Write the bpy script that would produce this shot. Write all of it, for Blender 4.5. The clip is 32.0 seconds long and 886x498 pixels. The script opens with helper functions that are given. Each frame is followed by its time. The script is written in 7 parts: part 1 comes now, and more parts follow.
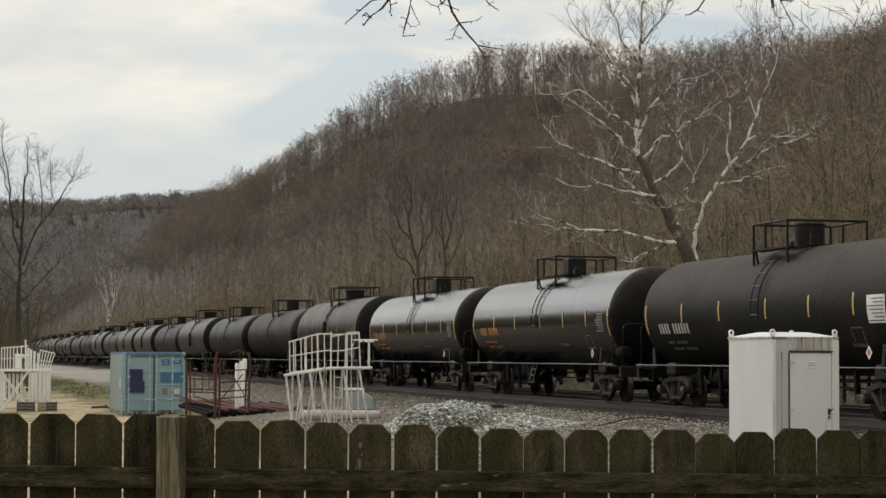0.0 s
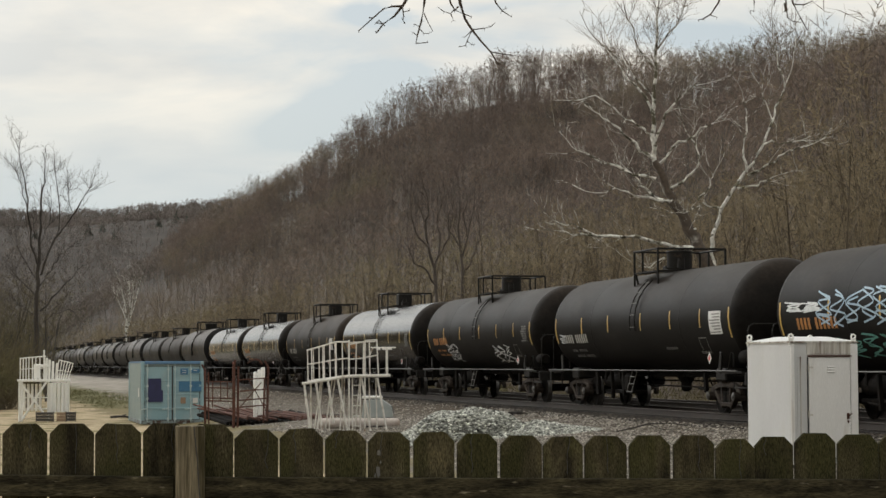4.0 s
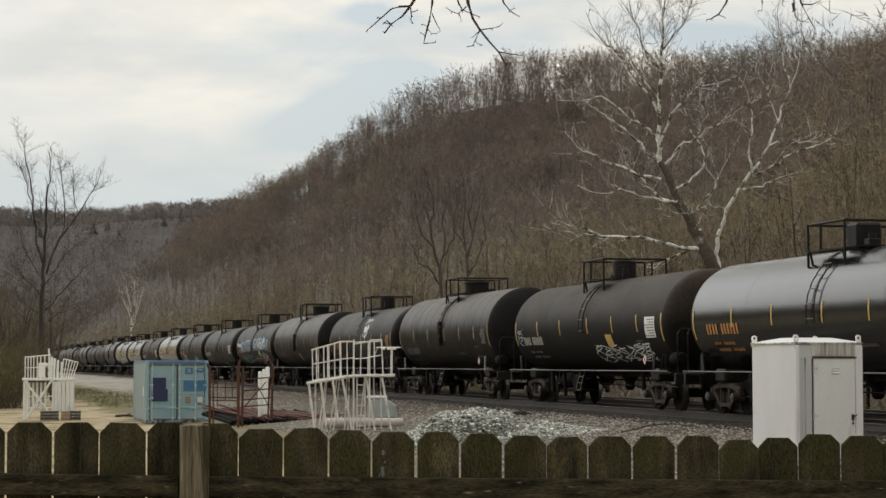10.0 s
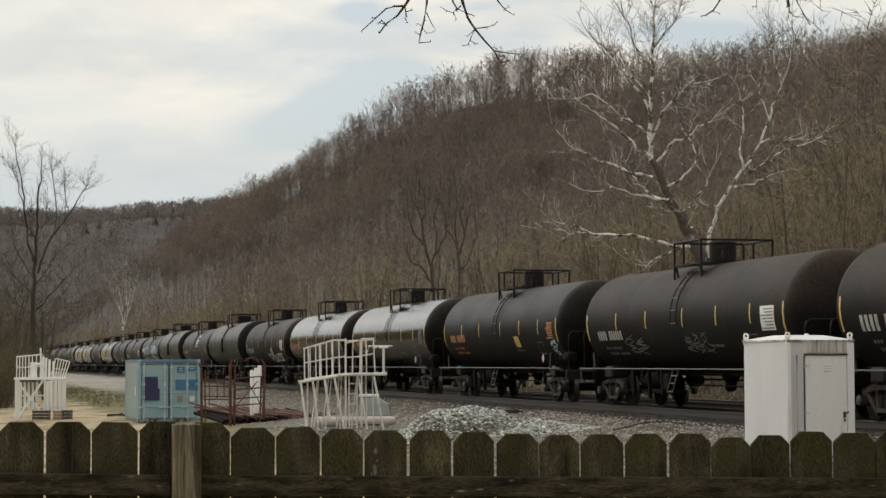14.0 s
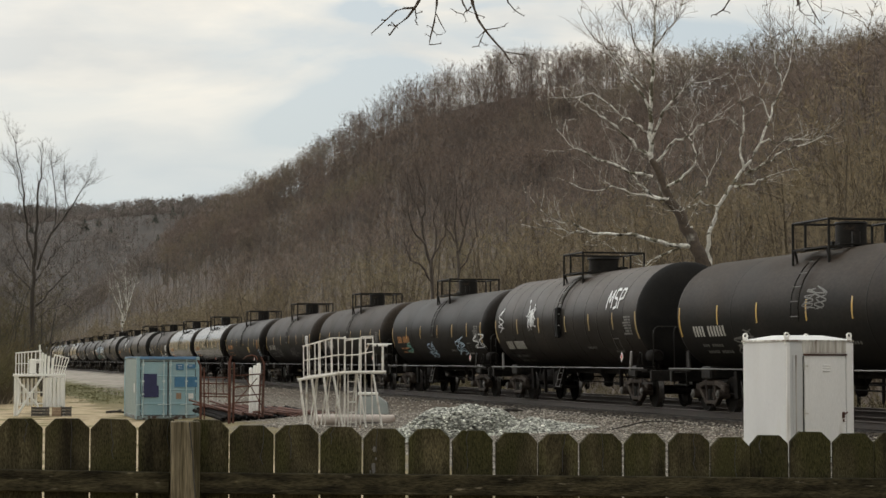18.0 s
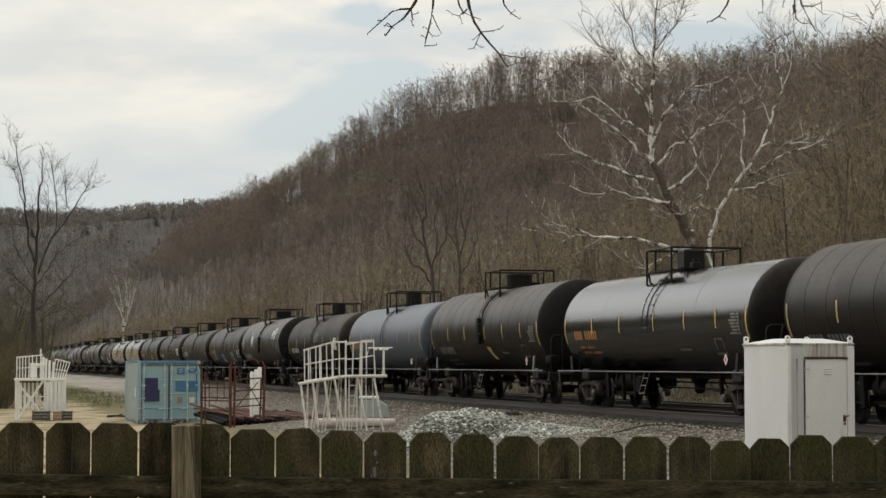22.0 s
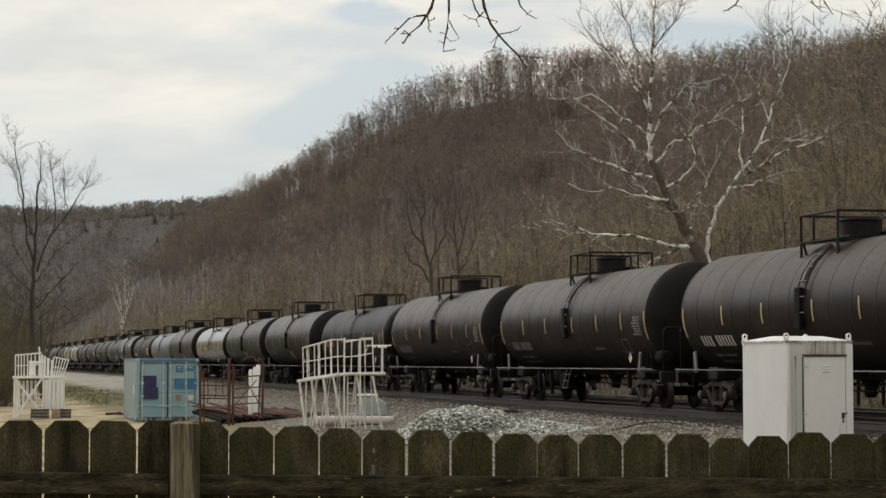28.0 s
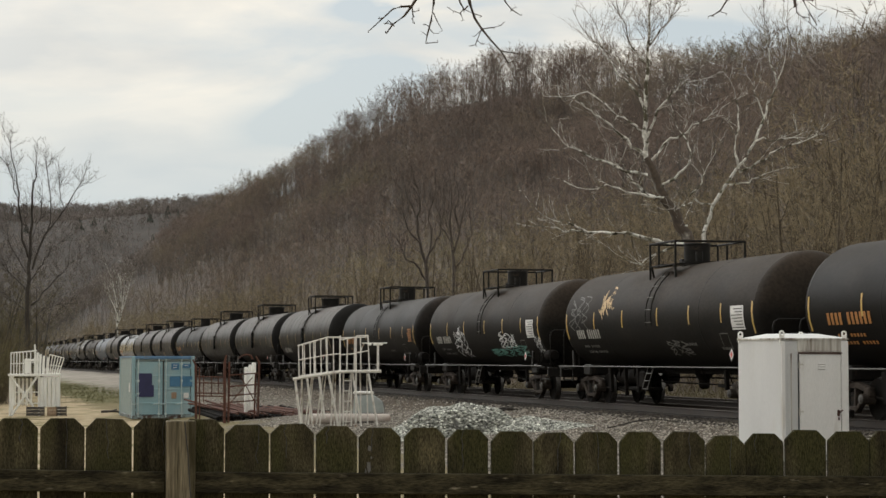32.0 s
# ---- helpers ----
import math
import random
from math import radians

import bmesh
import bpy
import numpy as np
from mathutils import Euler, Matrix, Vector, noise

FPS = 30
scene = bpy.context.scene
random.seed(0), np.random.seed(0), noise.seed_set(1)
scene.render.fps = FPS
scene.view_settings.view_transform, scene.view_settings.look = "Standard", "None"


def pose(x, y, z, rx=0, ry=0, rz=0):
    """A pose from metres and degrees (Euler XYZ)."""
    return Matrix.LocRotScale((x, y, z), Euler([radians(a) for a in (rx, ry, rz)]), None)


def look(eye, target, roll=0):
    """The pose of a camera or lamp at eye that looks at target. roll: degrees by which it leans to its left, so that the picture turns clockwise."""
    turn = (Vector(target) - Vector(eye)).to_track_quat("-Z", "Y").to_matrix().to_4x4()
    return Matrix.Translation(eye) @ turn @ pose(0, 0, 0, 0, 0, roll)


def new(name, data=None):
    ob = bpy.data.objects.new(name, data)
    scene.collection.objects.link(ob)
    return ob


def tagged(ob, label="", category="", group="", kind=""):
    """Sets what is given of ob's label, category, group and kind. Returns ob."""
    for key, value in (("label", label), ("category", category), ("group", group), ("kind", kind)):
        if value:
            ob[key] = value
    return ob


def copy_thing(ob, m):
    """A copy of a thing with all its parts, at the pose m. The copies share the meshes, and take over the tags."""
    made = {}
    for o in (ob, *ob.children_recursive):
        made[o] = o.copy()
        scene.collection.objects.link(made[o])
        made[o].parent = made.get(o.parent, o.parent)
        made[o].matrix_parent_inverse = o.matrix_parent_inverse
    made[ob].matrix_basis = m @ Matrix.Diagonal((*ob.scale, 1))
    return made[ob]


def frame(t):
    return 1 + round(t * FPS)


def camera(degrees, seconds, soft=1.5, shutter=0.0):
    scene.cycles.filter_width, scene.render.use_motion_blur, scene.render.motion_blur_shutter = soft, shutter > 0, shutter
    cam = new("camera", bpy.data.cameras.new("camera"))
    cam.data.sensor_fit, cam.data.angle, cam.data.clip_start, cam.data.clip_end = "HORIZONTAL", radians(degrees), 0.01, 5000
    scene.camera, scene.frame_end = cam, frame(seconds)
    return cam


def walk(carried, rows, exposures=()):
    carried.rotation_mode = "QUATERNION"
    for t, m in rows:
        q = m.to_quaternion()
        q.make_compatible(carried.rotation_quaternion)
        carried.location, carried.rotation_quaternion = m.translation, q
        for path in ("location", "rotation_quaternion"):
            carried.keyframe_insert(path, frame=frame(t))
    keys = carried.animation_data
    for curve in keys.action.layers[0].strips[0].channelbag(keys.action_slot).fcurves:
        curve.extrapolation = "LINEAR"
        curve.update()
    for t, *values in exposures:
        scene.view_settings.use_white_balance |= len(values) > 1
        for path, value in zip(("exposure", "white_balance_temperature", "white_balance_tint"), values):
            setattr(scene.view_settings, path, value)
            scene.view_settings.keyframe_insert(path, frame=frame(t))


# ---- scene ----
# ---------------------------------------------------------------- camera and its walk
EYE = Vector((0.0, 0.0, 2.35))


def aim(yaw, pitch, roll):
    a, b = radians(yaw), radians(pitch)
    way = Vector((-math.sin(a) * math.cos(b), math.cos(a) * math.cos(b), math.sin(b)))
    return look(EYE, EYE + way, -roll)


cam = camera(24.0, 32.0, soft=1.5)
HELD = [
    (0.0, -0.354, 2.966, -0.231), (0.5, -0.349, 3.035, 0.105), (1.0, -0.317, 3.155, 0.420), (1.5, -0.250, 3.203, 0.389),
    (2.0, -0.194, 3.159, 0.336), (2.5, -0.070, 3.172, 0.325), (3.0, 0.036, 3.217, 0.349), (3.5, 0.132, 3.200, 0.244),
    (5.5, -0.012, 3.064, 0.043), (6.0, -0.018, 3.068, 0.020), (6.5, -0.002, 3.105, -0.042), (7.0, 0.063, 3.140, 0.028),
    (7.5, 0.132, 3.191, 0.045), (8.0, 0.148, 3.135, 0.140), (8.5, 0.088, 3.137, 0.146), (9.0, 0.108, 3.154, 0.091),
    (9.5, 0.178, 3.153, 0.082), (10.0, 0.256, 3.162, 0.019), (10.5, 0.343, 3.163, 0.018), (11.0, 0.387, 3.128, -0.034),
    (11.5, 0.355, 3.077, -0.060), (12.0, 0.363, 3.080, -0.007), (12.5, 0.391, 3.138, 0.132), (13.0, 0.238, 3.140, 0.187),
    (13.5, 0.027, 3.114, 0.174), (14.0, 0.027, 3.117, 0.177), (14.5, 0.086, 3.148, 0.075), (16.5, 0.133, 3.138, 0.019),
    (17.0, 0.143, 3.136, -0.104), (17.5, 0.093, 3.121, -0.092), (18.0, 0.019, 3.074, -0.100), (18.5, -0.087, 3.040, -0.158),
    (19.0, -0.093, 3.074, -0.062), (19.5, 0.011, 3.122, -0.014), (20.0, -0.003, 3.127, -0.045), (20.5, -0.022, 3.130, -0.055),
    (21.0, 0.021, 3.147, -0.030), (21.5, 0.039, 3.166, 0.022), (22.0, 0.041, 3.176, -0.028), (22.5, 0.036, 3.173, -0.044),
    (23.0, -0.000, 3.169, -0.085), (23.5, -0.022, 3.162, -0.107), (24.0, -0.045, 3.151, -0.073), (24.5, -0.068, 3.151, -0.032),
    (25.0, -0.063, 3.132, -0.027), (25.5, -0.001, 3.148, -0.064), (27.5, -0.029, 3.092, 0.024), (28.0, 0.001, 3.111, 0.000),
    (28.5, 0.072, 3.153, -0.043), (29.0, 0.044, 3.119, -0.107), (29.5, 0.016, 3.082, -0.050), (30.0, -0.084, 3.055, -0.030),
    (30.5, -0.123, 3.021, 0.027), (31.0, -0.098, 3.019, 0.028), (31.5, -0.124, 3.043, 0.012), (32.0, -0.118, 3.046, 0.015),
]
walk(cam, [(t, aim(*a)) for t, *a in HELD], exposures=[(0.0, 0.1, 6900, 10), (32.0, 0.1, 6900, 10)])

# ---------------------------------------------------------------- world, sun
SUN_UP, SUN_TURN = radians(32), radians(-50)
world = bpy.data.worlds.new("overcast_sky")
scene.world = world
world.use_nodes = True


def build_sky():
    nt = world.node_tree
    nt.nodes.clear()
    n, link = nt.nodes.new, nt.links.new
    sky = n("ShaderNodeTexSky")
    sky.sky_type, sky.sun_disc = "NISHITA", False
    sky.sun_elevation, sky.sun_rotation = SUN_UP, SUN_TURN
    sky.air_density, sky.dust_density = 1.0, 2.0
    sky_level = n("ShaderNodeMix")
    sky_level.data_type, sky_level.blend_type = "RGBA", "MULTIPLY"
    sky_level.inputs[0].default_value = 1.0
    sky_level.inputs[7].default_value = (0.135, 0.125, 0.118, 1)
    link(sky.outputs[0], sky_level.inputs[6])
    # cloud sheet seen in perspective: direction divided by its height
    co = n("ShaderNodeTexCoord")
    sep = n("ShaderNodeSeparateXYZ")
    link(co.outputs["Generated"], sep.inputs[0])
    up = n("ShaderNodeMath")
    up.operation = "MAXIMUM"
    up.inputs[1].default_value = 0.0
    link(sep.outputs[2], up.inputs[0])
    lift = n("ShaderNodeMath")
    lift.operation = "ADD"
    lift.inputs[1].default_value = 0.28
    link(up.outputs[0], lift.inputs[0])
    plane = n("ShaderNodeVectorMath")
    plane.operation = "DIVIDE"
    link(co.outputs["Generated"], plane.inputs[0])
    link(lift.outputs[0], plane.inputs[1])
    place = n("ShaderNodeMapping")
    place.inputs["Location"].default_value = (CLOUD_AT[0], CLOUD_AT[1], 0.0)
    place.inputs["Scale"].default_value = (1.5, 1.9, 0.0)
    link(plane.outputs[0], place.inputs[0])
    big = n("ShaderNodeTexNoise")
    big.inputs["Scale"].default_value = 1.9
    big.inputs["Detail"].default_value = 7.0
    big.inputs["Roughness"].default_value = 0.55
    big.inputs["Distortion"].default_value = 0.5
    link(place.outputs[0], big.inputs["Vector"])
    thick = n("ShaderNodeMapRange")
    for i, v in ((1, 0.25), (2, 0.75), (3, 0.20), (4, 1.25)):
        thick.inputs[i].default_value = v
    link(big.outputs[0], thick.inputs[0])
    # thin places in the sheet, with edges frayed by the noise
    fray = n("ShaderNodeVectorMath")
    fray.operation = "MULTIPLY_ADD"
    fray.inputs[1].default_value = (0.075, 0.0, 0.035)
    link(big.outputs["Color"], fray.inputs[0])
    shift = n("ShaderNodeVectorMath")
    shift.inputs[1].default_value = (-0.0375, 0.0, -0.0175)
    link(co.outputs["Generated"], shift.inputs[0])
    link(shift.outputs[0], fray.inputs[2])
    level = thick.outputs[0]
    for way, size, tilt, depth in THIN:
        at = n("ShaderNodeMapping")
        at.vector_type = "TEXTURE"
        at.inputs["Location"].default_value = (way[0], 1.0, way[1])
        at.inputs["Rotation"].default_value = (0.0, radians(-tilt), 0.0)
        at.inputs["Scale"].default_value = (size[0], 1.0, size[1])
        link(fray.outputs[0], at.inputs[0])
        far = n("ShaderNodeVectorMath")
        far.operation = "LENGTH"
        link(at.outputs[0], far.inputs[0])
        hole = n("ShaderNodeMapRange")
        hole.interpolation_type = "SMOOTHSTEP"
        for i, v in ((1, 0.0), (2, 1.0), (3, depth), (4, 0.0)):
            hole.inputs[i].default_value = v
        link(far.outputs["Value"], hole.inputs[0])
        less = n("ShaderNodeMath")
        less.operation = "SUBTRACT"
        link(level, less.inputs[0])
        link(hole.outputs[0], less.inputs[1])
        level = less.outputs[0]
    cover = n("ShaderNodeMapRange")
    cover.inputs[1].default_value, cover.inputs[2].default_value = 0.30, 0.80
    link(level, cover.inputs[0])
    fine = n("ShaderNodeTexNoise")
    fine.inputs["Scale"].default_value = 2.6
    fine.inputs["Detail"].default_value = 5.0
    link(place.outputs[0], fine.inputs["Vector"])
    body = n("ShaderNodeValToRGB")
    body.color_ramp.elements[0].position, body.color_ramp.elements[1].position = 0.34, 0.62
    body.color_ramp.elements[0].color = (0.66, 0.69, 0.70, 1)
    body.color_ramp.elements[1].color = (0.895, 0.875, 0.815, 1)
    link(fine.outputs[0], body.inputs[0])
    mix = n("ShaderNodeMix")
    mix.data_type = "RGBA"
    link(cover.outputs[0], mix.inputs[0])
    veil = n("ShaderNodeMix")
    veil.data_type = "RGBA"
    veil.inputs[0].default_value = 0.72
    veil.inputs[7].default_value = (0.52, 0.61, 0.68, 1)
    link(sky_level.outputs[2], veil.inputs[6])
    link(veil.outputs[2], mix.inputs[6])
    link(body.outputs[0], mix.inputs[7])
    bg = n("ShaderNodeBackground")
    # blue-grey air towards the horizon
    low = n("ShaderNodeMapRange")
    low.interpolation_type = "SMOOTHSTEP"
    for i, v in ((1, 0.06), (2, 0.155), (3, 0.85), (4, 0.0)):
        low.inputs[i].default_value = v
    link(sep.outputs[2], low.inputs[0])
    air = n("ShaderNodeMix")
    air.data_type = "RGBA"
    air.inputs[7].default_value = (0.53, 0.615, 0.67, 1)
    link(low.outputs[0], air.inputs[0])
    link(mix.outputs[2], air.inputs[6])
    # an overcast sky is brighter overhead than at the horizon
    zenith = n("ShaderNodeMapRange")
    zenith.interpolation_type = "SMOOTHSTEP"
    for i, v in ((1, 0.20), (2, 0.85), (3, 1.0), (4, ZENITH)):
        zenith.inputs[i].default_value = v
    link(sep.outputs[2], zenith.inputs[0])
    link(air.outputs[2], bg.inputs[0])
    # broad glow of the veiled sun
    toward = n("ShaderNodeVectorMath")
    toward.operation = "DOT_PRODUCT"
    toward.inputs[1].default_value = (math.sin(SUN_TURN) * math.cos(SUN_UP), math.cos(SUN_TURN) * math.cos(SUN_UP), math.sin(SUN_UP))
    link(co.outputs["Generated"], toward.inputs[0])
    halo = n("ShaderNodeMapRange")
    halo.interpolation_type = "SMOOTHSTEP"
    for i, v in ((1, 0.72), (2, 1.0), (3, 0.0), (4, GLOW)):
        halo.inputs[i].default_value = v
    link(toward.outputs["Value"], halo.inputs[0])
    shine = n("ShaderNodeBackground")
    shine.inputs[0].default_value = (0.82, 0.88, 0.95, 1)
    link(halo.outputs[0], shine.inputs[1])
    link(zenith.outputs[0], bg.inputs[1])
    both = n("ShaderNodeAddShader")
    link(bg.outputs[0], both.inputs[0])
    link(shine.outputs[0], both.inputs[1])
    out = n("ShaderNodeOutputWorld")
    link(both.outputs[0], out.inputs[0])


CLOUD_AT = (3.1, 7.4)
ZENITH, GLOW = 1.32, 2.0
# where the cloud sheet is thin: direction, half-width and half-height, tilt in degrees, depth
THIN = (((-0.058, 0.120), (0.066, 0.024), 14, 0.85), ((-0.020, 0.134), (0.050, 0.014), 8, 0.45), ((-0.033, 0.168), (0.034, 0.012), 0, 0.85),
        ((0.030, 0.150), (0.050, 0.010), 0, 0.40), ((0.130, 0.156), (0.085, 0.016), -4, 0.62), ((0.02, 0.170), (0.05, 0.006), 3, 0.35))
build_sky()
sun_data = bpy.data.lights.new("sun", "SUN")
sun_data.energy, sun_data.angle, sun_data.color = 0.26, radians(60), (1.0, 0.97, 0.93)
sun = new("sun", sun_data)
sun_dir = Vector((math.sin(SUN_TURN) * math.cos(SUN_UP), math.cos(SUN_TURN) * math.cos(SUN_UP), math.sin(SUN_UP)))
sun.matrix_world = look(sun_dir * 60, (0, 0, 0))

# ---------------------------------------------------------------- helpers for parts
def part(name, bm, material, parent=None, label=""):
    """Links a bmesh as one mesh object under a thing or a part."""
    me = bpy.data.meshes.new(name)
    bm.to_mesh(me)
    bm.free()
    me.materials.append(material)
    ob = new(name, me)
    if parent is not None:
        ob.parent = parent
    if label:
        ob["label"] = label
    return ob


def share(name, me, parent, m, label=""):
    """One more object on a mesh that is already made."""
    ob = new(name, me)
    ob.parent = parent
    ob.matrix_basis = m
    if label:
        ob["label"] = label
    return ob


def smooth(ob, angle=40):
    me = ob.data
    me.polygons.foreach_set("use_smooth", [True] * len(me.polygons))
    me.set_sharp_from_angle(angle=radians(angle))
    return ob


def box(bm, c, s, rot=None, bevel=0.0):
    m = Matrix.Translation(c)
    if rot is not None:
        m = m @ rot
    made = bmesh.ops.create_cube(bm, size=1.0, matrix=m @ Matrix.Diagonal((*s, 1)))
    if bevel:
        edges = list({e for v in made["verts"] for e in v.link_edges})
        bmesh.ops.bevel(bm, geom=edges, offset=bevel, segments=1, affect="EDGES")


def tube(bm, a, b, r, n=6, r2=None, caps=True):
    """A rod from a to b, r thick at a and r2 at b."""
    a, b = Vector(a), Vector(b)
    r2 = r if r2 is None else r2
    way = b - a
    q = way.to_track_quat("Z", "Y").to_matrix()
    ring = [q @ Vector((math.cos(2 * math.pi * i / n), math.sin(2 * math.pi * i / n), 0)) for i in range(n)]
    lo = [bm.verts.new(a + v * r) for v in ring]
    hi = [bm.verts.new(b + v * r2) for v in ring]
    for i in range(n):
        j = (i + 1) % n
        bm.faces.new((lo[i], lo[j], hi[j], hi[i]))
    if caps:
        bm.faces.new(lo[::-1])
        bm.faces.new(hi)


def chain(bm, pts, r0, r1, n=6):
    """A rod along several points, tapering from r0 to r1."""
    pts = [Vector(p) for p in pts]
    rings = []
    for i, p in enumerate(pts):
        way = pts[min(i + 1, len(pts) - 1)] - pts[max(i - 1, 0)]
        q = way.to_track_quat("Z", "Y").to_matrix()
        r = r0 + (r1 - r0) * i / (len(pts) - 1)
        rings.append([bm.verts.new(p + q @ Vector((math.cos(2 * math.pi * k / n) * r, math.sin(2 * math.pi * k / n) * r, 0))) for k in range(n)])
    for a, b in zip(rings, rings[1:]):
        # match the rings where the frame of the next one has turned
        shift = min(range(n), key=lambda s: (a[0].co - b[s].co).length)
        for k in range(n):
            j = (k + 1) % n
            bm.faces.new((a[k], a[j], b[(j + shift) % n], b[(k + shift) % n]))
    bm.faces.new(rings[0][::-1])
    bm.faces.new(rings[-1])


def lathe(bm, profile, n=24, axis="X", caps=True):
    """Turns (along, radius) pairs round an axis."""
    rings = []
    for x, r in profile:
        ring = []
        for i in range(n):
            a = 2 * math.pi * i / n
            c, s = math.cos(a) * r, math.sin(a) * r
            ring.append(bm.verts.new({"X": (x, c, s), "Y": (c, x, s), "Z": (c, s, x)}[axis]))
        rings.append(ring)
    for a, b in zip(rings, rings[1:]):
        for i in range(n):
            j = (i + 1) % n
            bm.faces.new((a[i], a[j], b[j], b[i]))
    if caps:
        bm.faces.new(rings[0][::-1])
        bm.faces.new(rings[-1])
    bmesh.ops.recalc_face_normals(bm, faces=bm.faces)


def empty(name, m, label, category, group="", kind=""):
    ob = new(name)
    ob.empty_display_size = 0.2
    ob.matrix_basis = m
    return tagged(ob, label, category, group, kind)


# ---------------------------------------------------------------- materials
def surface(name, a, b, rough=0.7, metal=0.0, scale=3.0, stretch=(1, 1, 1), fine=40.0, bump=0.2, bump_dist=0.01,
            c=None, c_from=0.55, c_to=0.75, c_scale=1.2, spread=0.12, per="", coords="Object", spec=0.5, rough_vary=0.12, coat=0.0, apart=None, by_height=None):
    """A mottled surface: colours a and b mixed by a coarse noise, a third colour c in patches, fine grain and relief.
    per: 'object' or 'island' varies the value piece by piece."""
    m = bpy.data.materials.new(name)
    m.use_nodes = True
    nt = m.node_tree
    bs = nt.nodes["Principled BSDF"]
    n, link = nt.nodes.new, nt.links.new
    co = n("ShaderNodeTexCoord")
    mp = n("ShaderNodeMapping")
    mp.inputs["Scale"].default_value = stretch
    link(co.outputs[coords], mp.inputs[0])
    vec = mp.outputs[0]
    if per:
        info = n("ShaderNodeObjectInfo") if per == "object" else n("ShaderNodeNewGeometry")
        rnd = info.outputs["Random"] if per == "object" else info.outputs["Random Per Island"]
        off = n("ShaderNodeVectorMath")
        off.operation = "SCALE"
        off.inputs[0].default_value = (37.0, 19.0, 53.0)
        link(rnd, off.inputs["Scale"])
        add = n("ShaderNodeVectorMath")
        link(vec, add.inputs[0])
        link(off.outputs[0], add.inputs[1])
        vec = add.outputs[0]

    def noise_at(s, detail=5.0):
        t = n("ShaderNodeTexNoise")
        t.inputs["Scale"].default_value, t.inputs["Detail"].default_value = s, detail
        link(vec, t.inputs["Vector"])
        return t.outputs[0]

    def ramp(x, lo, hi):
        r = n("ShaderNodeMapRange")
        r.inputs[1].default_value, r.inputs[2].default_value = lo, hi
        link(x, r.inputs[0])
        return r.outputs[0]

    def mix(f, x, y, blend="MIX"):
        k = n("ShaderNodeMix")
        k.data_type, k.blend_type = "RGBA", blend
        for sock, v in ((k.inputs[0], f), (k.inputs[6], x), (k.inputs[7], y)):
            if isinstance(v, (int, float)):
                sock.default_value = v
            elif isinstance(v, tuple):
                sock.default_value = (*v, 1)
            else:
                link(v, sock)
        return k.outputs[2]

    coarse, grain = noise_at(scale), noise_at(fine, 3.0)
    col = mix(ramp(coarse, 0.32, 0.68), a, b)
    if c:
        col = mix(ramp(noise_at(c_scale, 8.0), c_from, c_to), col, c)
    if by_height:
        # a second colour blended in towards the top, with a ragged lower edge
        z0, z1, top_colour = by_height
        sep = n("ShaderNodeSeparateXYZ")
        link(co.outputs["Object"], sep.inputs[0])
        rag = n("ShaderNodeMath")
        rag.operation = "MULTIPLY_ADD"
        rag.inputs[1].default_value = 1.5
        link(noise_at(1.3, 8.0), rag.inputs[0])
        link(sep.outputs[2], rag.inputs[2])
        col = mix(ramp(rag.outputs[0], z0 + 0.75, z1 + 0.75), col, top_colour)
    g = n("ShaderNodeMapRange")
    g.inputs[1].default_value, g.inputs[2].default_value = 0.25, 0.75
    g.inputs[3].default_value, g.inputs[4].default_value = 1 - spread * 1.6, 1 + spread * 1.6
    link(grain, g.inputs[0])
    col = mix(1.0, col, g.outputs[0], "MULTIPLY")
    if per:
        v = n("ShaderNodeMapRange")
        apart = spread * 2 if apart is None else apart
        v.inputs[3].default_value, v.inputs[4].default_value = 1 - apart, 1 + apart
        link(rnd, v.inputs[0])
        col = mix(1.0, col, v.outputs[0], "MULTIPLY")
    link(col, bs.inputs["Base Color"])
    r = n("ShaderNodeMapRange")
    r.inputs[3].default_value, r.inputs[4].default_value = max(0.03, rough - rough_vary), min(1, rough + rough_vary)
    link(coarse, r.inputs[0])
    link(r.outputs[0], bs.inputs["Roughness"])
    bs.inputs["Metallic"].default_value = metal
    bs.inputs["Specular IOR Level"].default_value = spec
    bs.inputs["Coat Weight"].default_value, bs.inputs["Coat Roughness"].default_value, bs.inputs["Coat IOR"].default_value = coat, 0.14, 1.5
    if bump:
        bp = n("ShaderNodeBump")
        bp.inputs["Strength"].default_value, bp.inputs["Distance"].default_value = bump, bump_dist
        link(grain, bp.inputs["Height"])
        link(bp.outputs[0], bs.inputs["Normal"])
    return m


M_GLOSS = surface("gloss_black_tank_paint", (0.005, 0.005, 0.005), (0.008, 0.0075, 0.0075), rough=0.20, scale=0.8, fine=9, bump=0.03, bump_dist=0.02, spread=0.10, c=(0.018, 0.016, 0.014), c_from=0.62, c_to=0.9, c_scale=0.7, spec=0.22, coat=0.04, rough_vary=0.05, stretch=(0.4, 1, 1))
M_SATIN = surface("satin_black_tank_paint", (0.0065, 0.0058, 0.0053), (0.0115, 0.0102, 0.0090), rough=0.48, scale=0.9, fine=12, bump=0.04, bump_dist=0.02, spread=0.14, c=(0.026, 0.023, 0.020), c_from=0.58, c_to=0.85, c_scale=0.8, spec=0.05, stretch=(0.5, 1, 1), by_height=(2.9, 4.3, (0.032, 0.025, 0.020)))
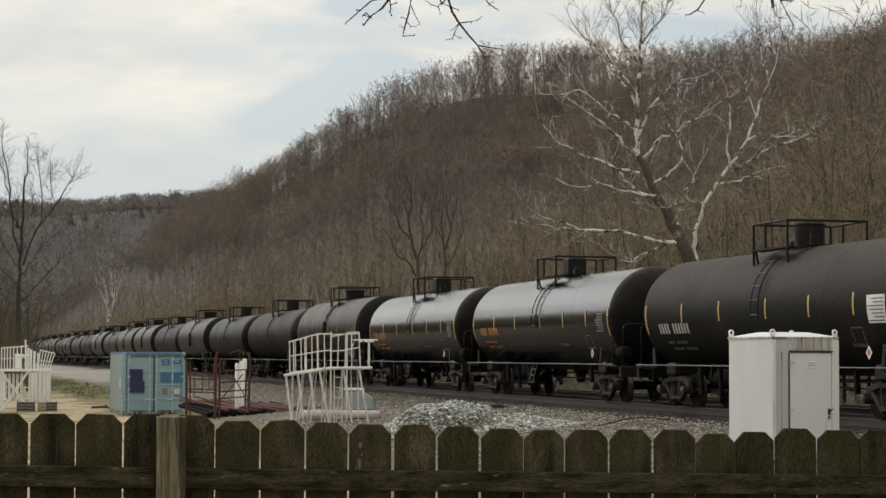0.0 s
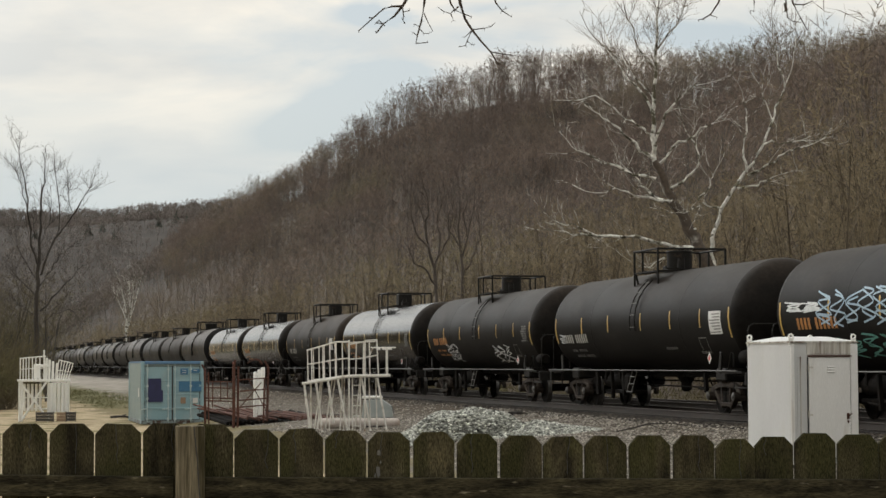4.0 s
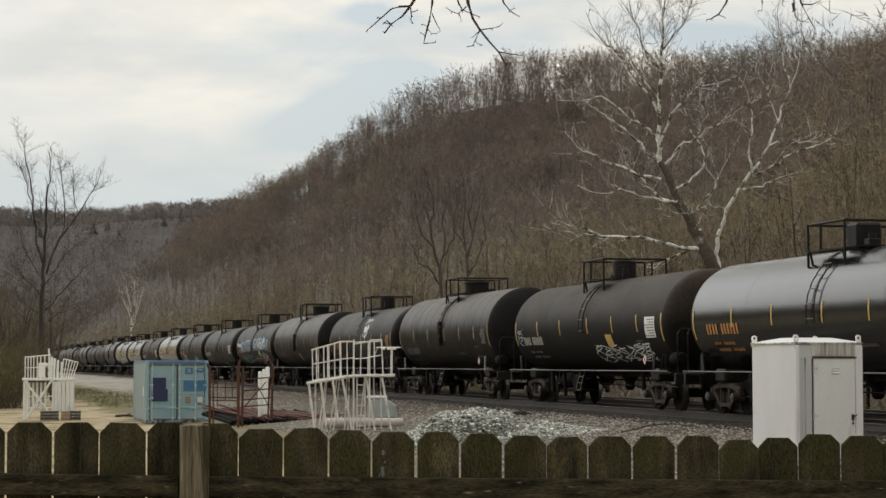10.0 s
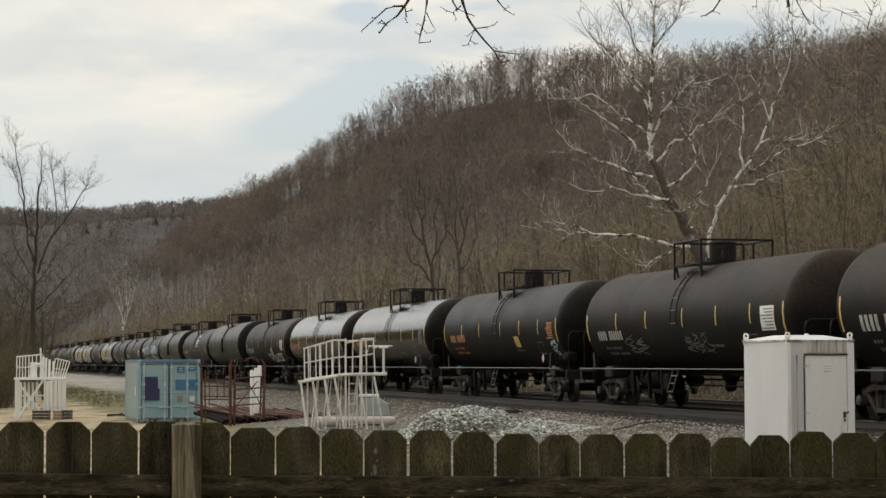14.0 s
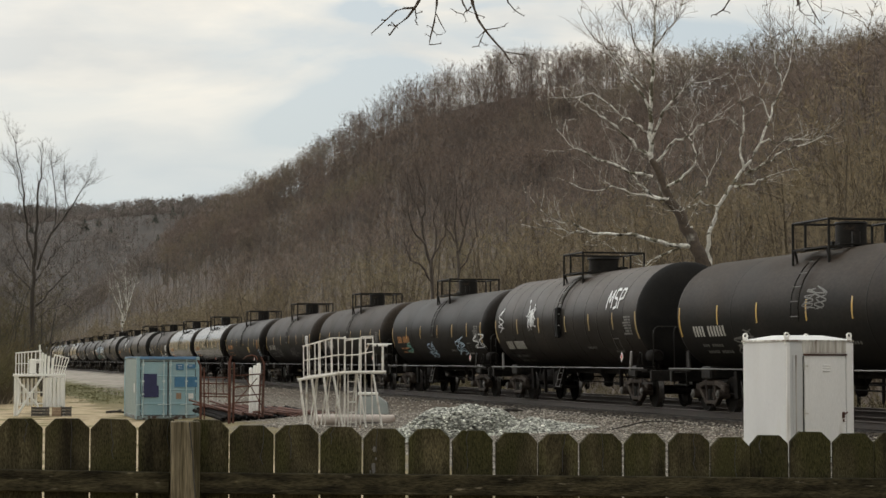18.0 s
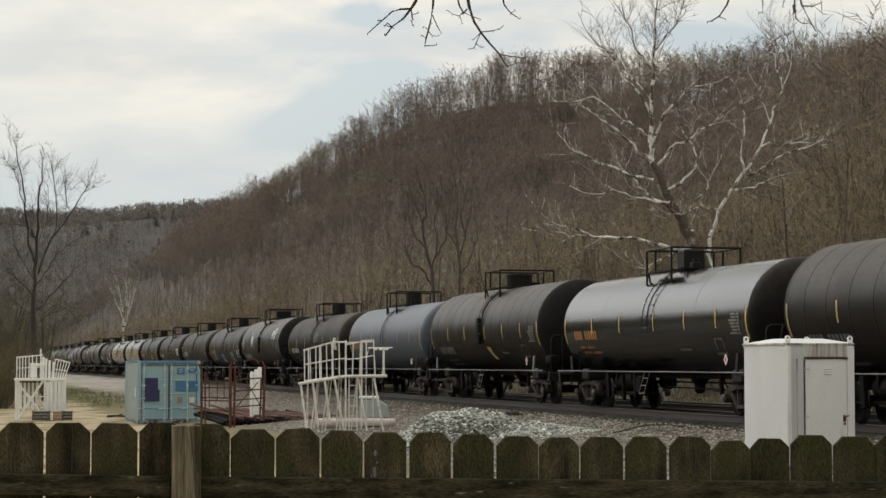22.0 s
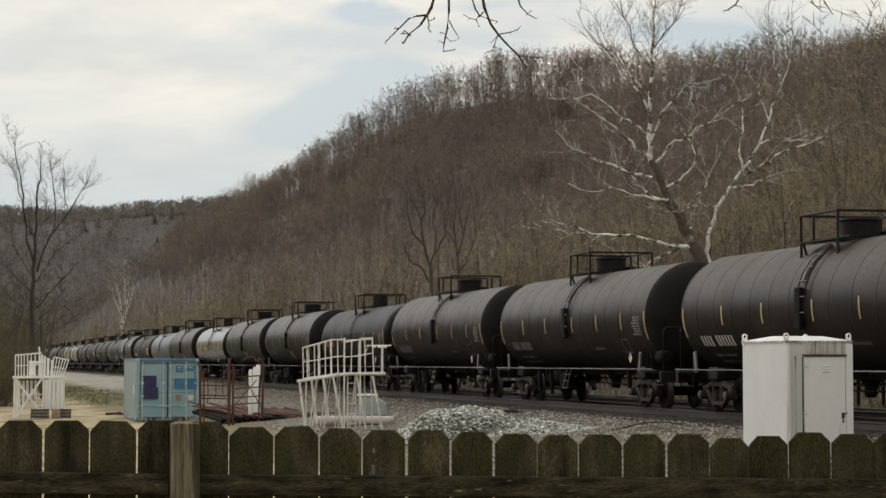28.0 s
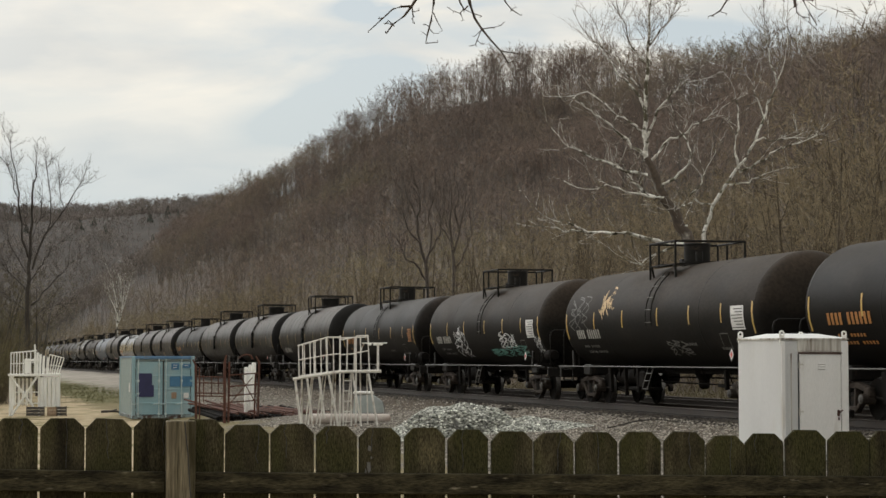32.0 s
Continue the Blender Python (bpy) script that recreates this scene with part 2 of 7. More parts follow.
M_MATTE = surface("dusty_black_tank_paint", (0.008, 0.0075, 0.0068), (0.015, 0.0136, 0.0118), rough=0.52, scale=0.9, fine=14, bump=0.05, bump_dist=0.02, spread=0.16, c=(0.036, 0.030, 0.025), c_from=0.55, c_to=0.85, c_scale=0.7, spec=0.04, stretch=(0.5, 1, 1), by_height=(2.2, 4.0, (0.040, 0.030, 0.0225)))
M_BROWN = surface("road_dusted_jacket", (0.010, 0.0084, 0.0071), (0.018, 0.0150, 0.0124), rough=0.42, scale=0.9, fine=12, bump=0.05, bump_dist=0.02, spread=0.14, c=(0.040, 0.034, 0.028), c_from=0.55, c_to=0.85, c_scale=0.8, spec=0.06, stretch=(0.5, 1, 1), by_height=(2.5, 4.1, (0.060, 0.046, 0.036)))
M_BLUE = surface("blue_grey_tank_paint", (0.044, 0.055, 0.071), (0.062, 0.074, 0.091), rough=0.50, scale=0.8, fine=12, bump=0.04, bump_dist=0.02, spread=0.10, c=(0.10, 0.105, 0.11), c_from=0.6, c_to=0.9, c_scale=0.8, spec=0.20, stretch=(0.5, 1, 1))
M_HEAD = surface("matte_black_head", (0.010, 0.010, 0.010), (0.018, 0.017, 0.016), rough=0.8, scale=1.5, spread=0.15, bump=0.03, spec=0.05)
M_FRAME = surface("dusty_brown_side_frame", (0.030, 0.024, 0.020), (0.060, 0.048, 0.040), rough=0.75, scale=6, spec=0.1, spread=0.25, c=(0.016, 0.013, 0.011), c_from=0.5, c_to=0.75, c_scale=4)
M_GEAR = surface("greasy_black_running_gear", (0.006, 0.0055, 0.005), (0.013, 0.011, 0.0095), rough=0.75, scale=5, spec=0.03, spread=0.2, c=(0.03, 0.023, 0.017), c_from=0.6, c_to=0.85, c_scale=4)
M_STEEL = surface("worn_black_steel_fittings", (0.009, 0.0085, 0.008), (0.018, 0.016, 0.014), rough=0.6, spec=0.12, scale=6, spread=0.15, c=(0.05, 0.035, 0.025), c_from=0.62, c_to=0.8, c_scale=5)
M_PIPE = surface("dusty_grey_rail_pipe", (0.085, 0.081, 0.077), (0.125, 0.118, 0.11), rough=0.5, scale=6, spread=0.15)
M_CAP = surface("dusty_bearing_steel", (0.045, 0.042, 0.038), (0.075, 0.070, 0.063), rough=0.6, scale=6, spread=0.15)
M_TREAD = surface("polished_wheel_rim", (0.10, 0.095, 0.09), (0.20, 0.19, 0.18), rough=0.45, metal=0.9, scale=10, spread=0.15)
M_YELLOW = surface("yellow_reflective_stripe", (0.42, 0.26, 0.05), (0.50, 0.32, 0.07), rough=0.4, scale=8, spread=0.18, c=(0.25, 0.18, 0.09), c_from=0.5, c_to=0.8, c_scale=5)
M_OLDYELLOW = surface("faded_yellow_stripe", (0.30, 0.21, 0.07), (0.40, 0.29, 0.12), rough=0.5, scale=8, spread=0.2, c=(0.16, 0.125, 0.08), c_from=0.48, c_to=0.75, c_scale=5)
M_ORANGE = surface("orange_stencil_paint", (0.29, 0.115, 0.022), (0.36, 0.15, 0.03), rough=0.6, scale=8, spread=0.15)
M_LETTER = surface("white_stencil_paint", (0.27, 0.26, 0.235), (0.38, 0.37, 0.335), rough=0.6, scale=6, spread=0.18, c=(0.2, 0.19, 0.18), c_from=0.5, c_to=0.8, c_scale=4)
M_DIM = surface("grimy_white_stencil_paint", (0.075, 0.072, 0.066), (0.13, 0.125, 0.115), rough=0.7, scale=6, spread=0.2)
M_PLACARD = surface("white_placard_card", (0.55, 0.54, 0.52), (0.66, 0.65, 0.62), rough=0.6, scale=9, spread=0.1)
M_RED = surface("red_placard_print", (0.45, 0.05, 0.05), (0.55, 0.09, 0.07), rough=0.6, scale=9, spread=0.1)
M_TAG = surface("white_spray_paint", (0.50, 0.52, 0.52), (0.66, 0.67, 0.66), rough=0.6, scale=5, spread=0.15)
M_TAG_BLUE = surface("pale_blue_spray_paint", (0.24, 0.36, 0.46), (0.36, 0.46, 0.54), rough=0.6, scale=5, spread=0.15)
M_BUFFED = surface("rolled_over_grey_paint", (0.020, 0.019, 0.018), (0.030, 0.028, 0.026), rough=0.6, scale=1.2, spread=0.2, spec=0.1, bump=0)
M_TAG_TEAL = surface("teal_spray_paint", (0.06, 0.20, 0.17), (0.09, 0.26, 0.22), rough=0.6, scale=5, spread=0.15)
M_TAG_TAN = surface("peeled_tan_paint", (0.46, 0.30, 0.15), (0.55, 0.40, 0.22), rough=0.7, scale=7, spread=0.2)
M_WHITE = surface("weathered_white_paint", (0.74, 0.73, 0.69), (0.82, 0.81, 0.77), rough=0.55, scale=2.2, spread=0.06, c=(0.36, 0.30, 0.23), c_from=0.66, c_to=0.84, c_scale=2.6, stretch=(1, 1, 0.4), bump=0.05)
# greyer than the door's white: the side's shade put into the colour
M_LOCKER = surface("shade_greyed_locker_paint", (0.53, 0.53, 0.525), (0.60, 0.60, 0.59), rough=0.5, scale=1.0, spread=0.03, c=(0.50, 0.48, 0.43), c_from=0.58, c_to=0.85, c_scale=1.6, stretch=(1.6, 1.6, 0.35), bump=0.04)
M_STAND = surface("rust_stained_white_tube", (0.58, 0.555, 0.51), (0.77, 0.75, 0.705), rough=0.6, scale=2.5, spread=0.12, c=(0.26, 0.185, 0.13), c_from=0.56, c_to=0.72, c_scale=3.5, bump=0.05)
M_DOOR = surface("white_locker_door_paint", (0.74, 0.73, 0.71), (0.80, 0.79, 0.77), rough=0.45, scale=1.8, spread=0.04, c=(0.52, 0.48, 0.42), c_from=0.58, c_to=0.82, c_scale=2.4, stretch=(1.6, 1.6, 0.3), bump=0.04)
M_STREAK = surface("stained_header_panel", (0.20, 0.165, 0.125), (0.68, 0.66, 0.61), rough=0.7, scale=8, stretch=(1, 1, 0.05), spread=0.1, c=(0.15, 0.11, 0.08), c_from=0.56, c_to=0.66, c_scale=11)
M_RUST = surface("rusted_steel", (0.060, 0.021, 0.013), (0.115, 0.043, 0.025), rough=0.85, scale=6, spread=0.25, c=(0.055, 0.03, 0.022), c_from=0.5, c_to=0.75, c_scale=3)
M_TEAL = surface("faded_teal_container_paint", (0.20, 0.33, 0.37), (0.255, 0.385, 0.42), rough=0.55, scale=1.5, spread=0.06, c=(0.31, 0.37, 0.37), c_from=0.5, c_to=0.8, c_scale=2.2, stretch=(1, 1, 0.5))
M_TEAL_SIDE = surface("chalky_teal_container_side", (0.25, 0.31, 0.295), (0.30, 0.355, 0.34), rough=0.6, scale=1.5, spread=0.06, c=(0.24, 0.28, 0.24), c_from=0.6, c_to=0.85, c_scale=1.5)
M_BLUE_TOP = surface("blue_container_roof_rail", (0.07, 0.16, 0.27), (0.10, 0.20, 0.33), rough=0.5, scale=3, spread=0.1, c=(0.2, 0.16, 0.14), c_from=0.6, c_to=0.8, c_scale=4)
M_NAVY = surface("navy_cover_patch", (0.012, 0.014, 0.06), (0.02, 0.022, 0.08), rough=0.6, scale=4, spread=0.1)
M_DECAL_BLUE = surface("blue_container_decal", (0.03, 0.12, 0.22), (0.05, 0.16, 0.28), rough=0.5, scale=4, spread=0.1)
M_GREYBOX = surface("grey_green_cabinet_paint", (0.30, 0.34, 0.33), (0.38, 0.41, 0.40), rough=0.5, scale=3, spread=0.06)
M_PVC = surface("dirty_pale_pipe", (0.42, 0.36, 0.32), (0.52, 0.46, 0.42), rough=0.6, scale=2.5, spread=0.1, c=(0.3, 0.22, 0.17), c_from=0.6, c_to=0.8)
M_RUBBER = surface("black_hose_rubber", (0.02, 0.02, 0.02), (0.03, 0.03, 0.03), rough=0.6, scale=5, spread=0.1)
M_CRATE = surface("grey_weathered_crate_wood", (0.035, 0.032, 0.030), (0.085, 0.075, 0.066), rough=0.85, scale=6, stretch=(1, 1, 0.3), spread=0.25)
M_TANWOOD = surface("tan_crate_board", (0.22, 0.15, 0.10), (0.30, 0.21, 0.14), rough=0.85, scale=6, spread=0.2)
M_PICKET = surface("mossy_weathered_picket", (0.020, 0.0165, 0.010), (0.086, 0.074, 0.042), rough=0.9, scale=7, stretch=(2.6, 2.6, 0.8), fine=110, spread=0.45, apart=0.22, c=(0.042, 0.040, 0.017), c_from=0.42, c_to=0.60, c_scale=4.5, bump=1.0, bump_dist=0.005, per="object", spec=0.10)
M_RAILWOOD = surface("dark_damp_rail_board", (0.014, 0.012, 0.0075), (0.060, 0.052, 0.031), rough=0.9, scale=14, stretch=(0.6, 3, 3), fine=80, spread=0.40, c=(0.16, 0.14, 0.105), c_from=0.66, c_to=0.74, c_scale=22, bump=0.9, bump_dist=0.004, spec=0.10)
M_POST = surface("bare_greyed_post_wood", (0.092, 0.077, 0.052), (0.230, 0.195, 0.135), rough=0.85, scale=11, stretch=(4, 4, 0.22), fine=60, spread=0.30, c=(0.040, 0.034, 0.018), c_from=0.54, c_to=0.66, c_scale=7, bump=0.8, bump_dist=0.004, spec=0.12)
M_RAIL = surface("rusty_running_rail", (0.016, 0.011, 0.008), (0.034, 0.023, 0.017), rough=0.75, scale=4, spread=0.2)
M_RAILTOP = surface("worn_rail_head", (0.10, 0.085, 0.072), (0.16, 0.135, 0.115), rough=0.45, metal=0.7, scale=6, spread=0.1)
M_TIE = surface("creosoted_tie_wood", (0.012, 0.010, 0.008), (0.024, 0.019, 0.015), rough=0.9, scale=4, spread=0.25, per="object")

# ---------------------------------------------------------------- the land
# The track runs straight; s is measured along it, p across it from the camera's side, both from the eye.
TURN = radians(13.464)
ALONG = Vector((-math.sin(TURN), math.cos(TURN), 0))
ACROSS = Vector((math.cos(TURN), math.sin(TURN), 0))
TRACK_P, RAIL_Z = 20.27, 1.057
RIDGE_S = [-200, 300, 567, 614, 696, 827, 899, 1018, 1057, 1191, 1400, 1700, 2300]
RIDGE_P = [280, 275, 270, 269, 262, 250, 240, 225, 212, 192, 180, 170, 160]
RIDGE_H = [66, 72, 80, 85, 94, 111, 118, 122, 114, 95, 95, 82, 40]
BED_P = [-4000, 6.0, 9.0, 12.4, 16.8, 18.0, 18.75, 22.6, 23.0, 26.4, 28.2, 30.0, 33.0]
BED_Z = [0.0, 0.0, 0.04, 0.34, 0.66, 0.78, 0.86, 0.86, 0.86, 0.86, 0.45, 0.75, 1.6]


def land(s, p):
    """Height of the ground, for numbers or arrays."""
    s, p = np.asarray(s, float), np.asarray(p, float)
    bed = np.interp(p, BED_P, BED_Z)
    rp, rh = np.interp(s, RIDGE_S, RIDGE_P), np.interp(s, RIDGE_S, RIDGE_H)
    u = np.clip((p - 33.0) / (rp - 33.0), 0, 1.0)
    hill = rh * (0.35 * u + 0.65 * u ** 1.5) - np.clip(p - rp, 0, 400) * 0.12
    swell = (np.sin(s * 0.021 + p * 0.03) + np.sin(s * 0.047 - p * 0.02 + 1.3)) * 1.3 * u
    # last term: unseen near-side rise, added to darken the tanks' reflections
    near = bed + np.where(p > 33, np.maximum(hill + swell, -5), 0) + 55 * np.clip((-p - 70) / 330.0, 0, 1) ** 1.2
    y = s * math.cos(TURN) + p * math.sin(TURN)
    x = p * math.cos(TURN) - s * math.sin(TURN)
    far = (178 + 9 * np.sin(x * 0.006 + 0.8) + 5 * np.sin(x * 0.017)) * np.exp(-(((y - 2450) / 620.0) ** 2)) * np.clip((y - 900) / 400, 0, 1)
    return np.maximum(near, far)


def spot(s, p, up=0.0):
    """A place on the ground."""
    v = ALONG * s + ACROSS * p
    return Vector((v.x, v.y, float(land(s, p)) + up))


def spot_xy(x, y):
    return Vector((x, y, float(land(y * math.cos(TURN) - x * math.sin(TURN), x * math.cos(TURN) + y * math.sin(TURN)))))


def ground_material():
    m = bpy.data.materials.new("ground_cover")
    m.use_nodes = True
    nt = m.node_tree
    n, link = nt.nodes.new, nt.links.new
    bs = nt.nodes["Principled BSDF"]
    bs.inputs["Roughness"].default_value = 0.95
    bs.inputs["Specular IOR Level"].default_value = 0.15
    geo = n("ShaderNodeNewGeometry")

    def noise_at(s, detail=5.0):
        t = n("ShaderNodeTexNoise")
        t.inputs["Scale"].default_value, t.inputs["Detail"].default_value = s, detail
        link(geo.outputs["Position"], t.inputs["Vector"])
        return t.outputs[0]

    def val(x, lo, hi, a=0.0, b=1.0):
        r = n("ShaderNodeMapRange")
        for i, v in ((1, lo), (2, hi), (3, a), (4, b)):
            r.inputs[i].default_value = v
        link(x, r.inputs[0])
        return r.outputs[0]

    def mix(f, x, y, blend="MIX"):
        k = n("ShaderNodeMix")
        k.data_type, k.blend_type = "RGBA", blend
        for sock, v in ((k.inputs[0], f), (k.inputs[6], x), (k.inputs[7], y)):
            if isinstance(v, (int, float)):
                sock.default_value = v
            elif isinstance(v, tuple):
                sock.default_value = (*v, 1)
            else:
                link(v, sock)
        return k.outputs[2]

    dot = n("ShaderNodeVectorMath")
    dot.operation = "DOT_PRODUCT"
    dot.inputs[1].default_value = ACROSS
    link(geo.outputs["Position"], dot.inputs[0])
    wob = val(noise_at(0.35), 0.2, 0.8, -1.6, 1.6)
    p = n("ShaderNodeMath")
    link(dot.outputs["Value"], p.inputs[0])
    link(wob, p.inputs[1])
    p = p.outputs[0]
    # stones
    vor = n("ShaderNodeTexVoronoi")
    vor.inputs["Scale"].default_value = 17.0
    link(geo.outputs["Position"], vor.inputs["Vector"])
    sepc = n("ShaderNodeSeparateColor")
    link(vor.outputs["Color"], sepc.inputs[0])
    stone = mix(sepc.outputs[0], (0.17, 0.153, 0.127), (0.50, 0.455, 0.39))
    stone = mix(val(noise_at(0.9), 0.52, 0.72), stone, (0.20, 0.16, 0.115), "MIX")
    stone = mix(val(noise_at(5.0), 0.25, 0.75), mix(1.0, stone, (0.62, 0.60, 0.58), "MULTIPLY"), stone)
    edge = val(vor.outputs["Distance"], 0.0, 0.055, 1.0, 0.55)
    stone = mix(1.0, stone, edge, "MULTIPLY")
    grass = mix(val(noise_at(1.3), 0.35, 0.65), (0.15, 0.125, 0.062), (0.060, 0.072, 0.026))
    grass = mix(val(noise_at(9.0), 0.3, 0.7), grass, (0.23, 0.18, 0.105))
    dirt = mix(val(noise_at(2.0), 0.35, 0.65), (0.34, 0.27, 0.17), (0.50, 0.41, 0.28))
    dirt = mix(val(noise_at(0.5, 9.0), 0.52, 0.60), dirt, (0.20, 0.175, 0.085))
    dirt = mix(val(noise_at(3.0), 0.3, 0.7), mix(1.0, dirt, (0.72, 0.70, 0.66), "MULTIPLY"), dirt)
    litter = mix(val(noise_at(0.12), 0.35, 0.65), (0.104, 0.085, 0.072), (0.142, 0.115, 0.094))
    litter = mix(val(noise_at(0.9), 0.3, 0.7), litter, (0.082, 0.068, 0.058))
    dark_bed = mix(val(noise_at(1.6), 0.3, 0.7), (0.010, 0.0085, 0.007), (0.032, 0.025, 0.019))
    col = mix(val(p, 7.0, 7.9), dirt, grass)
    brown = mix(1.0, stone, (0.55, 0.49, 0.43), "MULTIPLY")
    run = n("ShaderNodeVectorMath")
    run.operation = "DOT_PRODUCT"
    run.inputs[1].default_value = ALONG
    link(geo.outputs["Position"], run.inputs[0])
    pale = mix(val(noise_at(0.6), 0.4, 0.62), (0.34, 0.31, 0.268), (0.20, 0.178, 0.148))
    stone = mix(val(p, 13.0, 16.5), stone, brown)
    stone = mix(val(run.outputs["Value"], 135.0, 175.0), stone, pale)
    far_on = val(run.outputs["Value"], 100.0, 125.0, 0.0, -1.7)
    back = n("ShaderNodeMath")
    link(p, back.inputs[0])
    link(far_on, back.inputs[1])
    green = mix(val(noise_at(2.2), 0.4, 0.6), (0.060, 0.066, 0.024), (0.155, 0.135, 0.065))
    grassy = n("ShaderNodeMath")
    grassy.operation = "MULTIPLY"
    link(val(run.outputs["Value"], 108.0, 122.0), grassy.inputs[0])
    link(val(p, 7.4, 8.2), grassy.inputs[1])
    col = mix(grassy.outputs[0], col, green)
    col = mix(val(noise_at(0.45, 8.0), 0.60, 0.72), col, (0.14, 0.105, 0.062))
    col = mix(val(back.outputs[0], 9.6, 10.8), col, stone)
    # darker bed from the near rail to beyond the far track
    col = mix(val(p, 18.2, 19.6), col, dark_bed)
    # far litter greyed for haze and darkened to match the shaded twigs
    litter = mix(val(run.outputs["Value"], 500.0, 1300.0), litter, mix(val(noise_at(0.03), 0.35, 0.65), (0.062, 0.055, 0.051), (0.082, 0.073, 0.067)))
    col = mix(val(p, 26.5, 28.5), col, litter)
    link(col, bs.inputs["Base Color"])
    bp = n("ShaderNodeBump")
    bp.inputs["Strength"].default_value, bp.inputs["Distance"].default_value = 0.7, 0.03
    link(vor.outputs["Distance"], bp.inputs["Height"])
    link(bp.outputs[0], bs.inputs["Normal"])
    return m


def build_ground():
    ss = np.concatenate([[-4000, -1500, -500, -200], np.arange(-100, 200, 10), np.arange(200, 700, 20), np.arange(700, 2600, 45), [2700, 2900, 3200, 4000, 5500]])
    ps = np.concatenate([[-4000, -2000, -1200, -700, -400, -300, -200, -130, -80, -30, 0, 6, 9, 10.5, 12.4, 14.5, 16.8, 18.0, 18.75, 22.6, 26.4, 28.2, 30, 33, 38, 45, 55], np.arange(65, 300, 12), [310, 340, 400, 500, 700, 1200, 2500]])
    S, P = np.meshgrid(ss, ps, indexing="ij")
    Z = land(S, P)
    X = S * ALONG.x + P * ACROSS.x
    Y = S * ALONG.y + P * ACROSS.y
    verts = np.stack([X, Y, Z], -1).reshape(-1, 3)
    a, b = S.shape
    i = (np.arange(a - 1)[:, None] * b + np.arange(b - 1)[None]).ravel()
    faces = np.stack([i, i + 1, i + b + 1, i + b], -1)
    me = bpy.data.meshes.new("ground")
    me.from_pydata(verts.tolist(), [], faces.tolist())
    me.materials.append(ground_material())
    me.validate()
    bm = bmesh.new()
    bm.from_mesh(me)
    bmesh.ops.recalc_face_normals(bm, faces=bm.faces)
    if sum(f.normal.z for f in bm.faces) < 0:
        bmesh.ops.reverse_faces(bm, faces=bm.faces)
    bm.to_mesh(me)
    bm.free()
    me.polygons.foreach_set("use_smooth", [True] * len(me.polygons))
    return tagged(new("ground", me), "gravel lot, dry grass and leaf-strewn wooded hillside", "ground", kind="structure")


build_ground()


# ---------------------------------------------------------------- bare woods, as triangle soups
def prism(a, b, ra, rb, out, slot):
    """A three-sided rod from a to b."""
    way = b - a
    ln = np.linalg.norm(way) + 1e-9
    way = way / ln
    ref = np.array([0, 0, 1.0]) if abs(way[2]) < 0.9 else np.array([1.0, 0, 0])
    u = np.cross(way, ref)
    u /= np.linalg.norm(u)
    v = np.cross(way, u)
    base = len(out[0])
    for c, r in ((a, ra), (b, rb)):
        for k in range(3):
            t = 2 * math.pi * k / 3
            out[0].append(c + (u * math.cos(t) + v * math.sin(t)) * r)
    for k in range(3):
        j = (k + 1) % 3
        out[1].append((base + k, base + j, base + 3 + j))
        out[1].append((base + k, base + 3 + j, base + 3 + k))
        out[2].extend((slot, slot))


def sliver(a, b, w, out, slot, rng):
    """One thin twig."""
    side = np.cross(b - a, rng.normal(size=3))
    side = side / (np.linalg.norm(side) + 1e-9) * w
    base = len(out[0])
    out[0].extend((a - side, a + side, b))
    out[1].append((base, base + 1, base + 2))
    out[2].append(slot)


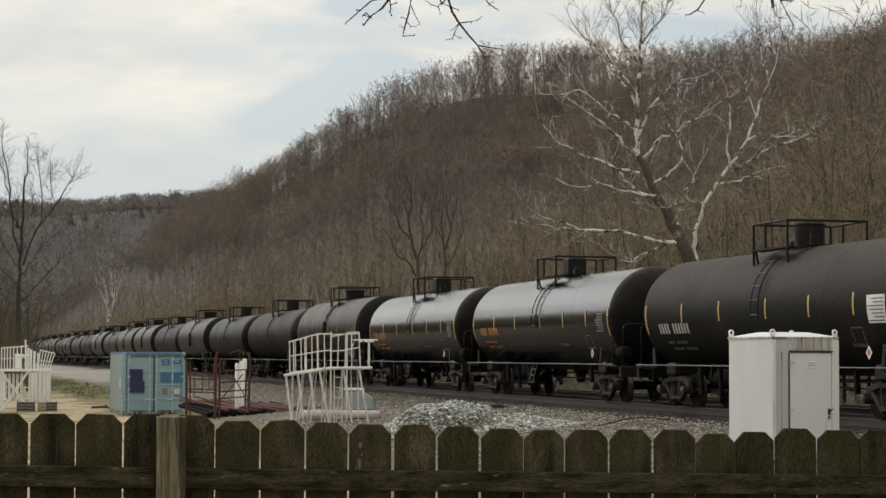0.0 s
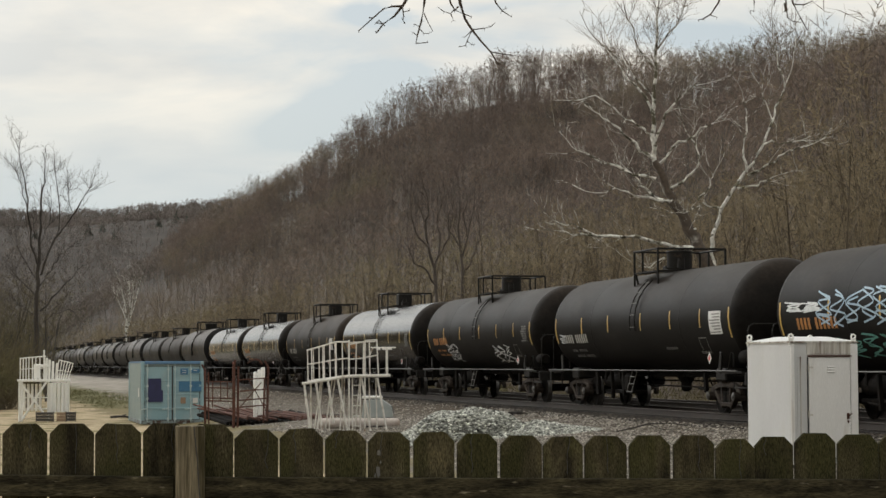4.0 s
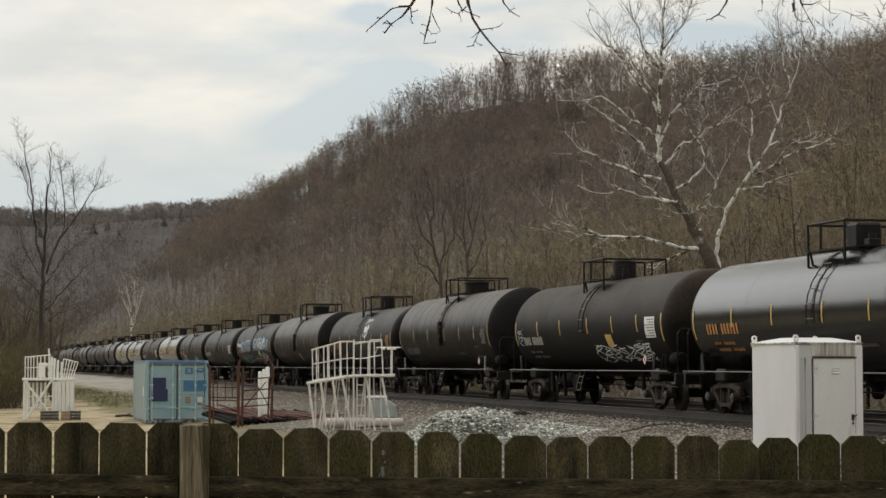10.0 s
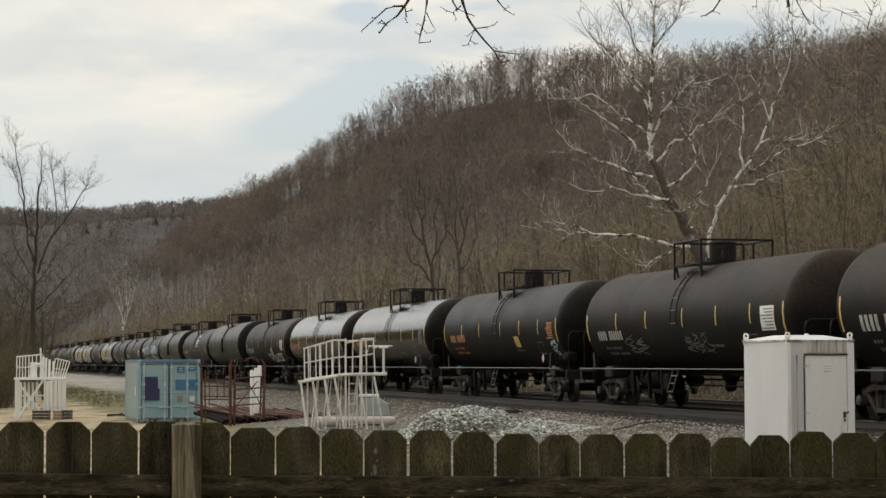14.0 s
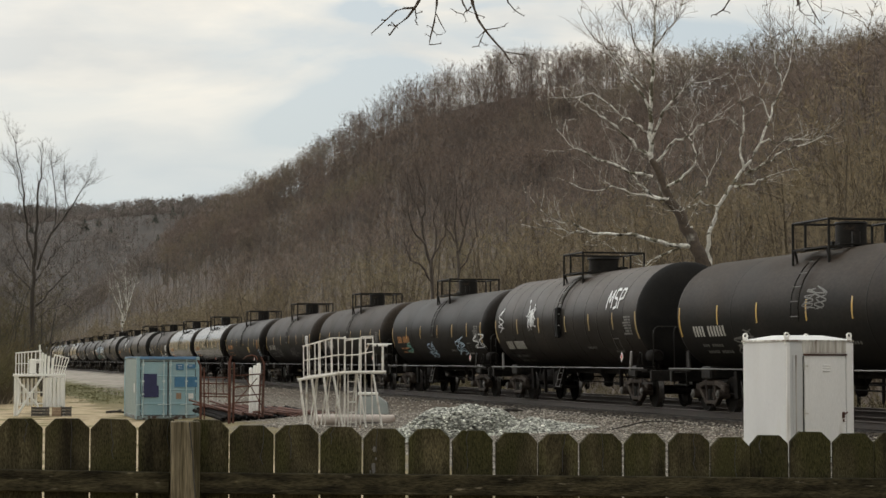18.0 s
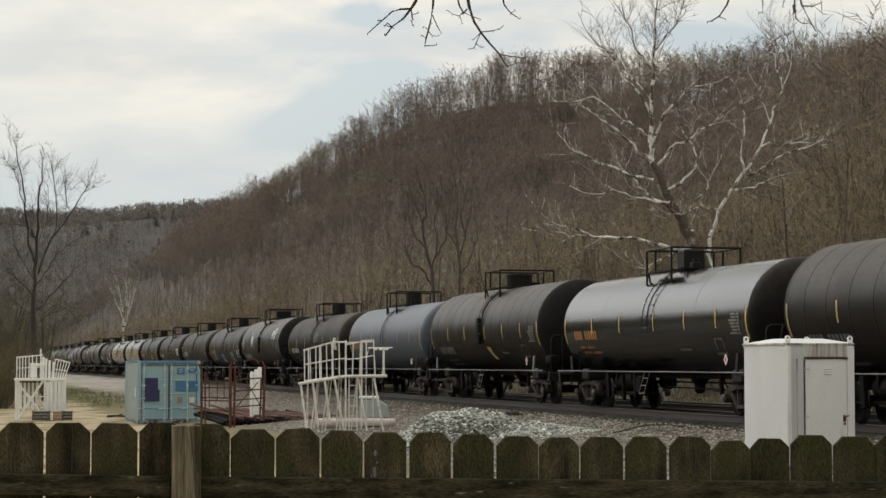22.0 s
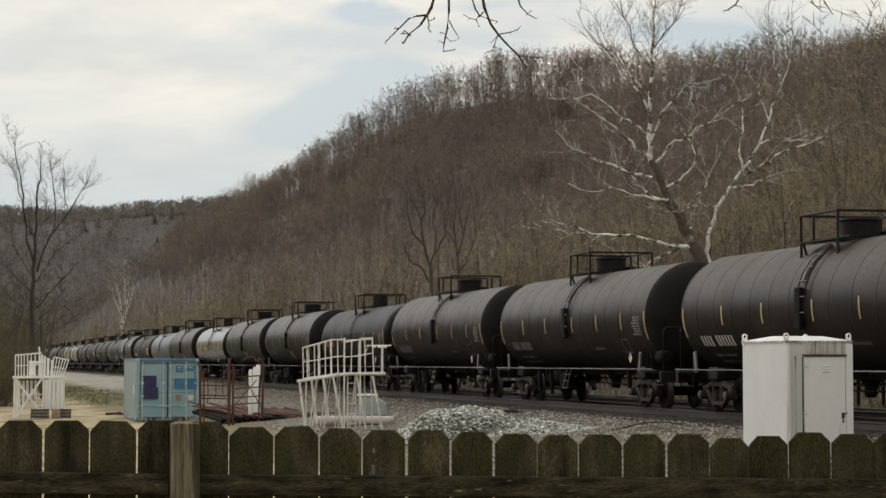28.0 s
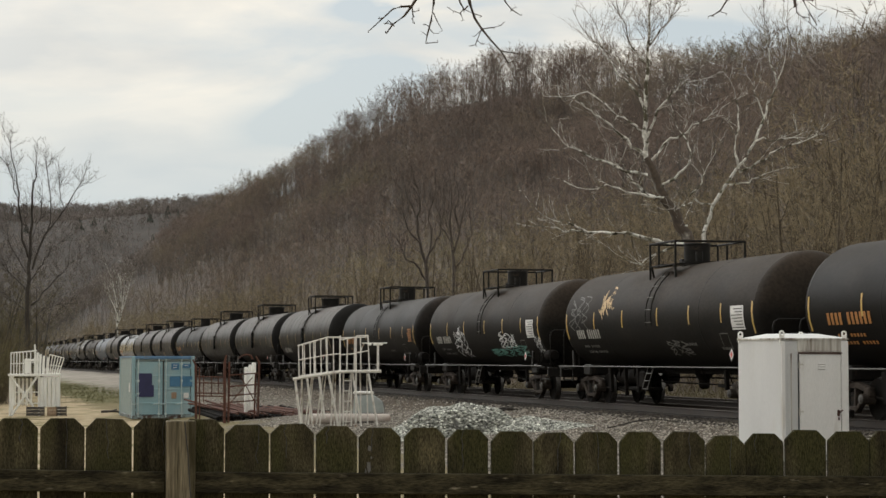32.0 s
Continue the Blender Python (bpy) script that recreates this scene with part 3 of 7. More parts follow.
def bare_tree(seed, h, r, limbs, subs, twigs, twig_w, width=0.26, clear=0.42, leaders=1, bow=0.55, fan=0.75):
    """A leafless tree: a clear trunk, limbs that rise and bow outwards to a domed crown, branches and fine twigs.
    Returns points, triangles and slots (0 bark, 1 twig)."""
    rng = np.random.default_rng(seed)
    out = ([], [], [])

    def dome(z):
        u = np.clip((z - clear * 0.8) / (1 - clear * 0.8), 0, 1)
        return width * h * (u ** 0.55) * (1 - u ** 2.6) ** 0.5 * 1.25

    tops = []
    for q in range(leaders):
        az = q * 2.4 + rng.normal() * 0.4
        spread = 0.0 if leaders == 1 else dome(0.85) * rng.uniform(0.3, 0.8)
        a = np.array([math.cos(az), math.sin(az), 0]) * (0.0 if leaders == 1 else r * 1.5)
        b = np.array([math.cos(az) * spread + rng.normal() * 0.02 * h, math.sin(az) * spread + rng.normal() * 0.02 * h, h * rng.uniform(0.86, 0.95)])
        c = (a + b) / 2 - np.array([math.cos(az), math.sin(az), 0]) * spread * 0.22 + rng.normal(size=3) * 0.012 * h
        pts = [a * (1 - t) ** 2 + 2 * c * t * (1 - t) + b * t * t for t in (0, 0.25, 0.5, 0.75, 1.0)]
        rad = [r, r * 0.82, r * 0.62, r * 0.34, r * 0.08]
        for i in range(4):
            prism(pts[i], pts[i + 1], rad[i], rad[i + 1], out, 0)
        tops.append(pts)
    spurs = []
    for k in range(limbs):
        pts = tops[k % leaders]
        f = clear + (0.9 - clear) * ((k + rng.random()) / limbs) ** 1.1
        i = min(3, int(f * 4))
        a = pts[i] + (pts[i + 1] - pts[i]) * (f * 4 - i)
        az = k * 2.4 + rng.normal() * 0.4
        ze = min(0.985, f + (1 - f) * rng.uniform(0.4, 0.95))
        out_way = np.array([math.cos(az), math.sin(az), 0])
        reach = max(dome(ze) * rng.uniform(0.7, 1.08), 0.04 * h)
        b = np.array([a[0] * 0.5, a[1] * 0.5, ze * h]) + out_way * reach
        c = a + out_way * reach * bow + np.array([0, 0, (b[2] - a[2]) * 0.36]) + rng.normal(size=3) * 0.012 * h
        way = [a * (1 - t) ** 2 + 2 * c * t * (1 - t) + b * t * t for t in (0, 0.33, 0.66, 1.0)]
        ra = r * 0.36 * (1.15 - 0.8 * f)
        prism(way[0], way[1], ra, ra * 0.7, out, 0)
        prism(way[1], way[2], ra * 0.7, ra * 0.42, out, 0)
        sliver(way[2], way[3], ra * 0.42, out, 0, rng)
        ln = np.linalg.norm(b - a)
        for m in range(subs):
            t = 0.3 + 0.7 * (m + rng.random()) / subs
            p = a * (1 - t) ** 2 + 2 * c * t * (1 - t) + b * t * t
            d = (b - a) / (ln + 1e-6) + rng.normal(size=3) * fan + np.array([0, 0, 0.25])
            d /= np.linalg.norm(d)
            e = p + d * max(ln * rng.uniform(0.2, 0.4), 0.05 * h)
            sliver(p, e, max(ra * 0.22, twig_w), out, 0 if m % 2 else 1, rng)
            spurs.append((p, e))
    spurs += [(pts[3], pts[4]) for pts in tops] * 2
    for k in range(twigs):
        p, e = spurs[k % len(spurs)]
        t = rng.uniform(0.25, 1.0)
        a = p + (e - p) * t
        d = (e - p) / (np.linalg.norm(e - p) + 1e-6) + rng.normal(size=3) * fan * 1.25 + np.array([0, 0, 0.12])
        d /= np.linalg.norm(d)
        sliver(a, a + d * h * rng.uniform(0.03, 0.075), twig_w, out, 1, rng)
    return np.array(out[0]), np.array(out[1]), np.array(out[2])


def brush(seed, h, stems, twig_w):
    """A thicket of thin stems fanning from the ground."""
    rng = np.random.default_rng(seed)
    out = ([], [], [])
    for k in range(stems):
        a = np.array([rng.normal() * 0.9, rng.normal() * 0.9, -0.1])
        d = np.array([rng.normal() * 0.42, rng.normal() * 0.42, 1.0])
        ln = h * rng.uniform(0.45, 1.0)
        b = a + d * ln
        sliver(a, b, twig_w * 1.6, out, 0, rng)
        for j in range(5):
            f = rng.uniform(0.3, 0.95)
            d2 = d + rng.normal(size=3) * 0.75
            s0 = a + d * ln * f
            sliver(s0, s0 + d2 * ln * 0.3, twig_w, out, 1, rng)
    return np.array(out[0]), np.array(out[1]), np.array(out[2])


def pine(seed, h):
    """An evergreen: trunk and drooping sprays."""
    rng = np.random.default_rng(seed)
    out = ([], [], [])
    prism(np.zeros(3), np.array([0, 0, h]), 0.2, 0.03, out, 0)
    for k in range(170):
        f = 0.15 + 0.85 * (k / 170) ** 0.9
        az = k * 2.4
        ln = h * 0.36 * (1.08 - f) * rng.uniform(0.6, 1.2)
        a = np.array([0, 0, h * f])
        b = a + np.array([math.cos(az) * ln, math.sin(az) * ln, -ln * 0.25 + rng.normal() * 0.3])
        sliver(b, a, 0.75, out, 1, rng)
        sliver((a + b) / 2, b + rng.normal(size=3) * 0.5, 0.55, out, 1, rng)
    return np.array(out[0]), np.array(out[1]), np.array(out[2])


def plant(name, kinds, places, mats, label, category, seed):
    """Joins many plants, each turned and scaled, into one object. places: rows of x, y, z, scale."""
    rng = np.random.default_rng(seed)
    V, T, K, base = [], [], [], 0
    for x, y, z, sc in places:
        v, t, k = kinds[rng.integers(len(kinds))]
        a = rng.uniform(0, 6.283)
        c, s = math.cos(a), math.sin(a)
        w = v @ np.array([[c, s, 0], [-s, c, 0], [0, 0, 1]]) * np.array([sc * rng.uniform(0.85, 1.15), sc * rng.uniform(0.85, 1.15), sc])
        V.append(w + np.array([x, y, z]))
        T.append(t + base)
        K.append(k)
        base += len(v)
    V, T, K = np.concatenate(V), np.concatenate(T), np.concatenate(K)
    me = bpy.data.meshes.new(name)
    me.vertices.add(len(V))
    me.vertices.foreach_set("co", V.astype(np.float32).ravel())
    me.loops.add(len(T) * 3)
    me.loops.foreach_set("vertex_index", T.astype(np.int32).ravel())
    me.polygons.add(len(T))
    me.polygons.foreach_set("loop_start", np.arange(0, len(T) * 3, 3, dtype=np.int32))
    me.polygons.foreach_set("material_index", K.astype(np.int32))
    for m in mats:
        me.materials.append(m)
    me.update(calc_edges=True)
    return tagged(new(name, me), label, category, kind="stuff")


M_BARK = surface("grey_forest_bark", (0.055, 0.048, 0.043), (0.180, 0.164, 0.146), rough=0.95, scale=0.12, fine=3, spread=0.2, bump=0, coords="Object", spec=0.1)
M_TWIG = surface("brown_winter_twigs", (0.158, 0.121, 0.104), (0.236, 0.184, 0.154), rough=0.95, scale=0.02, fine=0.25, spread=0.2, bump=0, coords="Object", spec=0.1, c=(0.215, 0.182, 0.125), c_from=0.52, c_to=0.7, c_scale=0.012)
# paler and greyer than the near twigs: haze put into the colour
M_FARTWIG = surface("haze_greyed_far_twigs", (0.150, 0.130, 0.118), (0.300, 0.262, 0.238), rough=0.95, scale=0.035, fine=0.2, spread=0.15, bump=0, spec=0.1)
M_BUSH = surface("tan_budding_brush", (0.215, 0.172, 0.112), (0.300, 0.242, 0.158), rough=0.95, scale=0.05, fine=0.6, spread=0.2, bump=0, spec=0.1, c=(0.200, 0.180, 0.100), c_from=0.50, c_to=0.72, c_scale=0.03)
M_DARKBUSH = surface("olive_brown_brush", (0.105, 0.088, 0.052), (0.165, 0.138, 0.080), rough=0.95, scale=0.3, fine=3, spread=0.25, bump=0, spec=0.1, c=(0.085, 0.090, 0.038), c_from=0.5, c_to=0.7, c_scale=0.3)
M_STEM = surface("grey_brown_stems", (0.065, 0.052, 0.038), (0.150, 0.122, 0.088), rough=0.95, scale=0.12, fine=3, spread=0.2, bump=0, spec=0.1)
M_STRAW = surface("dry_straw_weeds", (0.20, 0.16, 0.093), (0.28, 0.225, 0.14), rough=0.95, scale=0.3, fine=3, spread=0.2, bump=0, spec=0.1)
M_WEED = surface("green_brown_weeds", (0.075, 0.085, 0.03), (0.14, 0.12, 0.055), rough=0.95, scale=0.3, fine=3, spread=0.25, bump=0, spec=0.1)
M_NEEDLE = surface("dark_evergreen_needles", (0.060, 0.076, 0.064), (0.090, 0.105, 0.086), rough=0.9, scale=0.02, fine=0.4, spread=0.2, bump=0, spec=0.1)

M_LONE = surface("grey_brown_hardwood_bark", (0.028, 0.023, 0.019), (0.06, 0.05, 0.042), rough=0.9, scale=2, fine=9, spread=0.2, bump=0.2)


def build_woods():
    rng = np.random.default_rng(11)
    low = [bare_tree(40 + i, 12, 0.12, 12, 6, 520, 0.012, width=0.48, clear=0.14, leaders=2, bow=0.75, fan=0.95) for i in range(7)]
    mid = [bare_tree(60 + i, 18, 0.13, 10, 4, 250, 0.024, width=0.34, clear=0.34, bow=0.6) for i in range(9)]
    high = [bare_tree(80 + i, 22, 0.21, 12, 5, 330, 0.052, width=0.33, clear=0.22 if i % 2 else 0.34, leaders=1 + i % 2, bow=0.62) for i in range(10)]
    distant = [bare_tree(100 + i, 17, 0.20, 8, 3, 105, 0.30, width=0.46, clear=0.12, bow=0.7) for i in range(7)]
    edge = [bare_tree(110 + i, 11, 0.08, 9, 4, 170, 0.030, width=0.46, clear=0.12, leaders=2, bow=0.75, fan=0.95) for i in range(6)]

    def row(s, p, sc):
        v = ALONG * s + ACROSS * p
        return (v.x, v.y, float(land(s, p)) - 0.3, sc)

    # thick growth at the foot of the hill
    foot = []
    for i in range(330):
        k = rng.uniform(-0.215, 0.235)
        f = 0.9725 * k + 0.2328
        p = rng.uniform(35, 62)
        if f < 0.05:
            continue
        y = p / f
        if y > 620:
            continue
        s = y * (0.9725 - 0.2328 * k)
        foot.append(row(s, p, rng.uniform(0.55, 1.0)))
    for y, k, sc in ((98, 0.198, 1.15), (104, 0.212, 1.3), (118, 0.190, 1.2), (112, 0.176, 0.95), (126, 0.207, 1.4), (132, 0.165, 1.1), (140, 0.05, 0.9), (150, 0.075, 0.95)):
        x = k * y
        foot.append(row(y * math.cos(TURN) - x * math.sin(TURN), x * math.cos(TURN) + y * math.sin(TURN), sc))
    plant("foothill_woods", low, foot, (M_STEM, M_BUSH), "tan leafless saplings crowding the foot of the hill", "woods", 1)
    slope = []
    for i in range(1750):
        k = rng.uniform(-0.13, 0.235) if i % 5 else rng.uniform(-0.2, -0.05)
        f = 0.9725 * k + 0.2328
        u = rng.uniform(0.05, 1.0) if i % 3 else rng.uniform(0.62, 1.0)
        p = 230.0
        for _ in range(6):
            p = 0.5 * p + 0.5 * (33 + u * (float(np.interp(p / f * (0.9725 - 0.2328 * k), RIDGE_S, RIDGE_P)) - 33))
        y = p / f
        s = y * (0.9725 - 0.2328 * k)
        rp = float(np.interp(s, RIDGE_S, RIDGE_P))
        if p > rp + 5 or y > 2200:
            continue
        slope.append(row(s, p, rng.uniform(0.75, 1.1)))
    plant("hillside_woods", mid, slope, (M_BARK, M_TWIG), "brown leafless hardwood forest on the slope", "woods", 2)
    crest = []
    for i in range(1700):
        k = rng.uniform(-0.135, 0.24)
        if k > 0.09 and i % 5 < 2:
            continue
        # find the crest along this line of sight
        f = 0.9725 * k + 0.2328
        p = 230.0
        for _ in range(12):
            s = p / f * (0.9725 - 0.2328 * k)
            p = 0.5 * p + 0.5 * float(np.interp(s, RIDGE_S, RIDGE_P))
        p += rng.uniform(-30, 14) if i % 2 else rng.uniform(-70, -20)
        s = p / f * (0.9725 - 0.2328 * k)
        crest.append(row(s, p, rng.uniform(0.86, 1.08)))
    plant("ridge_woods", high, crest, (M_BARK, M_TWIG), "tall bare trees along the ridge against the sky", "woods", 3)
    # undergrowth along the crest
    scrub = [brush(160 + i, 6.0, 24, 0.05) for i in range(4)]
    rows = []
    for i in range(1000):
        k = rng.uniform(-0.135, 0.24)
        f = 0.9725 * k + 0.2328
        p = 230.0
        for _ in range(12):
            s = p / f * (0.9725 - 0.2328 * k)
            p = 0.5 * p + 0.5 * float(np.interp(s, RIDGE_S, RIDGE_P))
        p += rng.uniform(-60, 12)
        rows.append(row(p / f * (0.9725 - 0.2328 * k), p, rng.uniform(0.5, 1.15)))
    plant("ridge_scrub", scrub, rows, (M_BARK, M_TWIG), "leafless undergrowth below the ridge trees", "brush", 9)
    beyond = []
    for i in range(2300):
        y = rng.uniform(1300, 2500) if i % 4 else rng.uniform(2330, 2480)
        k = rng.uniform(-0.24, -0.06)
        x = k * y
        s, p = y * math.cos(TURN) - x * math.sin(TURN), x * math.cos(TURN) + y * math.sin(TURN)
        beyond.append(row(s, p, rng.uniform(0.7, 1.15)))
    skirt = []
    for i in range(650):
        y = rng.uniform(330, 1150)
        k = rng.uniform(-0.215, -0.07)
        x = k * y
        s, p = y * math.cos(TURN) - x * math.sin(TURN), x * math.cos(TURN) + y * math.sin(TURN)
        if p > 34:
            skirt.append(row(s, p, rng.uniform(0.5, 1.0)))
    plant("valley_edge_woods", edge, skirt, (M_STEM, M_BUSH), "olive and tan budding saplings along the valley's edge", "woods", 14)
    low_far = [brush(180 + i, 6.0, 22, 0.25) for i in range(3)]
    rows = []
    for i in range(700):
        y = rng.uniform(2280, 2440)
        k = rng.uniform(-0.24, -0.06)
        x = k * y
        rows.append(row(y * math.cos(TURN) - x * math.sin(TURN), x * math.cos(TURN) + y * math.sin(TURN), rng.uniform(0.7, 1.4)))
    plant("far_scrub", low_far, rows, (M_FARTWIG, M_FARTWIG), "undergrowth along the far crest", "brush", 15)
    plant("far_woods", distant, beyond, (M_BARK, M_FARTWIG), "distant haze-greyed forest closing the valley", "woods", 4)
    pines = []
    for i in range(30):
        y = rng.uniform(1950, 2420)
        k = rng.normal(-0.115, 0.022) if i % 3 else rng.uniform(-0.2, -0.08)
        x = k * y
        s, p = y * math.cos(TURN) - x * math.sin(TURN), x * math.cos(TURN) + y * math.sin(TURN)
        pines.append(row(s, p, rng.uniform(0.5, 0.8)))
    plant("far_pines", [pine(90 + i, 17) for i in range(4)], pines, (M_BARK, M_NEEDLE), "scattered dark evergreens on the far hillside", "woods", 5)
    # thickets behind the tracks and at the lot's far edge
    bush = [brush(120 + i, 3.6, 60, 0.012) for i in range(5)]
    rows = []
    for i in range(420):
        s = rng.uniform(55, 420)
        rows.append(row(s, rng.uniform(30.5, 38), rng.uniform(0.6, 1.3)))
    lot = []
    for i in range(170):
        y = rng.uniform(105, 170)
        lot.append(row(y * 0.9725 + 0.2328 * 0.205 * y, rng.uniform(-3.0, 2.6), rng.uniform(0.55, 1.25)))
    verge = []
    for i in range(46):
        y = rng.uniform(135, 215)
        k = rng.uniform(-0.250, -0.190)
        x = k * y
        verge.append(row(y * math.cos(TURN) - x * math.sin(TURN), x * math.cos(TURN) + y * math.sin(TURN), rng.uniform(0.45, 0.85)))
    plant("verge_woods", low, verge, (M_LONE, M_DARKBUSH), "dark tangled saplings at the edge of the lot", "woods", 17)
    plant("lot_thicket", bush, lot, (M_STEM, M_DARKBUSH), "dark olive-brown brush at the edge of the lot", "brush", 16)
    plant("thicket", bush, rows, (M_STEM, M_BUSH), "tangled tan brush beside the tracks", "brush", 6)
    # unseen woods behind the eye, added to darken reflections in the tanks
    behind = []
    for i in range(420):
        behind.append(row(rng.uniform(-120, 900), rng.uniform(-190, -55), rng.uniform(0.6, 1.0)) if i % 3 else row(rng.uniform(-70, 420), rng.uniform(-62, -30), rng.uniform(1.0, 1.4)))
    plant("unseen_valley_woods", distant, behind, (M_BARK, M_TWIG), "unseen leafless woods that darken the tanks' reflections", "woods", 8)
    green = [brush(170 + i, 0.5, 50, 0.014) for i in range(3)]
    plant("green_weeds", green, [row(rng.uniform(112, 190), rng.uniform(7.6, 12.2), rng.uniform(0.25, 0.95)) for i in range(420)], (M_WEED, M_WEED), "low green and brown weeds at the edge of the gravel", "weeds", 10)
    straw = [brush(140 + i, 0.9, 28, 0.014) for i in range(3)]
    rows = []
    for i in range(420):
        rows.append(row(rng.uniform(40, 200), rng.uniform(27.6, 31), rng.uniform(0.5, 1.3)))
    plant("trackside_weeds", straw, rows, (M_DARKBUSH, M_DARKBUSH), "brown and olive weeds beyond the tracks", "weeds", 18)
    rows = []
    for i in range(260):
        rows.append(row(rng.uniform(80, 190), rng.uniform(1.5, 10), rng.uniform(0.12, 0.4)))
    for i in range(750):
        rows.append(row(rng.uniform(66, 108), rng.uniform(-3.0, 9.6), rng.uniform(0.08, 0.26)))
    plant("dry_weeds", straw, rows, (M_STRAW, M_STRAW), "dry straw-coloured weeds and grass tufts", "weeds", 7)


build_woods()

# ---------------------------------------------------------------- two tracks
def track_pose(s, p=TRACK_P, z=RAIL_Z):
    v = ALONG * s + ACROSS * p
    return pose(v.x, v.y, z, 0, 0, 90 + math.degrees(TURN))


def build_track(p, first):
    track = empty("railway_track", track_pose(0, p), "rusty steel rails on dark wooden ties in ballast", "track", "tracks", kind="structure")
    for y in (-0.7525, 0.7525):
        bm = bmesh.new()
        box(bm, (300, y, -0.159), (760, 0.14, 0.012))
        box(bm, (300, y, -0.095), (760, 0.018, 0.13))
        box(bm, (300, y, -0.019), (760, 0.068, 0.03), bevel=0.006)
        rail = part("rail", bm, M_RAIL, track)
        bm = bmesh.new()
        box(bm, (300, y, -0.001), (760, 0.05, 0.006))
        part("rail_head", bm, M_RAILTOP, rail, "worn brown rail head")
    bm = bmesh.new()
    box(bm, (0, 0, -0.235), (0.22, 2.6, 0.13), bevel=0.01)
    tie = part("tie", bm, M_TIE, track)
    tie.matrix_basis = pose(first, 0, 0)
    for i in range(1, 130):
        share("tie", tie.data, track, pose(first + 0.52 * i, random.uniform(-0.04, 0.04), random.uniform(-0.01, 0.0), 0, 0, random.uniform(-1, 1)))


build_track(TRACK_P, 34.0)
build_track(TRACK_P + 4.3, 40.0)

# ---------------------------------------------------------------- tank cars
TANK_L = 7.65
JACKETED, BARE = (1.52, 2.57), (1.45, 2.47)  # radius and height of the tank's axis
TANK = list(JACKETED)


def on_tank(x, z, out=0.012):
    """A point on the near flank of the tank, at the height z above the rail."""
    r, mid = TANK
    a = math.asin(max(-1, min(1, (z - 0.05 - mid) / r)))
    return Vector((x, math.cos(a) * (r + out), mid + math.sin(a) * (r + out)))


def patch(bm, x0, x1, z0, z1, out=0.012, slant=0.0, n=3):
    """A thin sheet that hugs the tank."""
    rows = []
    for i in range(n + 1):
        z = z0 + (z1 - z0) * i / n
        d = slant * i / n
        rows.append([bm.verts.new(on_tank(x0 + d, z, out)), bm.verts.new(on_tank(x1 + d, z, out))])
    for a, b in zip(rows, rows[1:]):
        bm.faces.new((a[0], a[1], b[1], b[0]))


def ribbon(bm, pts, w, out=0.014):
    """A painted stroke along points (x, z) on the tank."""
    fine = [pts[0]]
    for (xa, za), (xb, zb) in zip(pts, pts[1:]):
        cuts = max(1, int(abs(zb - za) / 0.09))
        fine += [(xa + (xb - xa) * k / cuts, za + (zb - za) * k / cuts) for k in range(1, cuts + 1)]
    pts = fine
    prev = None
    for i, (x, z) in enumerate(pts):
        a, b = pts[max(i - 1, 0)], pts[min(i + 1, len(pts) - 1)]
        dx, dz = b[0] - a[0], b[1] - a[1]
        ln = math.hypot(dx, dz) + 1e-6
        nx, nz = -dz / ln * w / 2, dx / ln * w / 2
        pair = (bm.verts.new(on_tank(x + nx, z + nz, out)), bm.verts.new(on_tank(x - nx, z - nz, out)))
        if prev:
            bm.faces.new((prev[0], prev[1], pair[1], pair[0]))
        prev = pair


def scribble(bm, rng, x0, x1, z0, z1, letters, w):
    """A row of looping tag strokes that spells nothing."""
    step = (x1 - x0) / letters
    for k in range(letters):
        cx = x0 + step * (k + 0.5)
        tall = rng.uniform(0.75, 1.1)
        for stroke in range(2):
            # a pen path that swings from side to side of the letter's cell
            count = rng.choice((4, 5, 6))
            knots = []
            for q in range(count):
                side = (-1) ** (q + stroke) * rng.uniform(0.25, 0.62)
                knots.append((cx + side * step, z0 + (z1 - z0) * min(1.05, max(-0.1, (q + rng.uniform(-0.6, 0.6)) / (count - 1) * tall))))
            if stroke:
                knots.reverse()
            pts = []
            for q in range(len(knots) - 1):
                a, b, c, d = knots[max(q - 1, 0)], knots[q], knots[q + 1], knots[min(q + 2, len(knots) - 1)]
                for i in range(6):
                    t = i / 6
                    pts.append(tuple(0.5 * (2 * b[n] + (c[n] - a[n]) * t + (2 * a[n] - 5 * b[n] + 4 * c[n] - d[n]) * t * t + (3 * b[n] - a[n] - 3 * c[n] + d[n]) * t ** 3) for n in (0, 1)))
            ribbon(bm, pts, w)


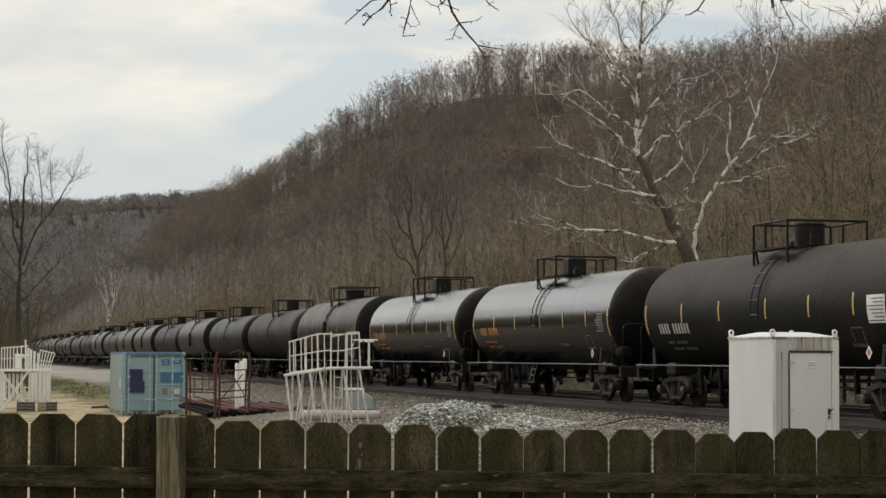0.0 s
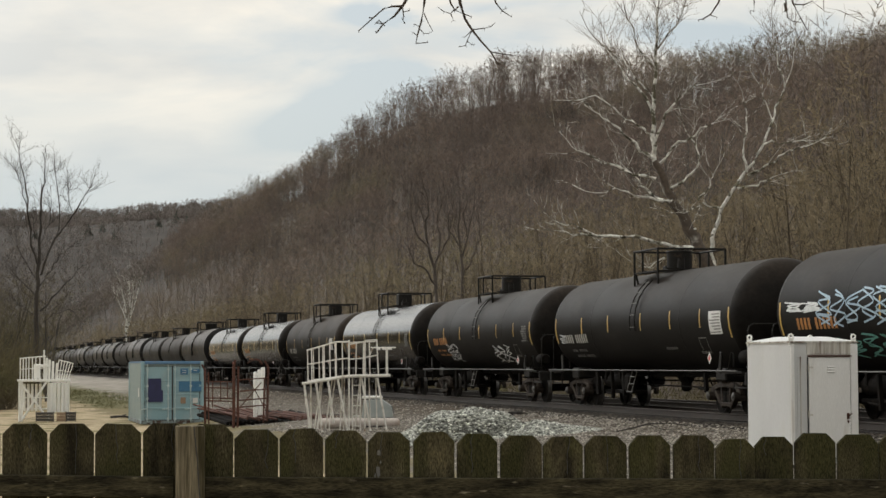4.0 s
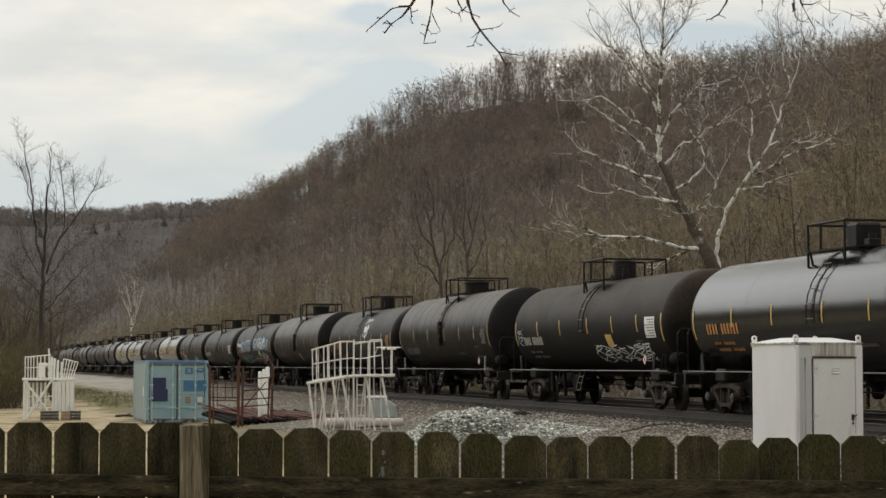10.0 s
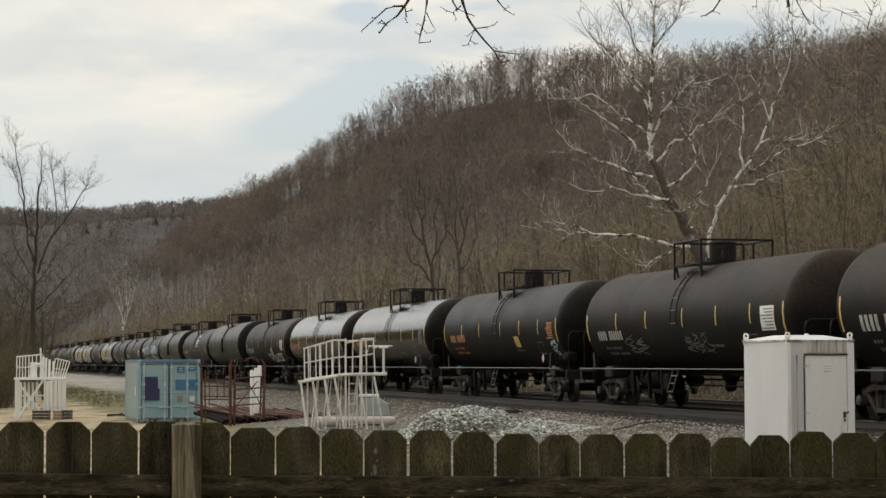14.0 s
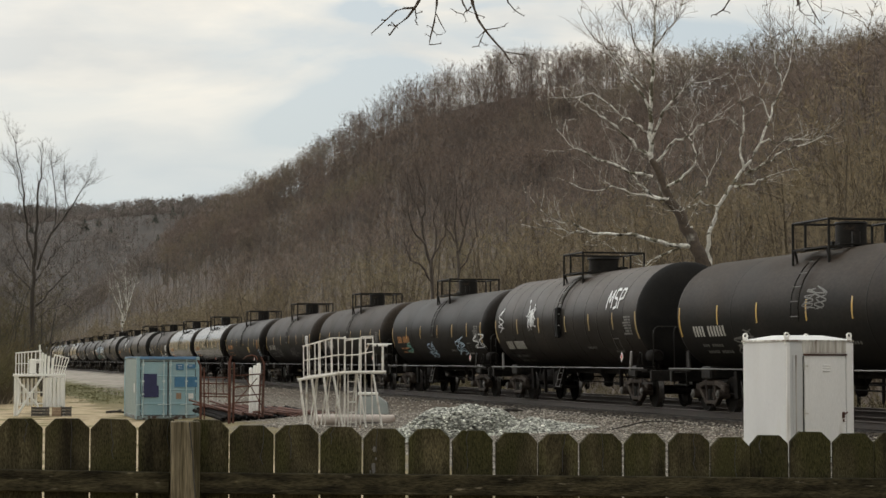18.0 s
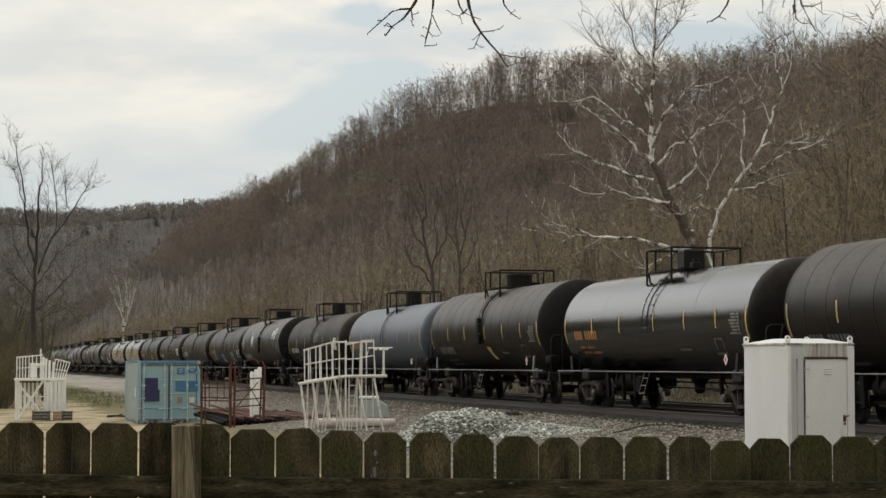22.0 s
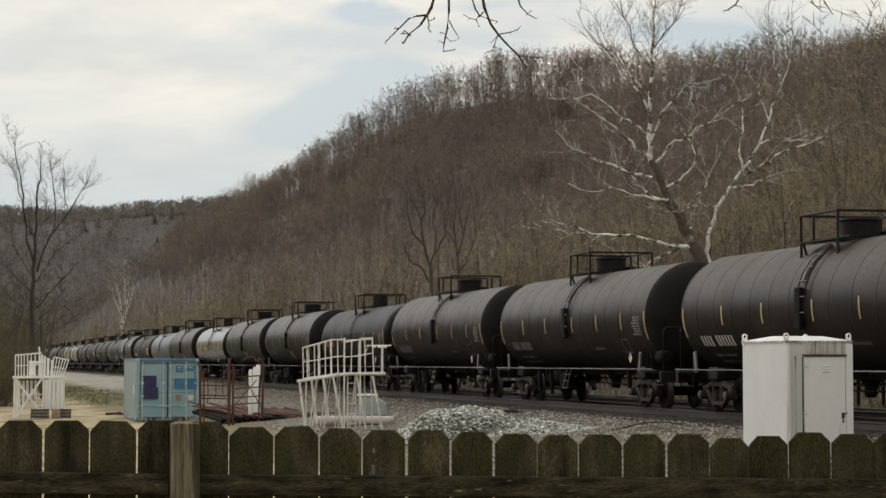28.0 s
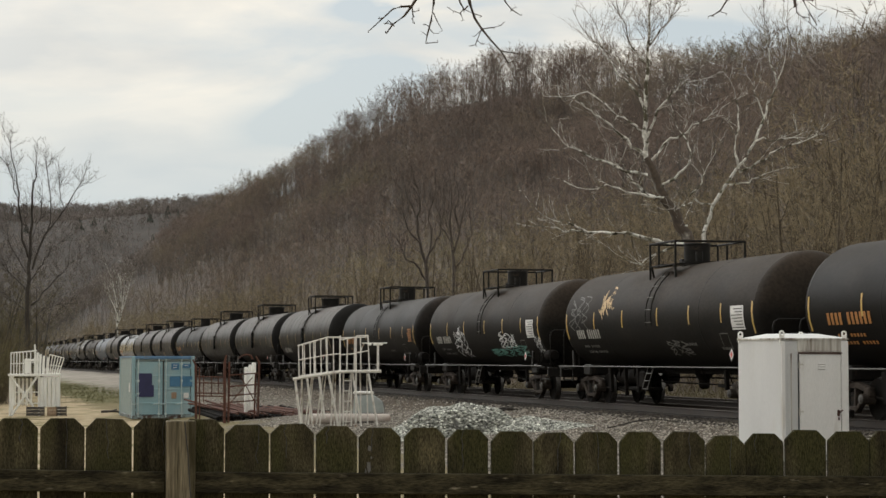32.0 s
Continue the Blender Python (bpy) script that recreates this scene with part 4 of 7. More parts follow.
def build_truck(car, x):
    bm = bmesh.new()
    box(bm, (0, 0, 0.50), (0.36, 1.9, 0.24), bevel=0.02)
    truck = part("truck", bm, M_GEAR, car, "greasy black two-axle truck")
    truck.matrix_basis = pose(x, 0, 0)
    for y in (-1.0, 1.0):
        bm = bmesh.new()
        for sx in (-1, 1):
            box(bm, (sx * 0.52, y, 0.72), (0.62, 0.15, 0.13), Matrix.Rotation(radians(sx * 11), 4, "Y"), bevel=0.015)
            box(bm, (sx * 0.55, y, 0.40), (0.72, 0.14, 0.11), Matrix.Rotation(radians(-sx * 38), 4, "Y"), bevel=0.015)
            box(bm, (sx * 0.28, y, 0.50), (0.09, 0.15, 0.42), Matrix.Rotation(radians(sx * 8), 4, "Y"), bevel=0.015)
            box(bm, (sx * 0.89, y, 0.60), (0.26, 0.17, 0.22), bevel=0.03)
            tube(bm, (sx * 0.89, y - 0.1, 0.457), (sx * 0.89, y + math.copysign(0.20, y), 0.457), 0.12, 10)
        box(bm, (0, y, 0.25), (0.75, 0.16, 0.10), bevel=0.015)
        box(bm, (0, y, 0.74), (0.62, 0.15, 0.12), bevel=0.015)
        frame_part = part("side_frame", bm, M_FRAME, truck, "dusty brown cast side frame")
        if y > 0:
            for sx in (-0.89, 0.89):
                bm = bmesh.new()
                lathe(bm, [(1.16, 0.10), (1.22, 0.10), (1.225, 0.07), (1.25, 0.05)], 12, "Y")
                bmesh.ops.translate(bm, verts=bm.verts, vec=(sx, 0, 0.457))
                part("bearing_cap", bm, M_CAP, frame_part, "dusty grey bearing cap")
        for sx in (-0.13, 0.13):
            bm = bmesh.new()
            tube(bm, (sx, y, 0.29), (sx, y, 0.58), 0.085, 8)
            part("spring", bm, M_STEEL, truck)
    bm = bmesh.new()
    lathe(bm, [(-0.07, 0.20), (-0.065, 0.40), (-0.07, 0.445), (0.05, 0.457), (0.052, 0.485), (0.075, 0.485), (0.078, 0.40), (0.03, 0.37), (0.03, 0.16), (0.09, 0.14)], 24, "Y")
    for i, f in enumerate(bm.faces):
        c = f.calc_center_median()
        if 0.44 < math.hypot(c.x, c.z) < 0.47:
            f.material_index = 1
    wheel = None
    for sx in (-0.89, 0.89):
        for y in (-0.76, 0.76):
            m = pose(sx, y, 0.457) @ pose(0, 0, 0, 0, 0, 180 if y > 0 else 0)
            if wheel is None:
                wheel = part("wheel", bm, M_GEAR, truck)
                wheel.data.materials.append(M_TREAD)
                wheel.matrix_basis = m
                smooth(wheel, 35)
            else:
                share("wheel", wheel.data, truck, m)
        bm2 = bmesh.new()
        tube(bm2, (sx, -0.75, 0.457), (sx, 0.75, 0.457), 0.085, 10)
        part("axle", bm2, M_GEAR, truck)
    return truck


def build_car(tank, ribbed, housing, head):
    """A whole car at the track's origin, with no lettering."""
    TANK[:] = JACKETED if ribbed else BARE
    r, mid = TANK
    top = r + mid - 4.10
    car = empty("tank_car", pose(0, 0, 0), "black railway tank car", "tank car", "tank cars of the train")
    bm = bmesh.new()
    lathe(bm, [(-TANK_L, r), (-3.8, r), (0, r), (3.8, r), (TANK_L, r)], 44, "X", caps=False)
    bmesh.ops.translate(bm, verts=bm.verts, vec=(0, 0, mid))
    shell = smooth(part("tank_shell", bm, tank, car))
    for sx in (-1, 1):
        bm = bmesh.new()
        prof = [(sx * (TANK_L + 0.74 * math.sin(a)), max(0.02, r * math.cos(a))) for a in [i * math.pi / 2 / 8 for i in range(9)]]
        lathe(bm, prof, 44, "X", caps=False)
        bmesh.ops.translate(bm, verts=bm.verts, vec=(0, 0, mid))
        smooth(part("tank_head", bm, head, car, "dark domed tank end"))
    seams = [-7.6, -6.4, -5.2, -4.0, -2.8, -1.6, -0.62, 0.62, 1.8, 3.0, 4.2, 5.4, 6.6, 7.6] if ribbed else [-3.9, 3.9]
    h = 0.004 if ribbed else 0.002
    ring = None
    for x in seams:
        if ring is None:
            bm = bmesh.new()
            lathe(bm, [(-0.04, r - 0.004), (-0.025, r + h), (0.025, r + h), (0.04, r - 0.004)], 44, "X", caps=False)
            ring = smooth(part("seam_band", bm, tank, shell), 60)
            ring.matrix_basis = pose(x, 0, mid)
        else:
            share("seam_band", ring.data, shell, pose(x, 0, mid))
    # top platform with railing
    bm = bmesh.new()
    for y in (-1.0, 1.0):
        box(bm, (0, y * 0.86, 4.06), (2.1, 0.34, 0.035))
        for x in (-0.9, 0.9):
            tube(bm, (x, y, 4.05), (x, y * 0.92, mid + 1.2), 0.03, 6)
    for x in (-0.9, 0.9):
        box(bm, (x, 0, 4.12), (0.3, 1.5, 0.03))
    bmesh.ops.translate(bm, verts=bm.verts, vec=(0, 0, top))
    part("platform", bm, M_STEEL, car)
    bm = bmesh.new()
    for y in (-1.0, 1.0):
        for x in (-1.02, 0.3, 1.02):
            tube(bm, (x, y, 4.02), (x, y, 4.68), 0.032, 6)
        tube(bm, (-1.02, y, 4.68), (1.02, y, 4.68), 0.032, 6)
    for x in (-1.02, 1.02):
        tube(bm, (x, -1.0, 4.68), (x, 1.0, 4.68), 0.032, 6)
        tube(bm, (x, -1.0, 4.02), (x, -1.0, 3.7), 0.032, 6)
        tube(bm, (x, 1.0, 4.02), (x, 1.0, 3.7), 0.032, 6)
    bmesh.ops.translate(bm, verts=bm.verts, vec=(0, 0, top))
    part("railing", bm, M_STEEL, car)
    bm = bmesh.new()
    if housing == "drum":
        lathe(bm, [(4.06, 0.50), (4.14, 0.50), (4.16, 0.46), (4.50, 0.47), (4.52, 0.52), (4.58, 0.50), (4.60, 0.1)], 20, "Z")
        box(bm, (-0.2, -0.55, 4.2), (0.5, 0.25, 0.16), bevel=0.02)
    elif housing == "box":
        box(bm, (0.15, 0, 4.40), (0.62, 0.62, 0.58), bevel=0.05)
        box(bm, (-0.55, 0.12, 4.20), (0.28, 0.28, 0.2), bevel=0.02)
        tube(bm, (-0.55, 0.12, 4.2), (-0.55, 0.12, 4.42), 0.09, 10)
        tube(bm, (0.75, -0.1, 4.1), (0.75, -0.1, 4.36), 0.08, 10)
    else:
        lathe(bm, [(4.06, 0.44), (4.13, 0.44), (4.14, 0.36), (4.62, 0.36), (4.64, 0.39), (4.68, 0.37), (4.69, 0.05)], 20, "Z")
        tube(bm, (-0.7, 0.2, 4.08), (-0.7, 0.2, 4.42), 0.10, 10)
        tube(bm, (-0.55, -0.3, 4.1), (0.5, -0.5, 4.14), 0.05, 8)
        box(bm, (0.62, 0.1, 4.18), (0.24, 0.3, 0.18), bevel=0.02)
    bmesh.ops.translate(bm, verts=bm.verts, vec=(0, 0, top))
    smooth(part("valve_housing", bm, M_STEEL, car), 35)
    # ladders bent round the tank at mid-length, with a step below
    for side in (1,):
        xs = (-0.45, -0.02)
        ladder = None
        for x in xs:
            pts = []
            for i in range(6):
                a = radians(50 - i * 12)
                pts.append((x, side * math.cos(a) * (r + 0.07), mid + math.sin(a) * (r + 0.07)))
            bm = bmesh.new()
            chain(bm, pts, 0.016, 0.016, 5)
            if ladder is None:
                ladder = part("ladder", bm, M_STEEL, car)
            else:
                part("stringer", bm, M_STEEL, ladder)
        for i in range(5):
            bm = bmesh.new()
            a = radians(46 - i * 13)
            q = (side * math.cos(a) * (r + 0.075), mid + math.sin(a) * (r + 0.075))
            tube(bm, (xs[0], *q), (xs[1], *q), 0.012, 5)
            part("rung", bm, M_CAP, ladder)
        bm = bmesh.new()
        for x in xs:
            tube(bm, (x + 0.42, side * 1.48, 0.48), (x, side * 1.44, 1.10), 0.012, 5)
        for z, d in ((0.50, 0.40), (0.72, 0.26), (0.92, 0.12)):
            tube(bm, (xs[0] + d, side * 1.46, z), (xs[1] + d, side * 1.46, z), 0.011, 5)
        part("step", bm, M_PIPE, car, "dusty grey ladder step")
        if ribbed:
            bm = bmesh.new()
            box(bm, (-0.1, side * (r + 0.03), 2.50), (0.30, 0.12, 0.95), bevel=0.02)
            part("ladder_shield", bm, M_HEAD, ladder)
            bm = bmesh.new()
            chain(bm, [(-0.1, side * math.cos(radians(62 - k * 6)) * (r + 0.02), mid + math.sin(radians(62 - k * 6)) * (r + 0.02)) for k in range(8)], 0.05, 0.05, 6)
            part("saddle_band", bm, M_PIPE, car, "pale worn saddle band")
    # frame below the tank
    for sx in (-1, 1):
        bm = bmesh.new()
        box(bm, (sx * 7.3, 0, 0.88), (2.7, 0.42, 0.30), bevel=0.02)
        box(bm, (sx * 8.45, 0, 0.90), (0.16, 2.75, 0.30), bevel=0.02)
        box(bm, (sx * 6.3, 0, 1.0), (0.7, 2.4, 0.34), bevel=0.05)
        box(bm, (sx * 7.6, 1.30, 1.06), (1.5, 0.28, 0.05))
        box(bm, (sx * 7.6, -1.30, 1.06), (1.5, 0.28, 0.05))
        part("end_sill", bm, M_STEEL, car)
        bm = bmesh.new()
        box(bm, (sx * 8.72, 0, 0.87), (0.5, 0.22, 0.2), bevel=0.03)
        box(bm, (sx * 8.98, 0.03, 0.87), (0.22, 0.32, 0.30), bevel=0.05)
        part("coupler", bm, M_GEAR, car)
        for y in (-1.28, 1.28):
            bm = bmesh.new()
            chain(bm, [(sx * 8.42, y, 0.62), (sx * 8.42, y, 2.08), (sx * 8.42, y * 0.97, 2.19), (sx * 8.42, y * 0.89, 2.25), (sx * 8.42, y * 0.36, 2.25), (sx * 8.42, y * 0.28, 2.19), (sx * 8.42, y * 0.25, 2.08), (sx * 8.42, y * 0.25, 1.0)], 0.024, 0.024, 6)
            chain(bm, [(sx * 7.45, y, 0.62), (sx * 7.45, y, 1.42), (sx * 7.42, y, 1.52), (sx * 7.34, y * 1.02, 1.56), (sx * 7.2, y * 1.05, 1.12)], 0.022, 0.022, 6)
            for z in (0.68, 1.0):
                tube(bm, (sx * 8.42, y, z), (sx * 7.45, y, z), 0.018, 5)
            part("end_railing", bm, M_STEEL, car)
        for y in (-1.42, 1.42):
            bm = bmesh.new()
            box(bm, (sx * 6.9, y, 1.30), (0.16, 0.05, 0.55), Matrix.Rotation(radians(sx * 12), 4, "Y"), bevel=0.01)
            part("bolster_web", bm, M_PIPE if ribbed else M_STEEL, car)
    for y in (-1.5, 1.5):
        bm = bmesh.new()
        tube(bm, (-8.2, y, 1.10), (8.2, y, 1.10), 0.02, 6)
        part("side_rail", bm, M_CAP, car, "dusty grey handrail along the tank")
    bm = bmesh.new()
    lathe(bm, [(2.6, 0.05), (2.62, 0.20), (2.70, 0.23), (4.5, 0.23), (4.58, 0.20), (4.6, 0.05)], 14, "X")
    bmesh.ops.translate(bm, verts=bm.verts, vec=(0, 0.62, 0.80))
    for x in (2.9, 4.2):
        box(bm, (x, 0.62, 0.98), (0.09, 0.5, 0.34))
    smooth(part("air_reservoir", bm, M_GEAR, car), 50)
    bm = bmesh.new()
    lathe(bm, [(3.95, 0.05), (3.97, 0.20), (4.5, 0.20), (4.58, 0.10), (5.1, 0.045)], 12, "X")
    bmesh.ops.translate(bm, verts=bm.verts, vec=(0, -0.75, 0.78))
    box(bm, (4.25, -0.75, 0.98), (0.5, 0.34, 0.14), bevel=0.02)
    part("slack_adjuster", bm, M_GEAR, car)
    bm = bmesh.new()
    lathe(bm, [(-8.38, 0.03), (-8.37, 0.14), (-8.30, 0.18), (-7.80, 0.18), (-7.74, 0.13), (-7.73, 0.03)], 16, "X")
    bmesh.ops.translate(bm, verts=bm.verts, vec=(0, 1.12, 1.44))
    for x in (-8.2, -7.9):
        tube(bm, (x, 1.12, 1.26), (x, 1.0, 1.05), 0.03, 5)
    smooth(part("brake_cylinder", bm, M_GEAR, car), 50)
    bm = bmesh.new()
    box(bm, (1.5, 1.0, 0.74), (0.46, 0.24, 0.46), bevel=0.04)
    tube(bm, (1.5, 1.0, 0.55), (0.9, 1.1, 0.50), 0.03, 6)
    part("control_valve", bm, M_GEAR, car)
    for x, z, w, h in ((2.2, 0.72, 0.16, 0.7), (3.3, 0.66, 0.10, 0.8), (4.7, 0.70, 0.22, 0.7), (-4.6, 0.78, 0.12, 0.5)):
        bm = bmesh.new()
        box(bm, (x, 0.95, z), (w, 0.10, h), Matrix.Rotation(radians(8), 4, "Y"), bevel=0.01)
        tube(bm, (x, 0.95, z - h * 0.35), (x + 0.7, 0.90, z - h * 0.3), 0.03, 6)
        part("brake_lever", bm, M_GEAR, car)
    bm = bmesh.new()
    box(bm, (3.4, 0.5, 0.46), (2.6, 0.5, 0.10), bevel=0.02)
    part("brake_beam", bm, M_GEAR, car)
    bm = bmesh.new()
    box(bm, (0, 0, 0.99), (9.6, 0.36, 0.16), bevel=0.01)
    part("centre_sill", bm, M_GEAR, car)
    bm = bmesh.new()
    lathe(bm, [(0.50, 0.08), (0.56, 0.15), (0.74, 0.15), (0.90, 0.26), (1.05, 0.30)], 14, "Z")
    bmesh.ops.translate(bm, verts=bm.verts, vec=(-0.5, 0, 0))
    part("bottom_outlet", bm, M_GEAR, car)
    bm = bmesh.new()
    tube(bm, (-5.2, 0.3, 0.62), (5.2, 0.3, 0.70), 0.02, 5)
    tube(bm, (-5.2, -0.35, 0.80), (5.2, -0.35, 0.80), 0.025, 5)
    for x in (-3.4, -1.6, 1.4, 3.2):
        tube(bm, (x, 0.3, 0.64), (x, 0.5, 1.1), 0.018, 5)
    part("brake_rod", bm, M_GEAR, car)
    for x in (-6.3, 6.3):
        build_truck(car, x)
    return car


def add_part(name, bm, m, parent, label=""):
    """As part(), with a sheet's faces turned outwards."""
    for f in bm.faces:
        f.normal_update()
        if f.normal.y < 0:
            f.normal_flip()
    return part(name, bm, m, parent, label)


SHEETS = {}


def sheet(key, name, parent, m, label, draw):
    """A decal that several cars share."""
    key = (key, TANK[0])
    if key not in SHEETS:
        bm = bmesh.new()
        draw(bm)
        ob = add_part(name, bm, m, parent, label)
        SHEETS[key] = ob.data
    else:
        ob = share(name, SHEETS[key], parent, Matrix.Identity(4), label)
    if "stencil" in label:
        tagged(ob, label, kind="stuff")


STRIPES = (4.8, 2.2, -0.75, -3.2, -5.5)


def mark_car(car, i, spec):
    """Stripes, stencils, panels and spray paint of car number i."""
    rng = random.Random(900 + i)
    TANK[:] = JACKETED if spec["style"] == "ribbed" else BARE
    kind = spec["marks"]
    yellow = M_OLDYELLOW if spec["style"] == "ribbed" else M_YELLOW
    for k, x in enumerate((7.55, -7.55)):
        sheet(("end", k), "reflector_stripe", car, yellow, "yellow reflective stripe", lambda bm: patch(bm, x - 0.045, x + 0.045, 1.98, 2.74))
    tilt = 0.12 if spec.get("slant") else 0.0
    for x in STRIPES:
        sheet(("stripe", x, tilt), "reflector_stripe", car, yellow, "yellow reflective stripe", lambda bm: patch(bm, x - 0.04, x + 0.04, 2.26, 2.74, slant=tilt))

    def letters(bm, x, z, hgt, count, gap_at, wid):
        for k in range(count):
            if k in gap_at:
                continue
            x0 = x - k * wid
            patch(bm, x0 - wid * 0.62, x0, z, z + hgt, n=2)

    colour = {"orange": M_ORANGE, "white": M_LETTER, "dim": M_DIM}[kind]
    z = 2.10 if kind == "orange" else 1.76 if spec["style"] == "ribbed" else 1.98
    big = 0.34 if spec.get("bold") else 0.26
    sheet(("mark", kind, big), "reporting_mark", car, colour, "stencilled bars of lettering", lambda bm: letters(bm, 6.6, z, big, 11, (4,), 0.24 if big > 0.3 else 0.205))
    sheet(("lines", kind), "stencil_block", car, colour if kind == "orange" else M_DIM, "small stencilled lines", lambda bm: (letters(bm, 6.3, z - 0.26, 0.07, 9, (3,), 0.16), letters(bm, 6.2, z - 0.42, 0.07, 11, (5,), 0.16)))
    sheet(("small", kind), "stencil_block", car, M_DIM, "small stencilled lines", lambda bm: (letters(bm, -2.4, 1.72, 0.07, 6, (), 0.15), letters(bm, -4.9, 1.6, 0.07, 5, (), 0.15)))
    panel = spec.get("panel", "dim")
    pm = {"white": M_PLACARD, "dim": M_DIM, "orange": M_ORANGE}[panel]

    def data_panel(bm):
        for r in range(7):
            z = 2.10 + r * 0.078
            cut = -6.98 + 0.05 * ((r * 5) % 4)
            patch(bm, -7.12, cut - 0.03, z, z + 0.052, n=1)
            patch(bm, cut + 0.02, -6.42 - 0.06 * ((r * 3) % 4), z, z + 0.052, n=1)

    if panel == "white":
        sheet("board", "data_panel", car, pm, "white data panel", lambda bm: patch(bm, -7.0, -6.15, 2.08, 2.66, out=0.010))
        sheet("board_lines", "data_lettering", car, M_DIM, "small stencilled lines", lambda bm: [patch(bm, -6.95, -6.2 - 0.09 * ((r * 3) % 4), 2.12 + r * 0.075, 2.145 + r * 0.075, out=0.018, n=1) for r in range(7)])
    else:
        sheet(("panel", panel), "data_panel", car, pm, "block of small stencilled lines", data_panel)

    def diamond(bm, s, out):
        c = (-6.45, 1.42)
        q = [(c[0], c[1] + s), (c[0] - s, c[1]), (c[0], c[1] - s), (c[0] + s, c[1])]
        bm.faces.new([bm.verts.new((x, 1.545 + out, z)) for x, z in q])

    sheet("placard", "placard", car, M_PLACARD, "white hazard placard", lambda bm: diamond(bm, 0.15, 0))
    sheet("placard_red", "placard_print", car, M_RED, "red print of the placard", lambda bm: (diamond(bm, 0.085, 0.006),))
    sheet("frame_small", "stencil_frame", car, M_DIM, "slanted stencilled frame", lambda bm: ribbon(bm, [(-5.2, 2.0), (-5.75, 2.0), (-5.6, 1.62), (-5.1, 1.62), (-5.2, 2.0)], 0.03))
    if spec.get("patch") == "tall":
        sheet("tall_patch", "warning_patch", car, M_OLDYELLOW, "tall slanted yellow patch", lambda bm: patch(bm, -1.28, -0.82, 1.55, 1.98, slant=0.20))
    if spec.get("patch") == "square":
        sheet("square_patch", "warning_patch", car, M_YELLOW, "square yellow patch", lambda bm: patch(bm, -3.1, -2.5, 1.86, 2.22, slant=0.1))
    for n, (m, x0, x1, z0, z1, count, w) in enumerate(spec.get("tags", ())):
        bm = bmesh.new()
        scribble(bm, rng, x0, x1, z0, z1, count, w * 0.5)
        tagged(add_part("spray_tag", bm, m, car), "sprayed tag of looping strokes", kind="stuff")
    for m, x0, x1, z0, z1 in spec.get("blots", ()):
        bm = bmesh.new()
        for k in range(46):
            x, z = rng.gauss((x0 + x1) / 2, (x1 - x0) / 4.5), rng.gauss((z0 + z1) / 2, (z1 - z0) / 4.5)
            ribbon(bm, [(x, z), (x + rng.uniform(-0.16, 0.16), z + rng.uniform(-0.16, 0.16)), (x + rng.uniform(-0.2, 0.2), z + rng.uniform(-0.2, 0.2))], rng.uniform(0.02, 0.07))
        tagged(add_part("spray_blot", bm, m, car), "ragged blot of paint", kind="stuff")
    if spec.get("heart"):
        bm = bmesh.new()
        patch(bm, -2.9, 1.5, 1.25, 3.75, out=0.006, n=10)
        tagged(add_part("buffed_panel", bm, M_BUFFED, car), "dull grey rolled-over panel", kind="stuff")
        bm = bmesh.new()
        loop = []
        for k in range(33):
            a = 2 * math.pi * k / 32
            loop.append((-1.75 - 0.62 * math.sin(a) ** 3, 3.08 + 0.03 * (13 * math.cos(a) - 5 * math.cos(2 * a) - 2 * math.cos(3 * a) - math.cos(4 * a))))
        ribbon(bm, loop, 0.055)
        ribbon(bm, [(-1.1, 2.75), (-1.45, 2.62), (-1.95, 2.66), (-2.2, 2.82)], 0.05)
        ribbon(bm, [(-1.75, 2.6), (-1.62, 2.42), (-1.78, 2.2)], 0.05)
        scribble(bm, rng, -1.35, -2.15, 2.85, 3.2, 3, 0.04)
        tagged(add_part("spray_tag", bm, M_TAG, car), "white sprayed heart with looping strokes", kind="stuff")
    if spec.get("msp"):
        bm = bmesh.new()
        for pts in ([(-3.3, 2.8), (-3.4, 3.38), (-3.72, 3.0), (-4.02, 3.4), (-4.1, 2.82)],
                    [(-4.9, 3.4), (-4.4, 3.42), (-4.35, 3.15), (-4.85, 3.1), (-4.9, 2.85), (-4.4, 2.8)],
                    [(-5.15, 2.8), (-5.25, 3.4), (-5.75, 3.4), (-5.75, 3.12), (-5.2, 3.08)]):
            for a, b in zip(pts, pts[1:]):
                ribbon(bm, [(-4.9 + (q[0] + 3.3) * 0.57, 2.86 + (q[1] - 2.8) * 0.9) for q in (a, b)], 0.075)
        tagged(add_part("spray_tag", bm, M_TAG, car), "white sprayed letters MSP", kind="stuff")


STYLES = {
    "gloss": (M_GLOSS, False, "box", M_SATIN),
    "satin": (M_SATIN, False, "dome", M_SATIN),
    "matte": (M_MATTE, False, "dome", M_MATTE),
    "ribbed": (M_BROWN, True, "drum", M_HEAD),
    "blue": (M_BLUE, False, "dome", M_BLUE),
}
LOOKS = {
    "gloss": "glossy black tank car with orange stencils and yellow stripes",
    "satin": "satin black tank car with orange stencils and yellow stripes",
    "matte": "dusty black tank car with white stencils and yellow stripes",
    "ribbed": "road-dusted brown-black jacketed tank car with seam bands",
    "blue": "blue-grey tank car with orange stencils and yellow stripes",
}
